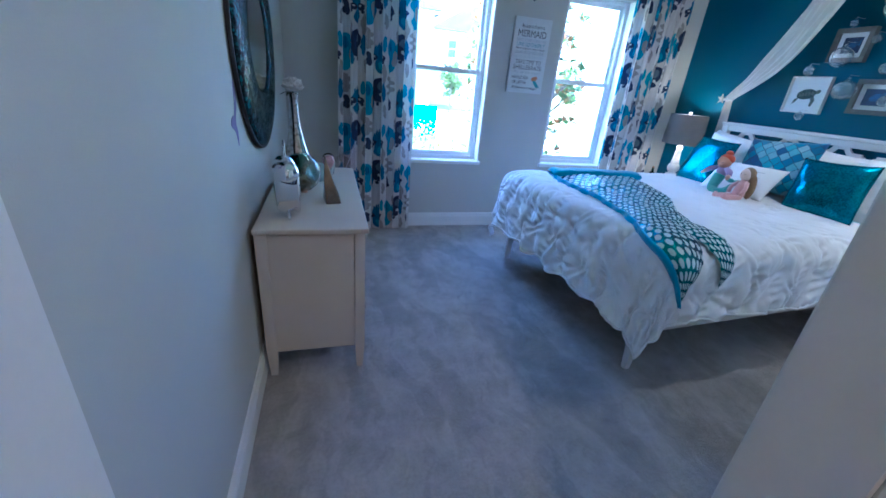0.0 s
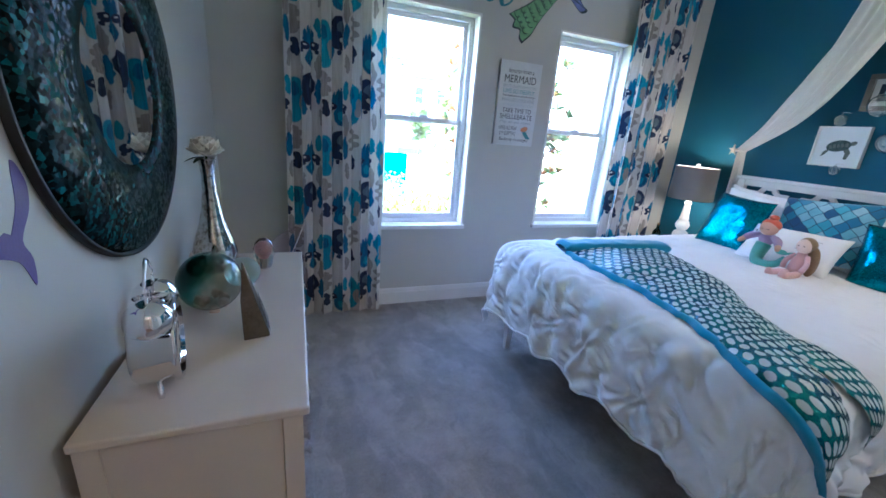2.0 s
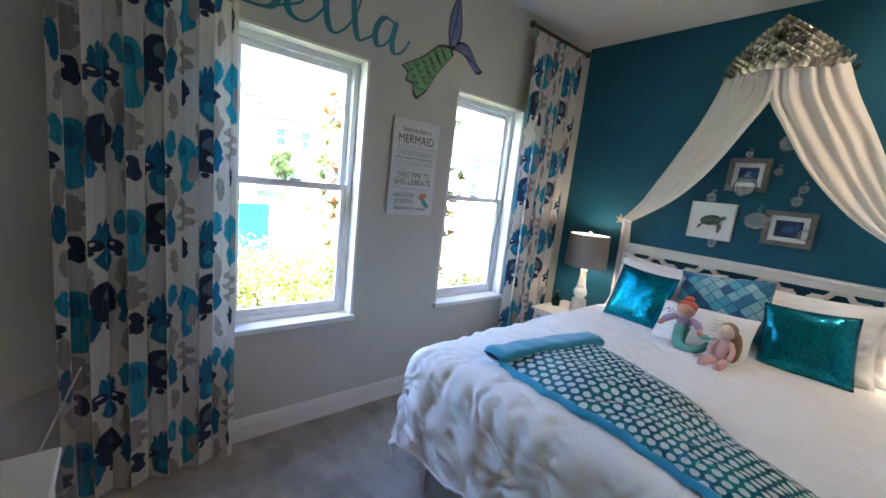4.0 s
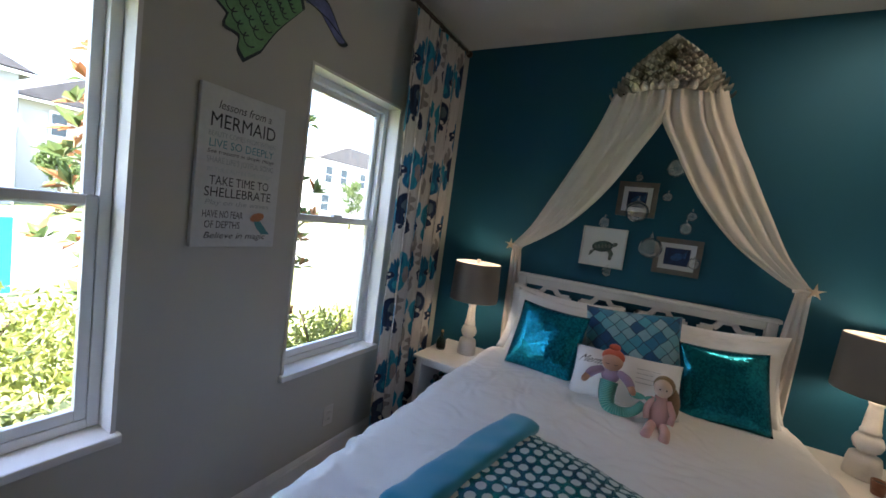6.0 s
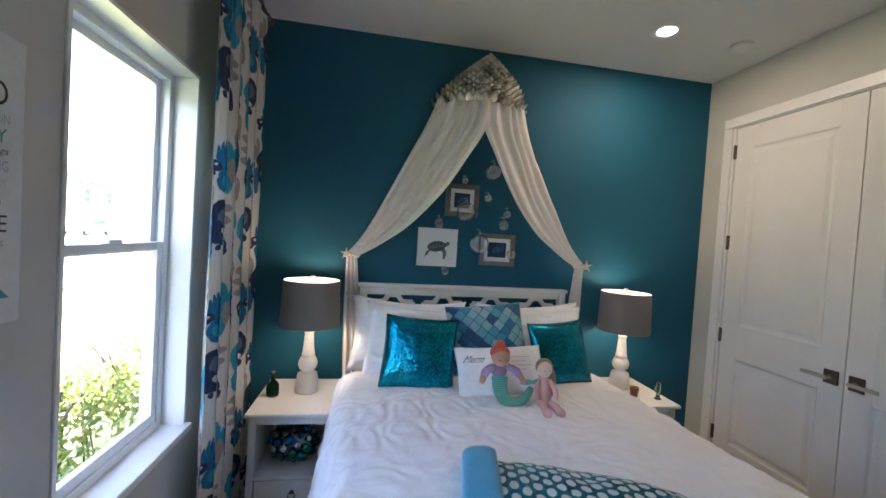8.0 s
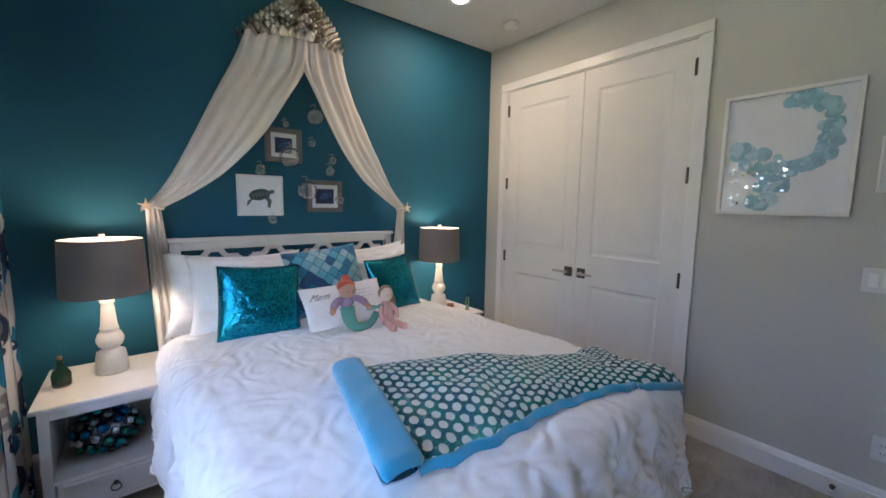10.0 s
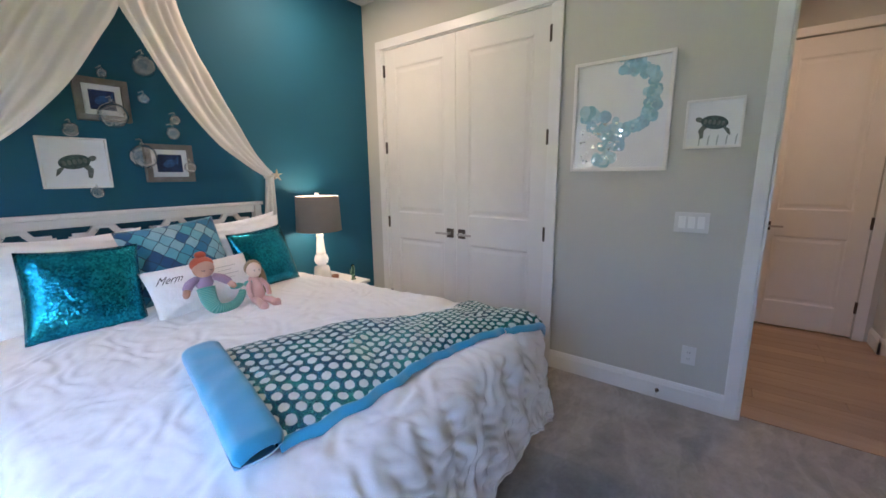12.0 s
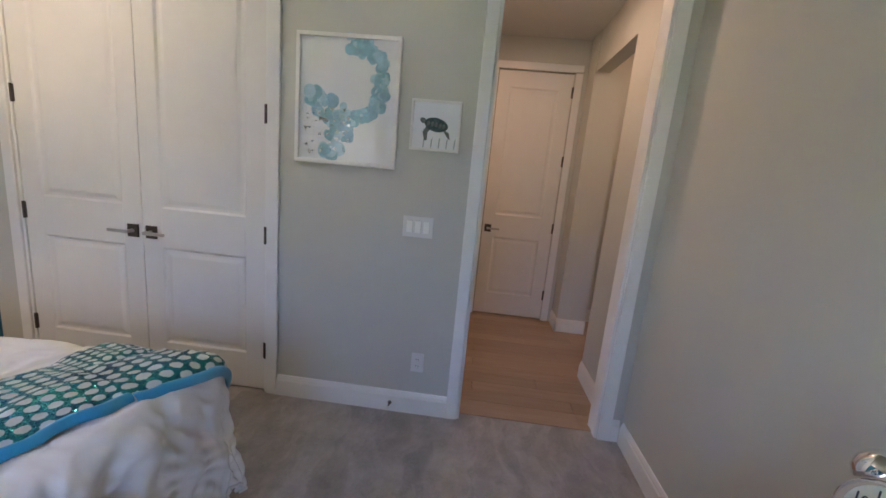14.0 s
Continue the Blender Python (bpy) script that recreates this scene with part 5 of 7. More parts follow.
# heap of shiny baubles on the nightstand shelf
heap = thing("bauble_cluster", (3.48, 2.855, 0.233), "round cluster of shiny blue, teal and silver baubles", "ornament")
bauble = [plain("bauble_" + nm, c, 0.15, 0.9, vary=0.1) for nm, c in (("silver", (0.6, 0.62, 0.63)), ("teal", (0.01, 0.22, 0.27)), ("blue", (0.01, 0.13, 0.3)), ("green", (0.02, 0.16, 0.13)), ("pewter", (0.16, 0.18, 0.19)))]
rng = random.Random(11)
protos = [part("bauble", ball((0, 0, 0), (1, 1, 1), u=14, v=8), m, heap, smooth=True) for m in bauble]
spots = []
for i in range(64):
    z = 1 - 2 * (i + 0.5) / 64
    a = i * 2.39996
    r = math.sqrt(1 - z * z)
    spots.append((0.105 * r * math.cos(a), 0.122 * r * math.sin(a), 0.118 + 0.098 * z))
for i, p in enumerate(spots):
    src = protos[i % 5]
    o = src if i < 5 else src.copy()
    if i >= 5:
        scene.collection.objects.link(o)
    o.location = p
    s = rng.uniform(0.015, 0.024)
    o.scale = (s, s, s)
part("core", ball((0, 0, 0.118), (0.095, 0.11, 0.09)), bauble[4], heap, smooth=True)

basket = thing("woven_ball", (3.54, 0.77, 0.233), "dark woven ball on the nightstand shelf", "ornament")
twig = plain("dark_rattan", (0.10, 0.07, 0.05), 0.7, vary=0.3, scale=40)
for k in range(16):
    m = Matrix.Rotation(k * 0.41, 4, "Z") @ Matrix.Rotation(k * 0.77, 4, "X")
    part("strand", tube([Vector((0, 0, 0.105)) + m @ Vector((0.1 * math.cos(a * math.pi / 12), 0.1 * math.sin(a * math.pi / 12), 0)) for a in range(24)], 0.005, 5, closed=True), twig, basket)

# ---- bed canopy: leafed crown, two voile drapes ----
canopy = thing("bed_canopy", (3.86, 1.83, 2.40), "silver leafed crown canopy with tied voile drapes", "canopy")
part("crown_band", sheet(lambda u, v: Vector((-0.27 * math.cos((u - 0.5) * math.pi) - 0.004, 0.297 * math.sin((u - 0.5) * math.pi), 0.005 + v * 0.05)), 40, 2, 0.006), M["bronze"], canopy)


def crown_leaf():
    def fn(u, v):
        w = 0.035 * (1 - v ** 2.6) * (0.75 + 0.45 * v)
        a = 2 * u - 1
        return Vector((-0.004 - 0.020 * math.sin(v * 2.0) + 0.009 * abs(a) ** 1.5, a * max(w, 0.0006), v * 0.062))
    return sheet(fn, 6, 8, 0.0015)


leaf_mesh = None
for r in range(14):
    count = 14 - r
    for k in range(count):
        side = (k - (count - 1) / 2) / 6.5
        if leaf_mesh is None:
            leaf = part("crown_leaf", crown_leaf(), M["silver"], canopy, "silver leaf petal", smooth=True)
            leaf_mesh = leaf.data
        else:
            leaf = new("crown_leaf", leaf_mesh)
            leaf.parent = canopy
        a = math.asin(0.985 * side)
        leaf.location = (-0.272 * math.cos(a) + 0.003 * r, 0.30 * math.sin(a), -0.004 + r * 0.0192)
        leaf.rotation_euler = (0.0, radians(-21 + 4 * (k % 3)), -a)


def drape_panel(side):
    tie = Vector((-0.11, side * 0.785, -1.01))

    rows = ((-0.02, 0.295, 0.02), (-0.01, 0.36, -0.15), (0.095, 0.455, -0.345), (0.24, 0.565, -0.58), (0.43, 0.67, -0.795), (0.60, 0.745, -0.925), (0.74, 0.81, -1.01))
    inner = smooth_path([(0, r[0], r[2]) for r in rows], 8)
    outer = smooth_path([(0, r[1], r[2] + 0.02) for r in rows], 8)

    def fn(u, v):
        k = v * (len(inner) - 1)
        i = min(int(k), len(inner) - 2)
        a, b = inner[i].lerp(inner[i + 1], k - i), outer[i].lerp(outer[i + 1], k - i)
        p = a.lerp(b, u)
        ang = min(1.5, abs(p.y) / 0.29)
        p.x = -0.265 * math.cos(ang) * (1 - v) ** 1.3 + (tie.x - 0.07 * math.sin(math.pi * v) * (1 - u)) * (1 - (1 - v) ** 1.3)
        p.y *= side
        f = math.sin(u * 30 + 2.6 * noise.noise(Vector((u * 3, v * 1.5, side)))) * 0.016 * (1 - 0.45 * v)
        g = 0.014 * noise.noise(Vector((u * 5, v * 6, side * 3)))
        return p + Vector((-f - g, side * 0.2 * f, 0.25 * f))
    part("drape", sheet(fn, 90, 44), M["sheer"], canopy, "ivory voile drape gathered to the bedpost", smooth=True)

    def tail(u, v):
        spread = 0.034 + 0.022 * v + 0.012 * math.sin(3 * v)
        wave = math.sin(u * 20 + side + 1.5 * noise.noise(Vector((u * 2, v * 3, side))))
        return tie + Vector((0.014 * wave * (0.6 + v) + 0.02, side * ((u - 0.5) * 2 * spread - 0.06 * v), -v * 1.18))
    part("drape_tail", sheet(tail, 48, 40), M["sheer"], canopy, smooth=True)
    part("tie_band", tube([tie + Vector((0.02 * math.cos(a * math.pi / 8), 0.045 * math.sin(a * math.pi / 8), 0.006 * math.sin(a))) for a in range(16)], 0.008, 8, closed=True), M["sheer"], canopy, smooth=True)
    pts = []
    for k in range(10):
        r = 0.042 if k % 2 == 0 else 0.012
        pts.append((r * math.cos(k * math.pi / 5 + 0.3), r * math.sin(k * math.pi / 5 + 0.3)))
    part("starfish", prism(pts, -0.006, 0.006, Matrix.Translation(tie + Vector((-0.03, side * 0.03, 0.01))) @ Matrix(((0, 0, -1, 0), (-1, 0, 0, 0), (0, 1, 0, 0), (0, 0, 0, 1)))), plain("starfish", (0.62, 0.50, 0.38), 0.9, vary=0.15, scale=60, bump=0.4), canopy, "pale dried starfish")


drape_panel(1)
drape_panel(-1)
BUBBLES = ((1.704, 2.025, 0.058), (1.893, 1.956, 0.024), (1.725, 1.851, 0.028), (1.876, 1.746, 0.066), (1.585, 1.750, 0.030), (1.605, 1.676, 0.036), (2.053, 1.661, 0.034), (1.770, 1.536, 0.066), (1.535, 1.479, 0.033), (1.992, 1.346, 0.030))
for y, z, r in BUBBLES:
    ob = thing("glass_bubble", (3.86, y + 0.01, z - 0.028), "clear blown glass bubble hung on the wall", "ornament", "glass bubbles")
    x = -max(0.085, r + 0.03)
    prof = [(r * math.sin(a * math.pi / 14), -r * math.cos(a * math.pi / 14)) for a in range(14)] + [(r * 0.18, r * 1.05), (r * 0.14, r * 1.25), (0, r * 1.27)]
    part("bubble", lathe(prof, 24, Matrix.Translation((x, 0, 0))), M["bubble"], ob, smooth=True)
    part("hook", tube([(-0.002, 0, r * 1.5), (x, 0, r * 1.45), (x, 0, r * 1.22)], 0.0014, 5), M["nickel"], ob)

# ---- pictures over the headboard ----


def picture(name, m, w, h, frame_mat, border, depth, label, mat_w=0.0, glass=False):
    """A framed picture in its own x-y plane, facing +z. Returns thing and the art's surface height."""
    ob = thing(name, (0, 0, 0), label, "picture")
    ob.matrix_world = m
    a, b = w / 2, h / 2
    for lo, hi in (((-a, -b), (a, -b + border)), ((-a, b - border), (a, b)), ((-a, -b + border), (-a + border, b - border)), ((a - border, -b + border), (a, b - border))):
        part("frame_bar", box((*lo, 0.001), (*hi, depth)), frame_mat, ob, bevel=0.002)
    part("backing", box((-a + border, -b + border, 0.001), (a - border, b - border, depth * 0.45)), M["paper"], ob)
    if mat_w:
        e = border + mat_w
        z0, z1 = depth * 0.45, depth * 0.45 + 0.003
        part("mount", boxes(((-a + border, -b + border, z0), (a - border, -b + e, z1)), ((-a + border, b - e, z0), (a - border, b - border, z1)), ((-a + border, -b + e, z0), (-a + e, b - e, z1)), ((a - e, -b + e, z0), (a - border, b - e, z1))), M["paper"], ob)
    if glass:
        g = part("glass_pane", box((-a + border, -b + border, depth * 0.8), (a - border, b - border, depth * 0.8 + 0.002)), M["pane"], ob)
        g.visible_shadow = False
    return ob, depth * 0.45


def oval(cx, cy, rx, ry, n=24, turn=0.0):
    c, s = math.cos(turn), math.sin(turn)
    return [(cx + rx * math.cos(k * 2 * math.pi / n) * c - ry * math.sin(k * 2 * math.pi / n) * s, cy + rx * math.cos(k * 2 * math.pi / n) * s + ry * math.sin(k * 2 * math.pi / n) * c) for k in range(n)]


def turtle(ob, z, k, shell, skin, flip=1):
    """A painted sea turtle: domed shell, head and flippers."""
    def spread(rows):
        return [(flip * k * a, k * b) for a, b in rows][::flip]
    part("painted_flipper", prism(spread(((-0.25, 0.0), (-0.36, -0.18), (-0.30, -0.42), (-0.22, -0.40), (-0.22, -0.2), (-0.12, -0.08))), z, z + 0.0012), skin, ob)
    part("painted_flipper", prism(spread(((0.26, -0.08), (0.40, -0.18), (0.44, -0.36), (0.36, -0.30), (0.26, -0.16))), z, z + 0.0012), skin, ob)
    part("painted_head", prism(spread(oval(-0.36, 0.13, 0.10, 0.07, 16, -0.5)), z, z + 0.0014), skin, ob)
    part("painted_shell", prism(spread(oval(0.02, 0.03, 0.34, 0.19, 28, -0.18)), z, z + 0.002), shell, ob)
    for i in range(5):
        part("shell_line", prism(spread(oval(-0.2 + 0.11 * i, 0.07 - 0.02 * i, 0.045, 0.07, 10, -0.2)), z + 0.002, z + 0.0026), skin, ob)


shell_ink = plain("shell_ink", (0.05, 0.085, 0.08), 0.7, vary=0.5, scale=60)
skin_ink = plain("flipper_ink", (0.13, 0.15, 0.14), 0.7, vary=0.4, scale=80)
ob, z = picture("turtle_picture", ON_EAST(2.054, 1.470), 0.272, 0.258, M["white"], 0.009, 0.035, "white shadow-box picture of a sea turtle over the bed")
turtle(ob, z, 0.19, shell_ink, skin_ink, -1)
deep = plain("deep_blue_print", (0.01, 0.03, 0.10), 0.5, vary=0.6, scale=25)
pale = plain("blue_fish_ink", (0.03, 0.10, 0.26), 0.5, vary=0.6, scale=40)
for y, zz, w, h in ((1.9015, 1.80, 0.226, 0.216), (1.631, 1.475, 0.25, 0.22)):
    ob, z = picture("fish_picture", ON_EAST(y, zz), w, h, M["grey_wood"], 0.03, 0.04, "grey wood frame with a dark blue fish print", 0.028)
    part("print", box((-w / 2 + 0.05, -h / 2 + 0.05, z), (w / 2 - 0.05, h / 2 - 0.05, z + 0.001)), deep, ob)
    part("painted_fish", prism(oval(0.0, 0.0, 0.035, 0.022, 20, 0.4), z + 0.001, z + 0.0018), pale, ob)
    part("painted_fish", prism([(0.02, 0.01), (0.05, 0.045), (0.045, -0.01)], z + 0.001, z + 0.0016), pale, ob)

# ---- pictures on the closet wall ----
art, z = picture("tail_picture", ON_SOUTH(1.672, 1.723), 0.543, 0.646, M["white"], 0.02, 0.03, "large white-framed watercolour of a mermaid tail", 0.0, True)
wash = [plain("wash_" + str(k), c, 0.7, vary=0.25, scale=25) for k, c in enumerate(((0.36, 0.57, 0.65), (0.28, 0.51, 0.61), (0.24, 0.46, 0.55), (0.43, 0.62, 0.69), (0.28, 0.46, 0.58)))]
rng = random.Random(3)
spine = smooth_path([(0.02, 0.28, 0), (0.12, 0.25, 0), (0.175, 0.12, 0), (0.16, 0.0, 0), (0.08, -0.07, 0), (-0.01, -0.09, 0)], 5)
for i, p in enumerate(spine):
    t = i / (len(spine) - 1)
    for j in range(7):
        r = rng.uniform(0.010, 0.028) * (1.1 - 0.25 * t)
        w = 0.036 * (1 - 0.3 * t)
        part("wash_blot", prism(oval(p.x + rng.uniform(-w, w), p.y + rng.uniform(-w, w), r, r, 18), z, z + 0.0006 + 0.0003 * (i * 7 + j) % 0.0031), wash[rng.randrange(5)], art)
for k, (a, b) in enumerate((((-0.01, -0.09), (-0.20, 0.02)), ((-0.01, -0.10), (-0.09, -0.255)))):
    for i in range(34):
        t = (i + 0.5) / 34
        w = 0.020 + 0.050 * math.sin(t * math.pi)
        r = rng.uniform(0.014, 0.034)
        part("wash_blot", prism(oval(a[0] + (b[0] - a[0]) * t + rng.uniform(-w, w), a[1] + (b[1] - a[1]) * t + rng.uniform(-w, w), r, r * 1.1, 18), z, z + 0.0005 + 0.00009 * i + 0.00004 * k), wash[rng.randrange(5)], art)
# small metal slivers put in as glints of the picture's glass, lower left
glint_mat = plain("glint_metal", (0.80, 0.84, 0.85), 0.10, 1.0, vary=0.1)
bm = bmesh.new()
for i in range(46):
    cx, cy = rng.uniform(-0.22, 0.02), rng.uniform(-0.27, -0.04)
    r = rng.uniform(0.006, 0.018)
    vs = [bm.verts.new((cx + r * math.cos(q * 2.1 + i), cy + r * math.sin(q * 2.1 + i) * rng.uniform(0.5, 1), z + 0.004 + rng.uniform(0, 0.006))) for q in range(3)]
    bm.faces.new(vs)
part("foil_flakes", bm, glint_mat, art, "bright metal slivers imitating glints in the picture glass")["kind"] = "stuff"
small, z = picture("turtle_print", ON_SOUTH(1.2025, 1.639), 0.256, 0.252, M["white"], 0.012, 0.025, "small white-framed sea turtle print by the doorway")
turtle(small, z, 0.18, shell_ink, skin_ink)
for k in range(5):
    part("painted_weed", prism([(-0.06 + 0.04 * k, -0.11), (-0.054 + 0.04 * k, -0.11), (-0.05 + 0.04 * k, -0.055), (-0.058 + 0.04 * k, -0.07)], z, z + 0.0008), M["grey_ink"], small)

# ---- lettered sign between the windows ----
sign = thing("wall_sign", (0, 0, 0), "white wooden sign with mermaid sayings in dark letters", "sign")
sign.matrix_world = ON_NORTH(2.057, 1.594)
SW, SH = 0.352, 0.60
part("board", rounded((-SW / 2, -SH / 2, 0.001), (SW / 2, SH / 2, 0.022), 0.003), plain("whitewashed_board", (0.68, 0.70, 0.69), 0.7, vary=0.1, scale=5, grain=60), sign)
LINES = (
    ("lessons from a", 0.236, 0.032, 0.22, 0.25, "ink"), ("MERMAID", 0.178, 0.052, 0.27, 0.0, "ink"), ("BEAUTY COMES FROM WITHIN", 0.127, 0.020, 0.28, 0.0, "grey_ink"), ("LIVE SO DEEPLY", 0.093, 0.030, 0.27, 0.0, "teal_ink"),
    ("See treasure in simple things", 0.060, 0.020, 0.28, 0.25, "ink"), ("SHARE LIFE'S JOYFUL SONG", 0.028, 0.030, 0.28, 0.0, "grey_ink"), ("BE THE CALM IN THE STORM", -0.004, 0.016, 0.27, 0.0, "pale_ink"), ("TAKE TIME TO", -0.044, 0.034, 0.25, 0.0, "ink"),
    ("SHELLEBRATE", -0.088, 0.036, 0.28, 0.0, "ink"), ("Play on the waves", -0.130, 0.024, 0.27, 0.2, "grey_ink"), ("HAVE NO FEAR", -0.172, 0.028, 0.16, 0.0, "ink"), ("OF DEPTHS", -0.212, 0.028, 0.14, 0.0, "ink"), ("Believe in magic", -0.258, 0.032, 0.26, 0.25, "ink"),
)
M["pale_ink"] = plain("pale_ink", (0.52, 0.58, 0.58), 0.7)
M["orange_ink"] = plain("orange_ink", (0.55, 0.24, 0.12), 0.7, vary=0.2)
for words, y, hgt, wid, shear, ink in LINES:
    bm = fit_text(words, wid, hgt, shear, 0.0)
    cx = -0.06 if words in ("HAVE NO FEAR", "OF DEPTHS") else 0.0
    bmesh.ops.translate(bm, verts=bm.verts[:], vec=(cx, y, 0.0226))
    part("lettering", bm, M[ink], sign)
part("painted_figure", prism(oval(0.085, -0.175, 0.032, 0.018, 18, 0.3), 0.022, 0.0228), M["orange_ink"], sign)
part("painted_figure", prism([(0.07, -0.19), (0.10, -0.19), (0.13, -0.225), (0.15, -0.245), (0.11, -0.245), (0.085, -0.22)], 0.022, 0.0228), M["teal_ink"], sign)

# ---- wall decals ----
teal_vinyl = plain("teal_vinyl", (0.02, 0.22, 0.28), 0.5, vary=0.15)
script = thing("script_decal", (0, 0, 0), "teal cursive name decal above the window", "wall decal")
script.matrix_world = ON_NORTH(0.97, 2.235)
STROKES = (
    ((0.02, 0.02), (0.03, 0.30), (0.14, 0.42), (0.20, 0.30), (0.06, 0.22), (0.22, 0.16), (0.20, 0.02), (0.04, 0.0)),
    ((0.22, 0.03), (0.34, 0.09), (0.33, 0.16), (0.27, 0.12), (0.28, 0.02), (0.37, 0.01), (0.47, 0.14), (0.52, 0.36), (0.47, 0.40), (0.45, 0.22), (0.48, 0.02), (0.55, 0.02), (0.63, 0.14), (0.68, 0.36), (0.63, 0.40), (0.61, 0.22), (0.64, 0.02), (0.70, 0.03), (0.76, 0.08)),
    ((0.87, 0.16), (0.80, 0.17), (0.75, 0.09), (0.77, 0.01), (0.84, 0.06), (0.88, 0.17), (0.86, 0.06), (0.88, 0.0), (0.94, 0.03), (0.98, 0.10)),
)
for row in STROKES:
    pts = [Vector((p.x, p.y, 0.0012)) for p in smooth_path([(a, b, 0) for a, b in row], 8)]
    bm = bmesh.new()
    prev = None
    for i, p in enumerate(pts):
        d = (pts[min(i + 1, len(pts) - 1)] - pts[max(i - 1, 0)]).normalized()
        wid = 0.0065 + 0.008 * abs(d.y) * (1 if d.y < 0 else 0.35)
        n = Vector((-d.y, d.x, 0)) * wid + Vector((0.003, 0, 0))
        pair = (bm.verts.new(p + n + Vector((0, 0, 0.0001 * (i % 7)))), bm.verts.new(p - n + Vector((0, 0, 0.0001 * (i % 7)))))
        if prev:
            bm.faces.new([prev[0], prev[1], pair[1], pair[0]])
        prev = pair
    part("letter_stroke", bm, teal_vinyl, script)

tail = thing("tail_decal", (0, 0, 0), "green and violet mermaid-tail wall decal above the sign", "wall decal")
tail.matrix_world = ON_NORTH(2.275, 2.38)
outline_ink = plain("decal_outline", (0.02, 0.04, 0.05), 0.6)
green_vinyl, violet = plain("green_scale_vinyl", (0.16, 0.36, 0.17), 0.5, vary=0.3, scale=12), plain("violet_vinyl", (0.16, 0.19, 0.42), 0.5, vary=0.4, scale=14)
BODY = smooth_path([(0.0, 0.02, 0), (-0.10, 0.0, 0), (-0.22, -0.10, 0), (-0.37, -0.19, 0)], 6) + smooth_path([(-0.32, -0.22, 0), (-0.33, -0.27, 0), (-0.27, -0.28, 0), (-0.27, -0.33, 0), (-0.24, -0.365, 0)], 3) + smooth_path([(-0.17, -0.30, 0), (-0.10, -0.18, 0), (0.02, -0.03, 0)], 5)
part("outline", prism([(p.x, p.y) for p in BODY], 0.0005, 0.0012), outline_ink, tail)
cen = Vector((-0.17, -0.16, 0))
part("scale_field", prism([((p - cen).x * 0.93 + cen.x, (p - cen).y * 0.90 + cen.y) for p in BODY], 0.0012, 0.0018), green_vinyl, tail)
for i in range(6):
    for j in range(4):
        t, w = (i + 0.5) / 6, (j - 1.5) / 4
        ax, ay = -0.03 - 0.25 * t, -0.02 - 0.22 * t
        wd = 0.05 + 0.13 * t
        cx, cy = ax + wd * w * -0.62, ay + wd * w * 0.75
        r = 0.016 + 0.012 * t
        part("scale_arc", tube([(cx + r * math.cos(a), cy + r * math.sin(a), 0.0019) for a in [math.pi * 0.75 + k * math.pi / 6 for k in range(7)]], 0.0025, 4), outline_ink, tail)
FL = (((0.0, 0.0), (0.08, 0.01), (0.16, -0.04), (0.24, -0.09), (0.292, -0.065), (0.24, -0.03), (0.15, 0.06), (0.07, 0.07), (0.0, 0.03)), ((-0.02, 0.0), (-0.04, 0.10), (-0.03, 0.22), (0.02, 0.34), (0.06, 0.22), (0.07, 0.11), (0.03, 0.01)))
for row in FL:
    pts = smooth_path([(a, b, 0) for a, b in row], 5)
    part("outline", prism([(p.x, p.y) for p in pts], 0.0005, 0.0013), outline_ink, tail)
    c = sum(pts, Vector()) / len(pts)
    part("fluke", prism([((p - c).x * 0.86 + c.x, (p - c).y * 0.86 + c.y) for p in pts], 0.0013, 0.002), violet, tail)
    part("fluke_stripe", tube([Vector((row[0][0], row[0][1] + 0.015, 0.002)), c + Vector((0, 0, 0.002)), Vector((*row[4], 0.002)) if row is FL[0] else Vector((0.02, 0.3, 0.002))], 0.003, 4), outline_ink, tail)

purple = plain("purple_vinyl", (0.11, 0.07, 0.24), 0.5, vary=0.15)
d = part("tail_sticker", prism([(p.x, p.y) for p in smooth_path([(0.0, 0.0, 0), (0.035, 0.06, 0), (0.05, 0.15, 0), (0.085, 0.10, 0), (0.075, 0.04, 0), (0.03, -0.02, 0), (0.05, -0.07, 0), (0.04, -0.13, 0), (0.01, -0.07, 0), (-0.03, -0.045, 0), (-0.065, -0.03, 0), (-0.055, -0.005, 0), (-0.02, 0.01, 0)], 4)], 0.0005, 0.0015), purple, None)
d.matrix_world = ON_WEST(1.312, 1.14) @ Matrix.Scale(0.82, 4)
tagged(d, "small purple mermaid-tail wall sticker beside the mirror", "wall decal")

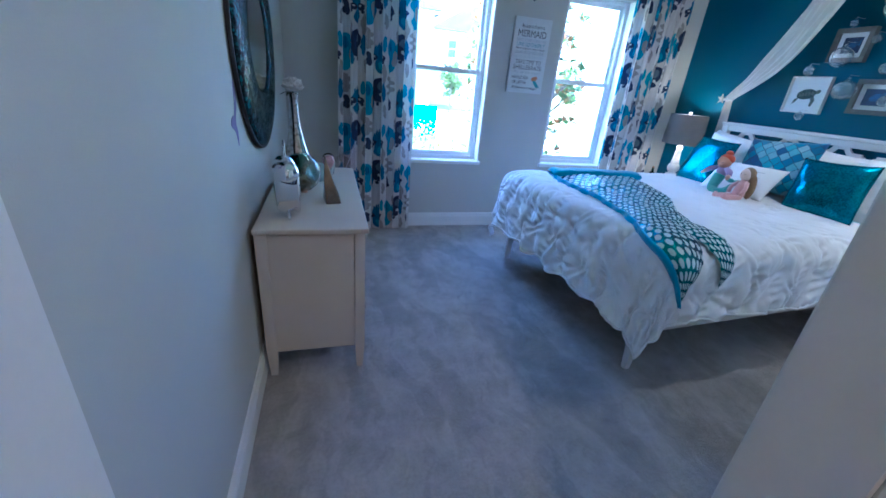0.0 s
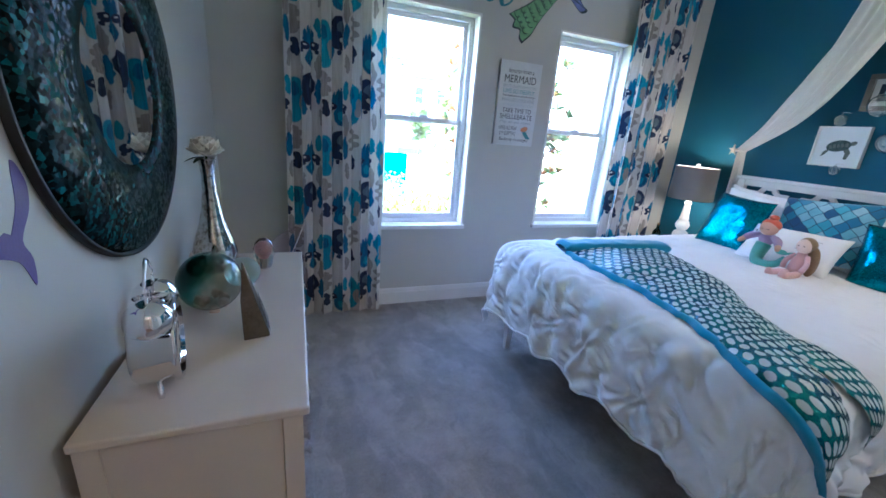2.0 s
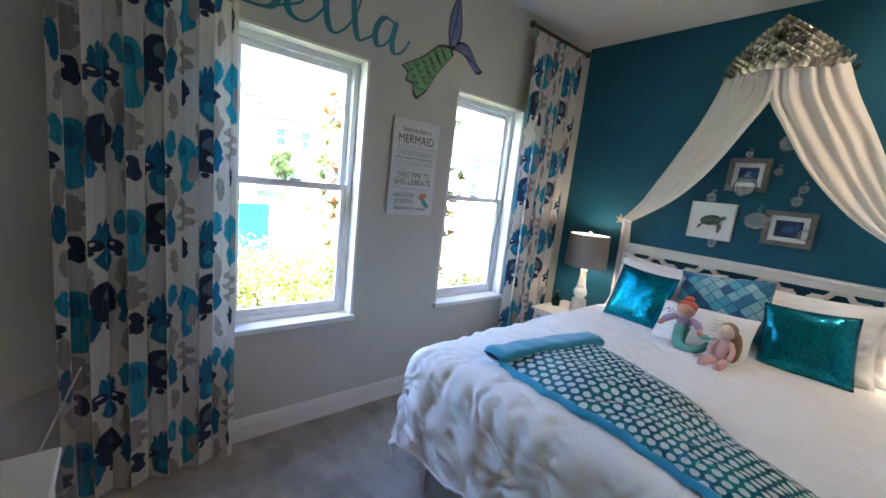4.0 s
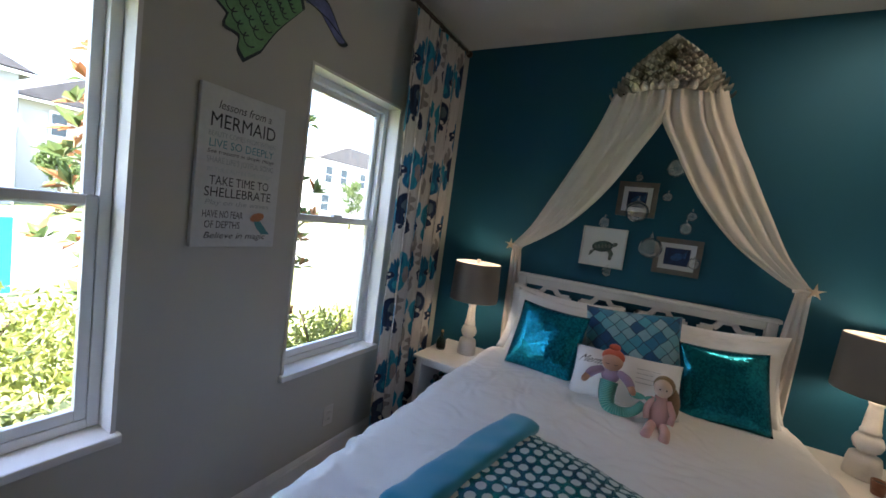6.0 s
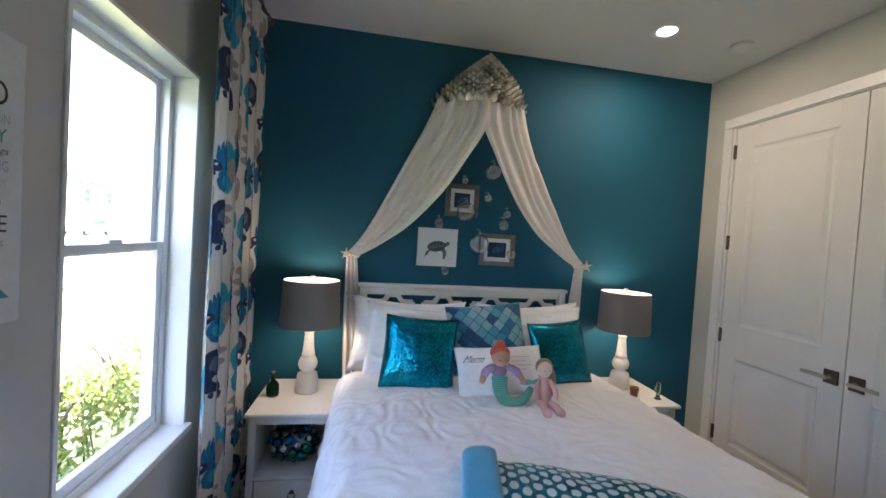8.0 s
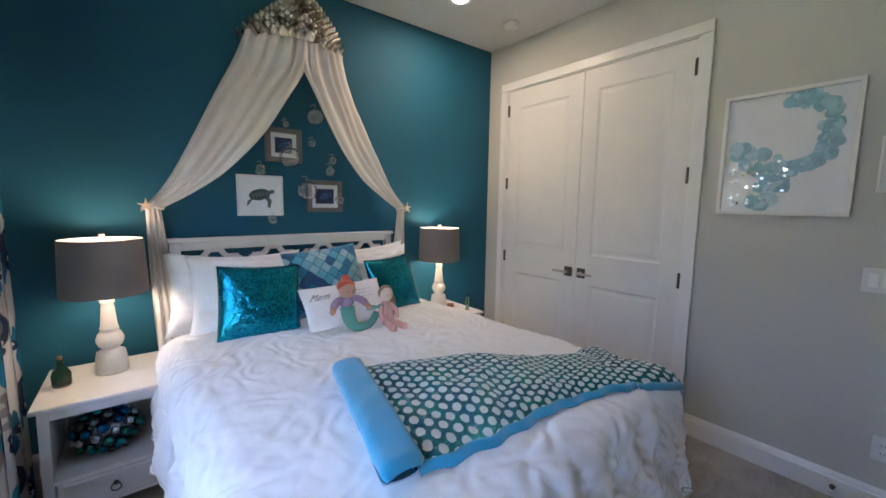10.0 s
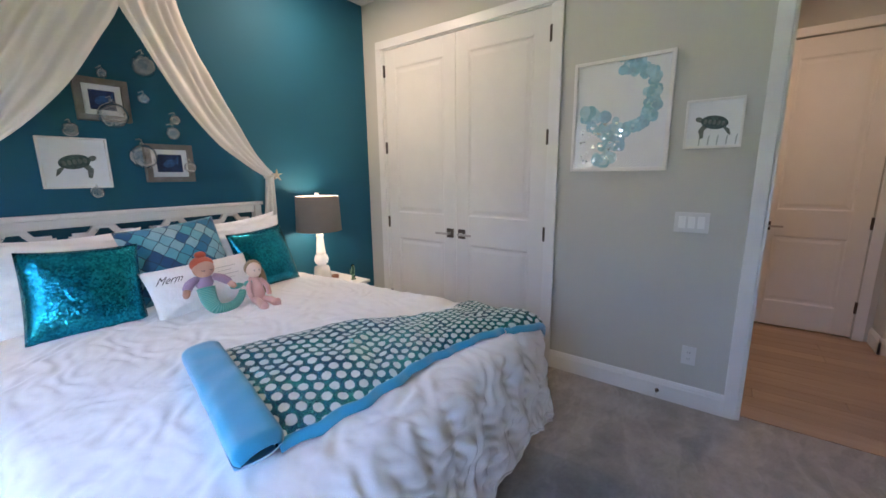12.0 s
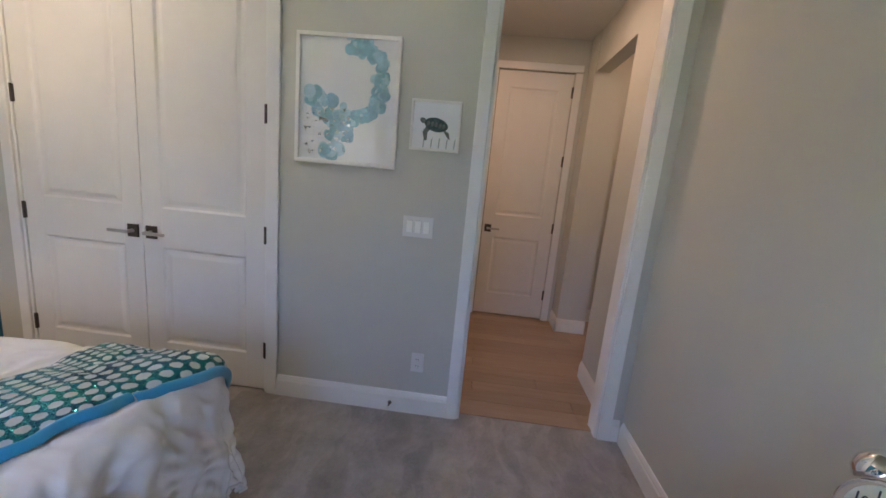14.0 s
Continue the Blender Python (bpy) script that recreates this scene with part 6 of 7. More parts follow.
# ---- dresser and mirror ----
DZ = 0.73
dresser = thing("dresser", (0.243, 1.842, 0.0), "cream painted dresser with drawers against the wall", "dresser")
hw, hd = 0.572, 0.216
part("top", rounded((-hd - 0.005, -hw - 0.012, DZ - 0.022), (hd + 0.015, hw + 0.012, DZ), 0.005), M["cream"], dresser)
part("body", box((-hd + 0.01, -hw + 0.036, 0.13), (hd - 0.022, hw - 0.036, DZ - 0.023)), M["cream"], dresser)
for s in (-1, 1):
    part("side_panel", box((-hd + 0.036, s * (hw - 0.012) - 0.006, 0.13), (hd - 0.046, s * (hw - 0.012) + 0.006, DZ - 0.023)), M["cream"], dresser)
    for fx in (-1, 1):
        bm = bmesh.new()
        cx, cy = fx * (hd - 0.022), s * (hw - 0.018)
        rings = [[bm.verts.new((cx + i * r, cy + j * r, z)) for i, j in ((-1, -1), (1, -1), (1, 1), (-1, 1))] for z, r in ((0, 0.014), (0.13, 0.0215), (DZ - 0.023, 0.0215))]
        bm.faces.new(rings[0][::-1])
        bm.faces.new(rings[-1])
        for a, b in zip(rings, rings[1:]):
            for i in range(4):
                bm.faces.new([a[i], a[(i + 1) % 4], b[(i + 1) % 4], b[i]])
        part("leg", bm, M["cream"], dresser)
for r in range(3):
    for s in (-1, 1):
        z0 = 0.15 + r * 0.19
        y0, y1 = (0.004, hw - 0.042) if s > 0 else (-hw + 0.042, -0.004)
        dr = part("drawer", rounded((hd - 0.021, y0, z0), (hd - 0.004, y1, z0 + 0.18), 0.003), M["cream"], dresser)
        for f in (0.25, 0.75):
            part("knob", lathe([(0, 0), (0.006, 0), (0.006, 0.012), (0.014, 0.017), (0.014, 0.024), (0, 0.028)], 16, Matrix.Translation((hd - 0.004, y0 + (y1 - y0) * f, z0 + 0.09)) @ Matrix.Rotation(math.pi / 2, 4, "Y")), M["nickel"], dr, "small nickel knob", smooth=True)

mirror = thing("wall_mirror", (0, 0, 0), "round wall mirror in a wide dark crackle mosaic frame", "mirror")
mirror.matrix_world = ON_WEST(1.81, 1.42, 0.012) @ Matrix.Rotation(radians(-1.3), 4, "Y")
part("frame", lathe([(0.213, 0.002), (0.218, 0.026), (0.26, 0.032), (0.35, 0.036), (0.43, 0.026), (0.451, 0.012), (0.454, 0.002)], 96), M["mosaic"], mirror, "dark teal crackle mosaic ring", smooth=True)
part("rim", lathe([(0.4545, 0.0), (0.4545, 0.016), (0.463, 0.016), (0.465, 0.0)], 96), M["dark"], mirror, "black rim", smooth=True)
part("mirror_glass", lathe([(0, 0.0002), (0.213, 0.0)], 72, Matrix.Translation((0, 0, 0.021)) @ Matrix.Rotation(radians(-0.3), 4, "Y")), M["mirror"], mirror)

# ---- on the dresser ----
ob = thing("flower_vase", (0.135, 2.21, DZ), "silver mercury-glass vase with one white flower", "vase")
part("vase", lathe([(0, 0), (0.045, 0), (0.068, 0.012), (0.082, 0.05), (0.083, 0.085), (0.07, 0.14), (0.05, 0.20), (0.034, 0.27), (0.026, 0.34), (0.024, 0.40), (0.03, 0.455), (0.034, 0.462), (0.028, 0.46), (0.02, 0.40), (0.02, 0.30), (0, 0.29)], 40), M["mercury"], ob, smooth=True)
petal_mat = fabric("cream_petal", (0.88, 0.86, 0.77), 0.8, 0.06, 300)
part("stem", tube([(0, 0, 0.35), (0, 0, 0.475)], 0.004, 8), leaf_material("stem_green", (0.03, 0.07, 0.02), (0.05, 0.1, 0.03)), ob)
rng = random.Random(8)
flower = part("flower", ball((0, 0, 0.487), (0.014, 0.014, 0.012)), plain("stamen_yellow", (0.6, 0.42, 0.1), 0.9, vary=0.3, scale=90), ob, "open white bloom")
for ring, (cnt, ln, up) in enumerate(((6, 0.056, 80), (8, 0.068, 62), (10, 0.074, 42), (8, 0.068, 16))):
    for k in range(cnt):
        a = k * 2 * math.pi / cnt + ring * 0.4

        def petal(u, v, ln=ln, up=up, k=k, ring=ring):
            s = 2 * u - 1
            w = ln * 0.68 * math.sin(math.pi * (0.15 + 0.75 * v) ** 0.8)
            t = radians(up) * (1 + 0.22 * v)
            return Vector((ln * v * math.cos(t), s * w, ln * v * math.sin(t) + 0.006 * s * s + 0.003 * math.sin(7 * s + k)))
        bm = sheet(petal, 6, 6)
        bmesh.ops.transform(bm, matrix=Matrix.Translation((0, 0, 0.472)) @ Matrix.Rotation(a, 4, "Z"), verts=bm.verts[:])
        part("petal", bm, petal_mat, flower, smooth=True)
for a in (3.6, 4.3):
    bm = sheet(lambda u, v: Vector((0.015 + 0.06 * v, (2 * u - 1) * 0.012 * math.sin(math.pi * (0.1 + 0.85 * v)), -0.02 * v * v)), 4, 8)
    bmesh.ops.transform(bm, matrix=Matrix.Translation((0, 0, 0.468)) @ Matrix.Rotation(a, 4, "Z"), verts=bm.verts[:])
    part("leaf", bm, leaf_material("dark_leaf", (0.01, 0.03, 0.012), (0.02, 0.05, 0.02)), ob)

ob = thing("glass_globe", (0.18, 1.84, DZ), "teal and clear glass globe holding small shells", "ornament")
teal_glass = Nodes("teal_swirl_glass")
sw = teal_glass.noise(7.0, 4.0)
x, y, zc = teal_glass.split(teal_glass.coords())
mix = teal_glass.math("ADD", teal_glass.math("ADD", teal_glass.math("MULTIPLY", x, -8.0), teal_glass.math("MULTIPLY", zc, 4.0)), teal_glass.math("ADD", teal_glass.math("MULTIPLY", sw, 1.3), -0.75), True)
teal_glass.set(Base_Color=teal_glass.ramp(mix, [(0.25, (0.80, 0.82, 0.76)), (0.5, (0.16, 0.48, 0.44)), (0.8, (0.015, 0.16, 0.16))]), Roughness=0.03, Transmission_Weight=1.0, IOR=1.45)
R = 0.098
prof = [(0.03, 0.003)] + [(R * math.sin(a), R - R * math.cos(a)) for a in [0.35 + k * (2.77 / 16) for k in range(17)]]
part("bowl", lathe([(0, 0.002)] + prof + [(q[0] * 0.965, R + (q[1] - R) * 0.965) for q in prof[::-1]] + [(0, 0.006)], 48), teal_glass.mat, ob, "glass with teal swirls", smooth=True)
shell_m = plain("shell", (0.50, 0.36, 0.26), 0.5, vary=0.4, scale=50)
for k in range(7):
    a = k * 0.9
    part("shell", lathe([(0, 0), (0.014, 0.004), (0.018, 0.012), (0.010, 0.026), (0.004, 0.036), (0, 0.04)], 12, Matrix.Translation((0.036 * math.cos(a), 0.036 * math.sin(a), 0.014 + 0.011 * (k % 3))) @ Matrix.Rotation(0.9 + 0.3 * k, 4, "X") @ Matrix.Rotation(a, 4, "Y")), shell_m, ob, smooth=True)

ob = thing("photo_holder", (0.315, 1.655, DZ), "folded pewter picture holder with a small photograph", "picture holder", turn=8)
pewter = plain("aged_pewter", (0.13, 0.11, 0.08), 0.32, 0.85, vary=0.3, scale=20)
bm = bmesh.new()
vs = [bm.verts.new(p) for p in ((-0.022, -0.06, 0), (0.05, -0.055, 0), (0.052, 0.065, 0), (-0.02, 0.06, 0), (-0.024, -0.015, 0.11), (-0.012, 0.03, 0.225), (0.02, -0.025, 0.10), (0.02, 0.055, 0.115))]
for f in ((0, 1, 6), (0, 6, 4), (4, 6, 5), (1, 2, 7), (1, 7, 6), (6, 7, 5), (2, 3, 7), (3, 0, 4), (3, 4, 5), (3, 5, 7), (3, 2, 1), (3, 1, 0)):
    bm.faces.new([vs[k] for k in f])
part("folded_body", bm, pewter, ob, bevel=0.003)
photo_print = Nodes("grey_photo_print")
photo_print.set(Base_Color=photo_print.ramp(photo_print.noise(26.0, 1.0), [(0.46, (0.40, 0.39, 0.37)), (0.52, (0.09, 0.07, 0.10))]), Roughness=0.15)
bm = bmesh.new()
n = Vector((0.9, 0.15, 0.35)).normalized() * 0.004
bm.faces.new([bm.verts.new(Vector(p) + n) for p in ((0.048, -0.048, 0.010), (0.049, 0.058, 0.010), (0.023, 0.051, 0.105), (0.023, -0.021, 0.092))])
bmesh.ops.solidify(bm, geom=bm.faces[:], thickness=0.002)
part("photograph", bm, photo_print.mat, ob, "small grey photograph")

ob = thing("alarm_clock", (0.145, 1.43, DZ), "chrome twin-bell alarm clock with cream dial", "clock", turn=-80)
CF = Matrix(((-1, 0, 0, 0), (0, 0, 1, 0), (0, 1, 0, 0), (0, 0, 0, 1)))
up = Matrix.Translation((0, 0, 0.118)) @ CF
part("case", lathe([(0, -0.045), (0.085, -0.045), (0.094, -0.036), (0.094, 0.03), (0.1, 0.034), (0.1, 0.044), (0.092, 0.046), (0.09, 0.034), (0, 0.034)], 56, up), M["chrome"], ob, "polished chrome drum", smooth=True)
dial = part("dial", lathe([(0, 0.0352), (0.0895, 0.035)], 48, up), plain("cream_dial", (0.66, 0.63, 0.52), 0.5, vary=0.05), ob)
for k in range(1, 13):
    a = math.pi / 2 - k * math.pi / 6
    bm = text_mesh(str(k), 0.026)
    xs, ys = [v.co.x for v in bm.verts], [v.co.y for v in bm.verts]
    bmesh.ops.transform(bm, matrix=up @ Matrix.Translation((0.071 * math.cos(a) - (max(xs) + min(xs)) / 2, 0.071 * math.sin(a) - (max(ys) + min(ys)) / 2, 0.0362)), verts=bm.verts[:])
    part("numeral", bm, M["ink"], dial)
for a, ln, w in ((math.pi / 2 - radians(48), 0.062, 0.0022), (math.pi / 2 - radians(215), 0.042, 0.003)):
    bm = box((-0.008, -w, 0.0364), (ln, w, 0.0374), Matrix.Rotation(a, 4, "Z"))
    bmesh.ops.transform(bm, matrix=up, verts=bm.verts[:])
    part("clock_hand", bm, M["ink"], dial)
for s in (-1, 1):
    m = Matrix.Translation((s * 0.062, 0, 0.20)) @ Matrix.Rotation(s * radians(38), 4, "Y")
    part("bell", lathe([(0.046, 0.0), (0.047, 0.004), (0.043, 0.022), (0.03, 0.038), (0.012, 0.046), (0, 0.047)], 32, m), M["chrome"], ob, "chrome bell", smooth=True)
    part("foot", lathe([(0, 0), (0.006, 0.0), (0.008, 0.006), (0.005, 0.05), (0, 0.05)], 12, Matrix.Translation((s * 0.06, 0, 0)) @ Matrix.Rotation(s * -0.3, 4, "Y")), M["chrome"], ob, smooth=True)
part("carrying_handle", tube(smooth_path([(-0.055, 0, 0.235), (-0.06, 0, 0.275), (0, 0, 0.318), (0.06, 0, 0.275), (0.055, 0, 0.235)], 6), 0.0035, 8), M["chrome"], ob, smooth=True)
part("hammer", tube([(0, 0, 0.21), (0, 0, 0.255)], 0.003, 8), M["chrome"], ob)

ob = thing("jellyfish_paperweight", (0.315, 2.225, DZ), "clear glass paperweight with a pink jellyfish", "paperweight")
part("glass", lathe([(0, 0), (0.026, 0), (0.033, 0.012), (0.041, 0.055), (0.041, 0.085), (0.032, 0.115), (0.016, 0.13), (0, 0.133)], 36), M["solid_glass"], ob, smooth=True)
part("jelly", lathe([(0, 0.04), (0.012, 0.045), (0.024, 0.07), (0.026, 0.088), (0.016, 0.106), (0, 0.112)], 24), plain("pink_glass", (0.62, 0.36, 0.36), 0.3, vary=0.3, scale=40), ob, smooth=True)
ob = thing("sea_glass_dish", (0.255, 2.03, DZ), "pale sea-green frosted glass shell", "ornament")
part("dish", ball((0, 0, 0.055), (0.062, 0.07, 0.055)), clear_glass("frosted_sea_glass", (0.62, 0.78, 0.72), 0.35), ob, smooth=True)
ob = thing("seashell", (0.06, 2.16, DZ), "white spiral seashell by the wall", "seashell")
part("shell", lathe([(0, 0), (0.022, 0.004), (0.03, 0.02), (0.02, 0.04), (0.024, 0.048), (0.013, 0.07), (0.006, 0.09), (0, 0.10)], 20), plain("white_shell", (0.7, 0.67, 0.62), 0.6, vary=0.15, scale=40, bump=0.3), ob, smooth=True)
# a folded tulle thing behind the dresser's far end
ob = thing("tulle_wand", (0.32, 2.60, 0.0), "clear plastic and violet tulle bundle leaning on the dresser", "toy")
tulle = Nodes("violet_tulle")
tulle.set(Base_Color=(0.30, 0.26, 0.42), Roughness=0.6, Alpha=0.3)
part("tulle", sheet(lambda u, v: Vector((-0.12 + 0.30 * u, 0.03 * math.sin(9 * u + 3 * v) + 0.05 * v, 0.45 + 0.40 * v * (0.45 + 0.55 * u))), 30, 16), tulle.mat, ob, "crumpled violet tulle", smooth=True)
part("stick", tube([(-0.16, 0.0, 0.0), (0.18, 0.05, 0.84)], 0.003, 8), M["plate"], ob, smooth=True)

# ---- outdoors ----
GZ = -0.25
lawn = structure(part("ground", box((-500, D + 0.17, GZ - 0.5), (500, 900, GZ)), ground_material("lawn", (0.14, 0.17, 0.05), (0.27, 0.28, 0.11), 1.2)), "sunlit front lawn reaching into the distance", "lawn")
structure(part("road", box((-200, 11.5, GZ), (200, 18.0, GZ + 0.02)), ground_material("pale_asphalt", (0.20, 0.20, 0.20), (0.27, 0.27, 0.26), 1.0)), "pale sunlit residential road", "road")
structure(part("pavement", box((-200, 9.6, GZ), (200, 11.0, GZ + 0.05)), ground_material("pale_concrete", (0.42, 0.41, 0.38), (0.52, 0.50, 0.47), 1.0)), "pale concrete footpath", "pavement")
structure(part("driveway", boxes(((-1.0, 18.0, GZ), (4.8, 23.9, GZ + 0.03)), ((30.0, 18.0, GZ), (35.0, 29.0, GZ + 0.03))), ground_material("driveway_concrete", (0.40, 0.39, 0.36), (0.50, 0.48, 0.45), 1.0)), "pale concrete driveways", "driveway")
structure(part("house_outer_wall", boxes(((-8, D + 0.16, GZ), (WIN[0][0] - 0.02, D + 0.19, 3.1)), ((WIN[1][1] + 0.02, D + 0.16, GZ), (9, D + 0.19, 3.1)), ((WIN[0][0] - 0.02, D + 0.16, GZ), (WIN[1][1] + 0.02, D + 0.19, SILL - 0.02)), ((WIN[0][0] - 0.02, D + 0.16, HEAD + 0.02), (WIN[1][1] + 0.02, D + 0.19, 3.1)), ((WIN[0][1] + 0.02, D + 0.16, SILL - 0.02), (WIN[1][0] - 0.02, D + 0.19, HEAD + 0.02))), plain("stucco", (0.5, 0.48, 0.44), 0.9, bump=0.4)), "stucco outside wall of the house", "wall")
# unseen slab added over the rooms to block sun and sky
structure(part("roof", box((-8, -4, 3.02), (9, D + 0.55, 3.14)), M["ceiling"]), "unseen slab over the house, added to keep the sun out", "roof")


def clump(bm, at, size, count, leaf, rng):
    """Many small two-sided leaves in an uneven mass."""
    for _ in range(count):
        d = Vector((rng.gauss(0, 1), rng.gauss(0, 1), rng.gauss(0, 1))).normalized() * rng.uniform(0.55, 1.0)
        p = Vector(at) + Vector((d.x * size[0], d.y * size[1], d.z * size[2]))
        q = Euler((rng.uniform(0, 6), rng.uniform(-0.9, 0.9), rng.uniform(0, 6))).to_matrix()
        w, l = leaf * rng.uniform(0.7, 1.2), leaf * rng.uniform(1.4, 2.4)
        bm.faces.new([bm.verts.new(p + q @ Vector(c)) for c in ((0, -l / 2, 0), (w / 2, 0, 0.15 * l), (0, l / 2, 0), (-w / 2, 0, 0.15 * l))])


hedge_leaf = leaf_material("hedge_leaf", (0.09, 0.13, 0.025), (0.28, 0.30, 0.06))
rng = random.Random(21)


def hedge(name, x0, x1, y0, y1, top, count, label):
    bm = bmesh.new()
    for _ in range(count):
        x, y = rng.uniform(x0, x1), rng.uniform(y0, y1)
        h = top * (0.86 + 0.2 * noise.noise(Vector((x * 1.6, y * 1.6, 0)))) - GZ
        clump(bm, (x, y, GZ + h * rng.uniform(0.5, 0.92)), (0.16, 0.16, 0.13), 16, 0.03, rng)
    ob = part(name, bm, hedge_leaf, None)
    tagged(ob, label, "hedge", "", "stuff")
    b2 = bmesh.new()
    for _ in range(int((x1 - x0) * 10)):
        x, y = rng.uniform(x0, x1), rng.uniform(y0, y1)
        tube([(x, y, GZ), (x + rng.uniform(-0.1, 0.1), y, GZ + 0.4), (x + rng.uniform(-0.2, 0.2), y + rng.uniform(-0.1, 0.1), GZ + 0.75)], 0.008, 5, b2)
    tagged(part("hedge_stems", b2, plain("hedge_bark", (0.10, 0.07, 0.045), 0.9, vary=0.3)), "thin brown stems inside the clipped hedge", "hedge", "", "stuff")


hedge("hedge", -2.6, 2.9, 4.15, 5.5, 0.86, 1100, "sunlit yellow-green hedge outside the window")
hedge("low_hedge", 3.3, 8.0, 3.95, 4.7, 0.52, 480, "low green shrubs below the window")


def magnolia(x, y):
    ob = thing("magnolia_tree", (x, y, GZ), "young magnolia with glossy green and rust leaves", "tree")
    bark = plain("magnolia_bark", (0.16, 0.13, 0.11), 0.9, vary=0.3, scale=30, bump=0.4)
    trunk = smooth_path([(0, 0, 0), (0.03, 0.02, 0.9), (-0.02, 0.0, 1.8), (0.02, 0.02, 3.0)], 5)
    part("trunk", tube(trunk, 0.05, 10, taper=[1 - 0.75 * i / len(trunk) for i in range(len(trunk))]), bark, ob, smooth=True)
    r2 = random.Random(4)
    leaves, rust = bmesh.new(), bmesh.new()
    limbs = bmesh.new()
    for k in range(210):
        while True:
            c = Vector((r2.uniform(-1, 1), r2.uniform(-1, 1), r2.uniform(-1, 1)))
            if 0.25 < c.length < 1:
                break
        c = Vector((c.x * (0.76 - 0.12 * c.z), c.y * 0.48, 1.75 + c.z * 1.25))
        if k % 5 == 0:
            z = max(0.4, c.z - 0.45)
            tube(smooth_path([(0, 0, z), (c.x * 0.5, c.y * 0.5, z + 0.16), tuple(c)], 3), 0.010, 5, limbs)
        lean = Vector((c.x, c.y, 0)).normalized() * 0.5 + Vector((0, 0, 1))
        base = lean.to_track_quat("Z", "Y")
        for i in range(r2.randrange(6, 11)):
            q = base.to_matrix() @ Euler((0, -r2.uniform(0.05, 1.1), i * 2.4)).to_matrix()
            l, w = r2.uniform(0.08, 0.14), r2.uniform(0.020, 0.033)
            bm = rust if r2.random() < 0.42 else leaves
            vs = [bm.verts.new(c + q @ Vector(p)) for p in ((0.005, 0, 0), (l * 0.5, w, 0.012), (l, 0, -0.008), (l * 0.5, -w, 0.012))]
            bm.faces.new(vs)
    part("limbs", limbs, bark, ob)
    part("crown", leaves, leaf_material("magnolia_leaf", (0.05, 0.09, 0.03), (0.16, 0.22, 0.08), 0.3), ob)
    part("rust_leaves", rust, leaf_material("rust_leaf", (0.20, 0.08, 0.03), (0.42, 0.22, 0.10), 0.6), ob, "rust-brown leaf undersides")
    return ob


magnolia(2.50, 4.20)


def street_tree(x, y, h, seed):
    ob = thing("street_tree", (x, y, GZ), "young round street tree on the lawn", "tree", "street trees")
    part("trunk", tube([(0, 0, 0), (0.03, 0, h * 0.4), (0, 0.05, h * 0.75)], 0.07, 8, taper=[1, 0.8, 0.4]), plain("tree_bark", (0.14, 0.11, 0.09), 0.9, vary=0.3), ob, smooth=True)
    r2 = random.Random(seed)
    bm = bmesh.new()
    for _ in range(46):
        a, z = r2.uniform(0, 6.28), r2.uniform(0.38, 1.0)
        r = h * 0.27 * math.sin(math.pi * min(0.95, (z - 0.25) * 1.15)) * r2.uniform(0.3, 1)
        clump(bm, (r * math.cos(a), r * math.sin(a), h * z), (h * 0.09, h * 0.09, h * 0.08), 40, 0.09, r2)
    part("crown", bm, leaf_material("street_leaf", (0.05, 0.09, 0.02), (0.13, 0.18, 0.05)), ob)


street_tree(22.1, 21.1, 3.4, 1)
street_tree(6.9, 22.0, 2.6, 2)
street_tree(14.0, 21.5, 3.0, 3)
street_tree(46.0, 26.0, 4.0, 4)

siding = [plain("siding_" + n, c, 0.8, vary=0.05) for n, c in (("grey", (0.36, 0.40, 0.44)), ("sand", (0.46, 0.44, 0.40)), ("white", (0.62, 0.62, 0.60)))]
shingle = plain("roof_shingle", (0.09, 0.085, 0.085), 0.95, vary=0.3, scale=3)
dark_glass = plain("dark_window", (0.05, 0.07, 0.09), 0.12, vary=0.1, bump=0)


def house(x, y, w, d, h, wall_mat, rows, garage, label):
    ob = thing("house", (x, y, GZ), label, "house", "houses across the road")
    part("wall", box((0, 0, 0), (w, d, h)), wall_mat, ob)
    part("roof", prism([(-0.5, h), (w + 0.5, h), (w * 0.72, h + 1.7), (w * 0.28, h + 1.7)], -(d + 0.5), 0.5, Matrix.Rotation(math.pi / 2, 4, "X")), shingle, ob)
    part("fascia", box((-0.5, -0.5, h - 0.12), (w + 0.5, -0.42, h + 0.06)), M["trim"], ob)
    for wx, wz, ww, wh in rows:
        win = part("window", boxes(((wx - 0.1, -0.06, wz - 0.1), (wx, 0.0, wz + wh + 0.1)), ((wx + ww, -0.06, wz - 0.1), (wx + ww + 0.1, 0.0, wz + wh + 0.1)), ((wx, -0.06, wz - 0.1), (wx + ww, 0, wz)), ((wx, -0.06, wz + wh), (wx + ww, 0, wz + wh + 0.1)), ((wx, -0.04, wz + wh / 2 - 0.03), (wx + ww, 0, wz + wh / 2 + 0.03))), M["trim"], ob)
        part("pane", box((wx, -0.02, wz), (wx + ww, -0.004, wz + wh)), dark_glass, win)
    if garage:
        gx, gw = garage
        g = part("garage_door", box((gx, -0.05, 0), (gx + gw, -0.002, 2.2)), M["trim"], ob, "white panelled garage door")
        for k in range(4):
            part("door_panel", rounded((gx + 0.1, -0.075, 0.08 + 0.54 * k), (gx + gw - 0.1, -0.05, 0.52 + 0.54 * k), 0.01), M["door"], g)
        part("canopy_roof", box((gx - 0.4, -0.9, 2.6), (gx + gw + 0.4, 0.0, 2.75)), shingle, ob)
    return ob


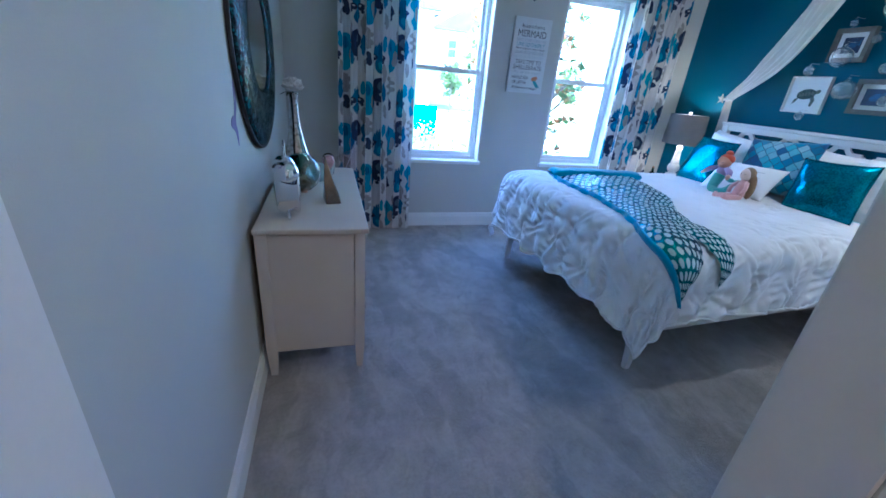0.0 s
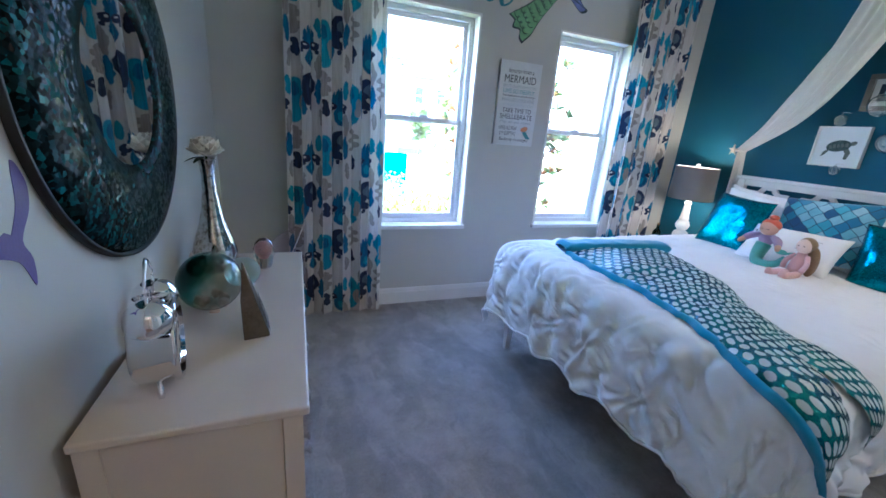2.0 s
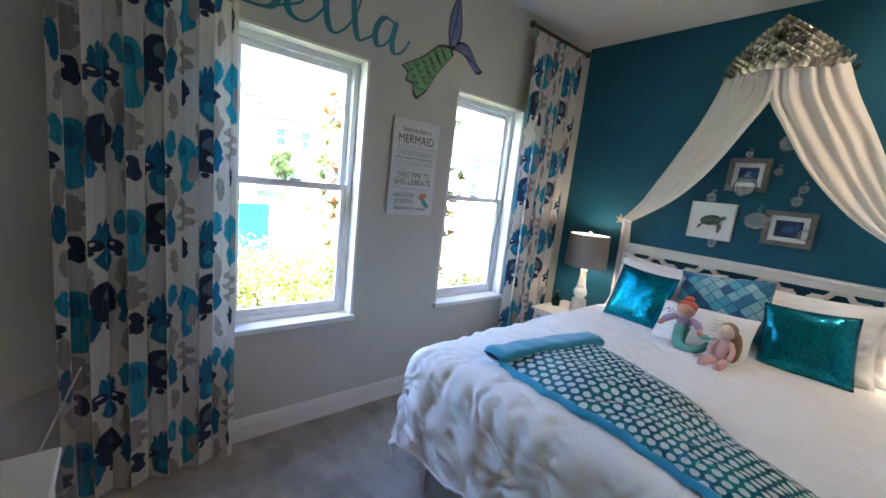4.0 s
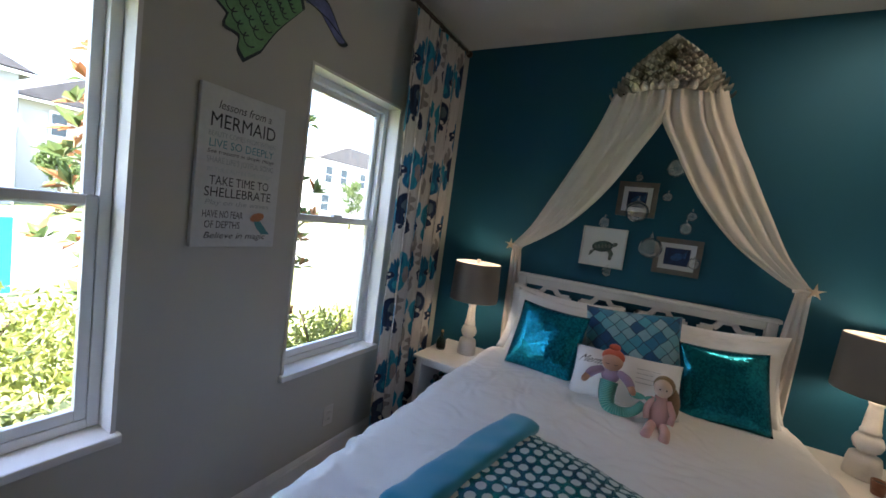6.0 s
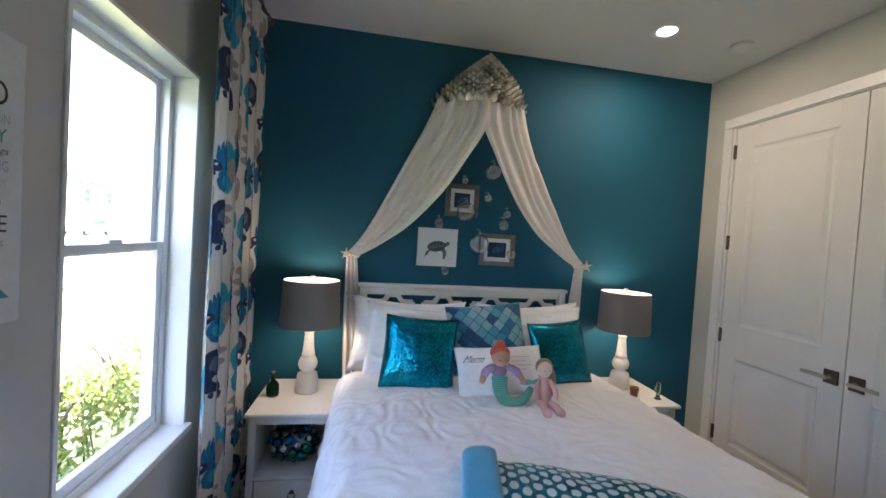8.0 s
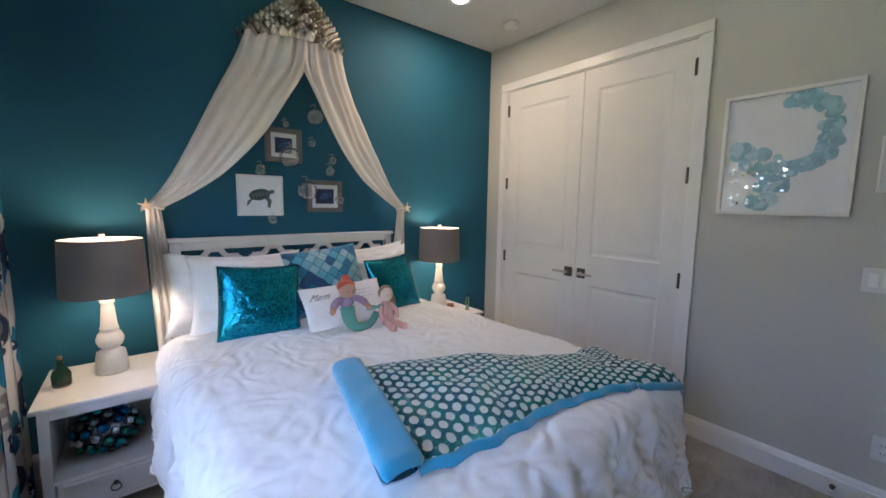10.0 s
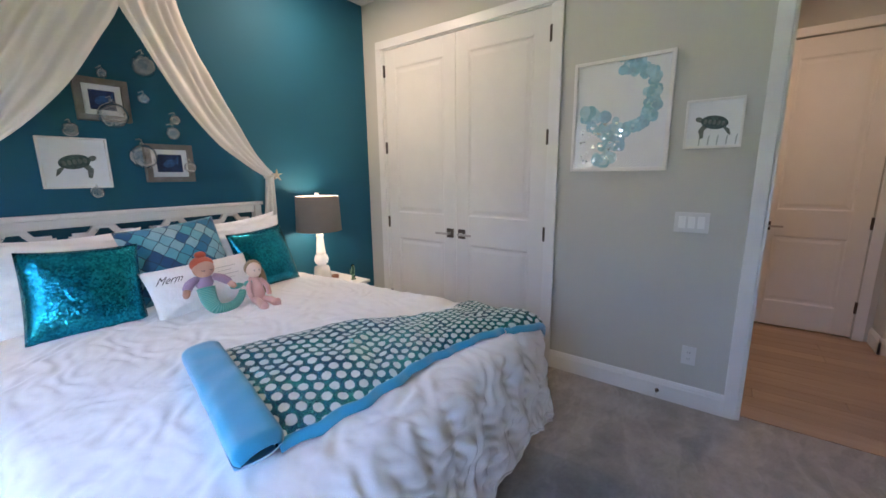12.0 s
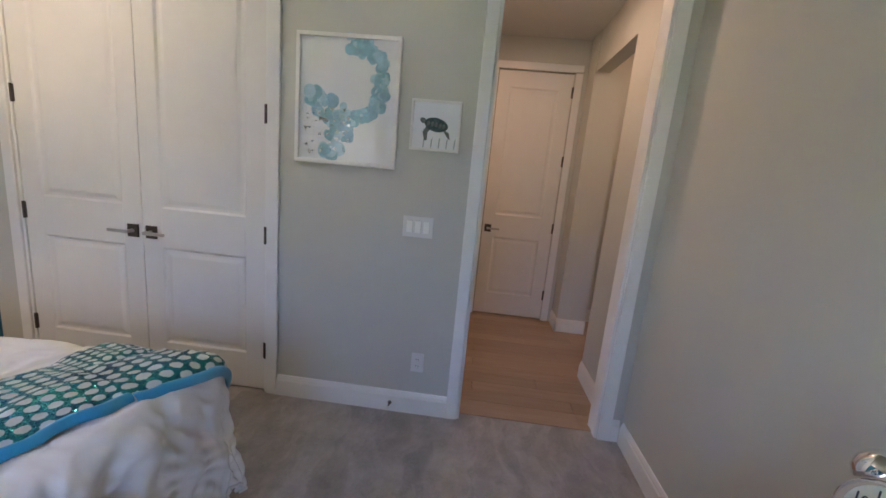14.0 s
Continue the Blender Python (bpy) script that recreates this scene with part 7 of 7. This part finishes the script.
house(-6.2, 24.0, 12.4, 10, 5.1, siding[0], ((1.0, 3.2, 0.9, 1.4), (4.2, 3.2, 0.9, 1.4), (7.0, 3.2, 0.9, 1.4), (8.6, 3.2, 0.9, 1.4), (10.2, 3.2, 0.9, 1.4), (1.2, 0.9, 1.2, 1.4)), (5.2, 5.2), "grey two-storey house with garage across the road")
house(7.6, 30.0, 9.0, 9, 4.9, siding[1], ((1.2, 3.3, 0.6, 1.1), (2.9, 3.3, 0.6, 1.1), (6.0, 3.3, 0.9, 1.3), (5.5, 0.8, 1.2, 1.4)), None, "sand-coloured two-storey house with pale stucco walls")
house(26.5, 30.0, 12.0, 10, 5.6, siding[2], ((1.2, 3.6, 0.9, 1.5), (3.2, 3.6, 0.9, 1.5), (6.0, 3.6, 0.9, 1.5), (9.2, 3.6, 0.9, 1.5), (1.0, 0.9, 1.0, 1.5)), (6.0, 4.8), "white two-storey house with porch across the road")
house(44.0, 34.0, 12.0, 10, 5.2, siding[1], ((1.5, 3.3, 0.9, 1.4), (5.0, 3.3, 0.9, 1.4), (8.5, 3.3, 0.9, 1.4)), (5.0, 4.8), "sand-coloured house further along the road")


def car(x, y, turn, paint, label):
    ob = thing("car", (x, y, GZ + 0.03), label, "car", "parked cars", turn)
    side = [(-2.2, 0.35), (-2.25, 0.75), (-1.9, 0.95), (-1.2, 1.02), (-0.7, 1.45), (0.9, 1.48), (1.6, 1.02), (2.15, 0.9), (2.25, 0.55), (2.2, 0.32)]
    part("body", prism(side, -0.9, 0.9, Matrix.Rotation(math.pi / 2, 4, "X")), paint, ob, bevel=0.06)
    for s in (-1, 1):
        part("side_window", prism([(-0.95, 1.05), (-0.6, 1.38), (0.82, 1.4), (1.3, 1.05)], -0.005, 0.005, Matrix.Translation((0, s * 0.905, 0)) @ Matrix.Rotation(math.pi / 2, 4, "X")), dark_glass, ob)
        for wx in (-1.4, 1.4):
            wheel = part("wheel", lathe([(0.2, -0.1), (0.31, -0.1), (0.33, -0.06), (0.33, 0.06), (0.31, 0.1), (0.2, 0.1)], 24, Matrix.Translation((wx, s * 0.82, 0.33)) @ Matrix.Rotation(math.pi / 2, 4, "X")), M["dark"], ob)
            part("rim", lathe([(0, -0.095), (0.2, -0.095), (0.2, 0.095), (0, 0.095)], 20, Matrix.Translation((wx, s * 0.82, 0.33)) @ Matrix.Rotation(math.pi / 2, 4, "X")), M["nickel"], wheel)
    return ob


car(2.6, 20.6, 90, plain("dark_blue_paint", (0.02, 0.03, 0.06), 0.25, 0.3), "dark blue parked car on a driveway")
car(42.0, 29.0, 0, plain("grey_paint", (0.12, 0.13, 0.14), 0.25, 0.3), "grey parked car along the road")

ob = thing("yard_sign", (2.32, 8.9, GZ), "turquoise panel sign standing by the footpath", "sign")
aqua = plain("turquoise_panel", (0.02, 0.42, 0.50), 0.5, vary=0.05)
part("panel", rounded((-0.42, -0.02, 0.16), (0.42, 0.02, 1.05), 0.01), aqua, ob)
part("lower_strip", rounded((-0.42, -0.024, 0.06), (0.42, 0.016, 0.145), 0.006), aqua, ob)
for s in (-1, 1):
    part("post", box((s * 0.38 - 0.02, 0.021, 0.0), (s * 0.38 + 0.02, 0.05, 1.0)), M["trim"], ob)

# ---- hall planks, last ----
plank_rng = random.Random(5)
plank_mesh = {}
for row in range(19):
    y1 = -0.091 - row * 0.124
    x, first = -1.7, True
    while x < 1.12:
        ln = 1.1 if not first else plank_rng.choice((0.35, 0.55, 0.8, 1.0))
        x1 = min(x + ln, 1.13)
        key = round(x1 - x, 3)
        if key not in plank_mesh:
            plank_mesh[key] = part("plank", rounded((0, -0.121, -0.012), (key - 0.003, 0, 0), 0.0015), M["plank"], hall_floor).data
            ob = [o for o in hall_floor.children if o.data == plank_mesh[key]][0]
        else:
            ob = new("plank", plank_mesh[key])
            ob.parent = hall_floor
        ob.location = (x, y1, 0)
        x, first = x1, False
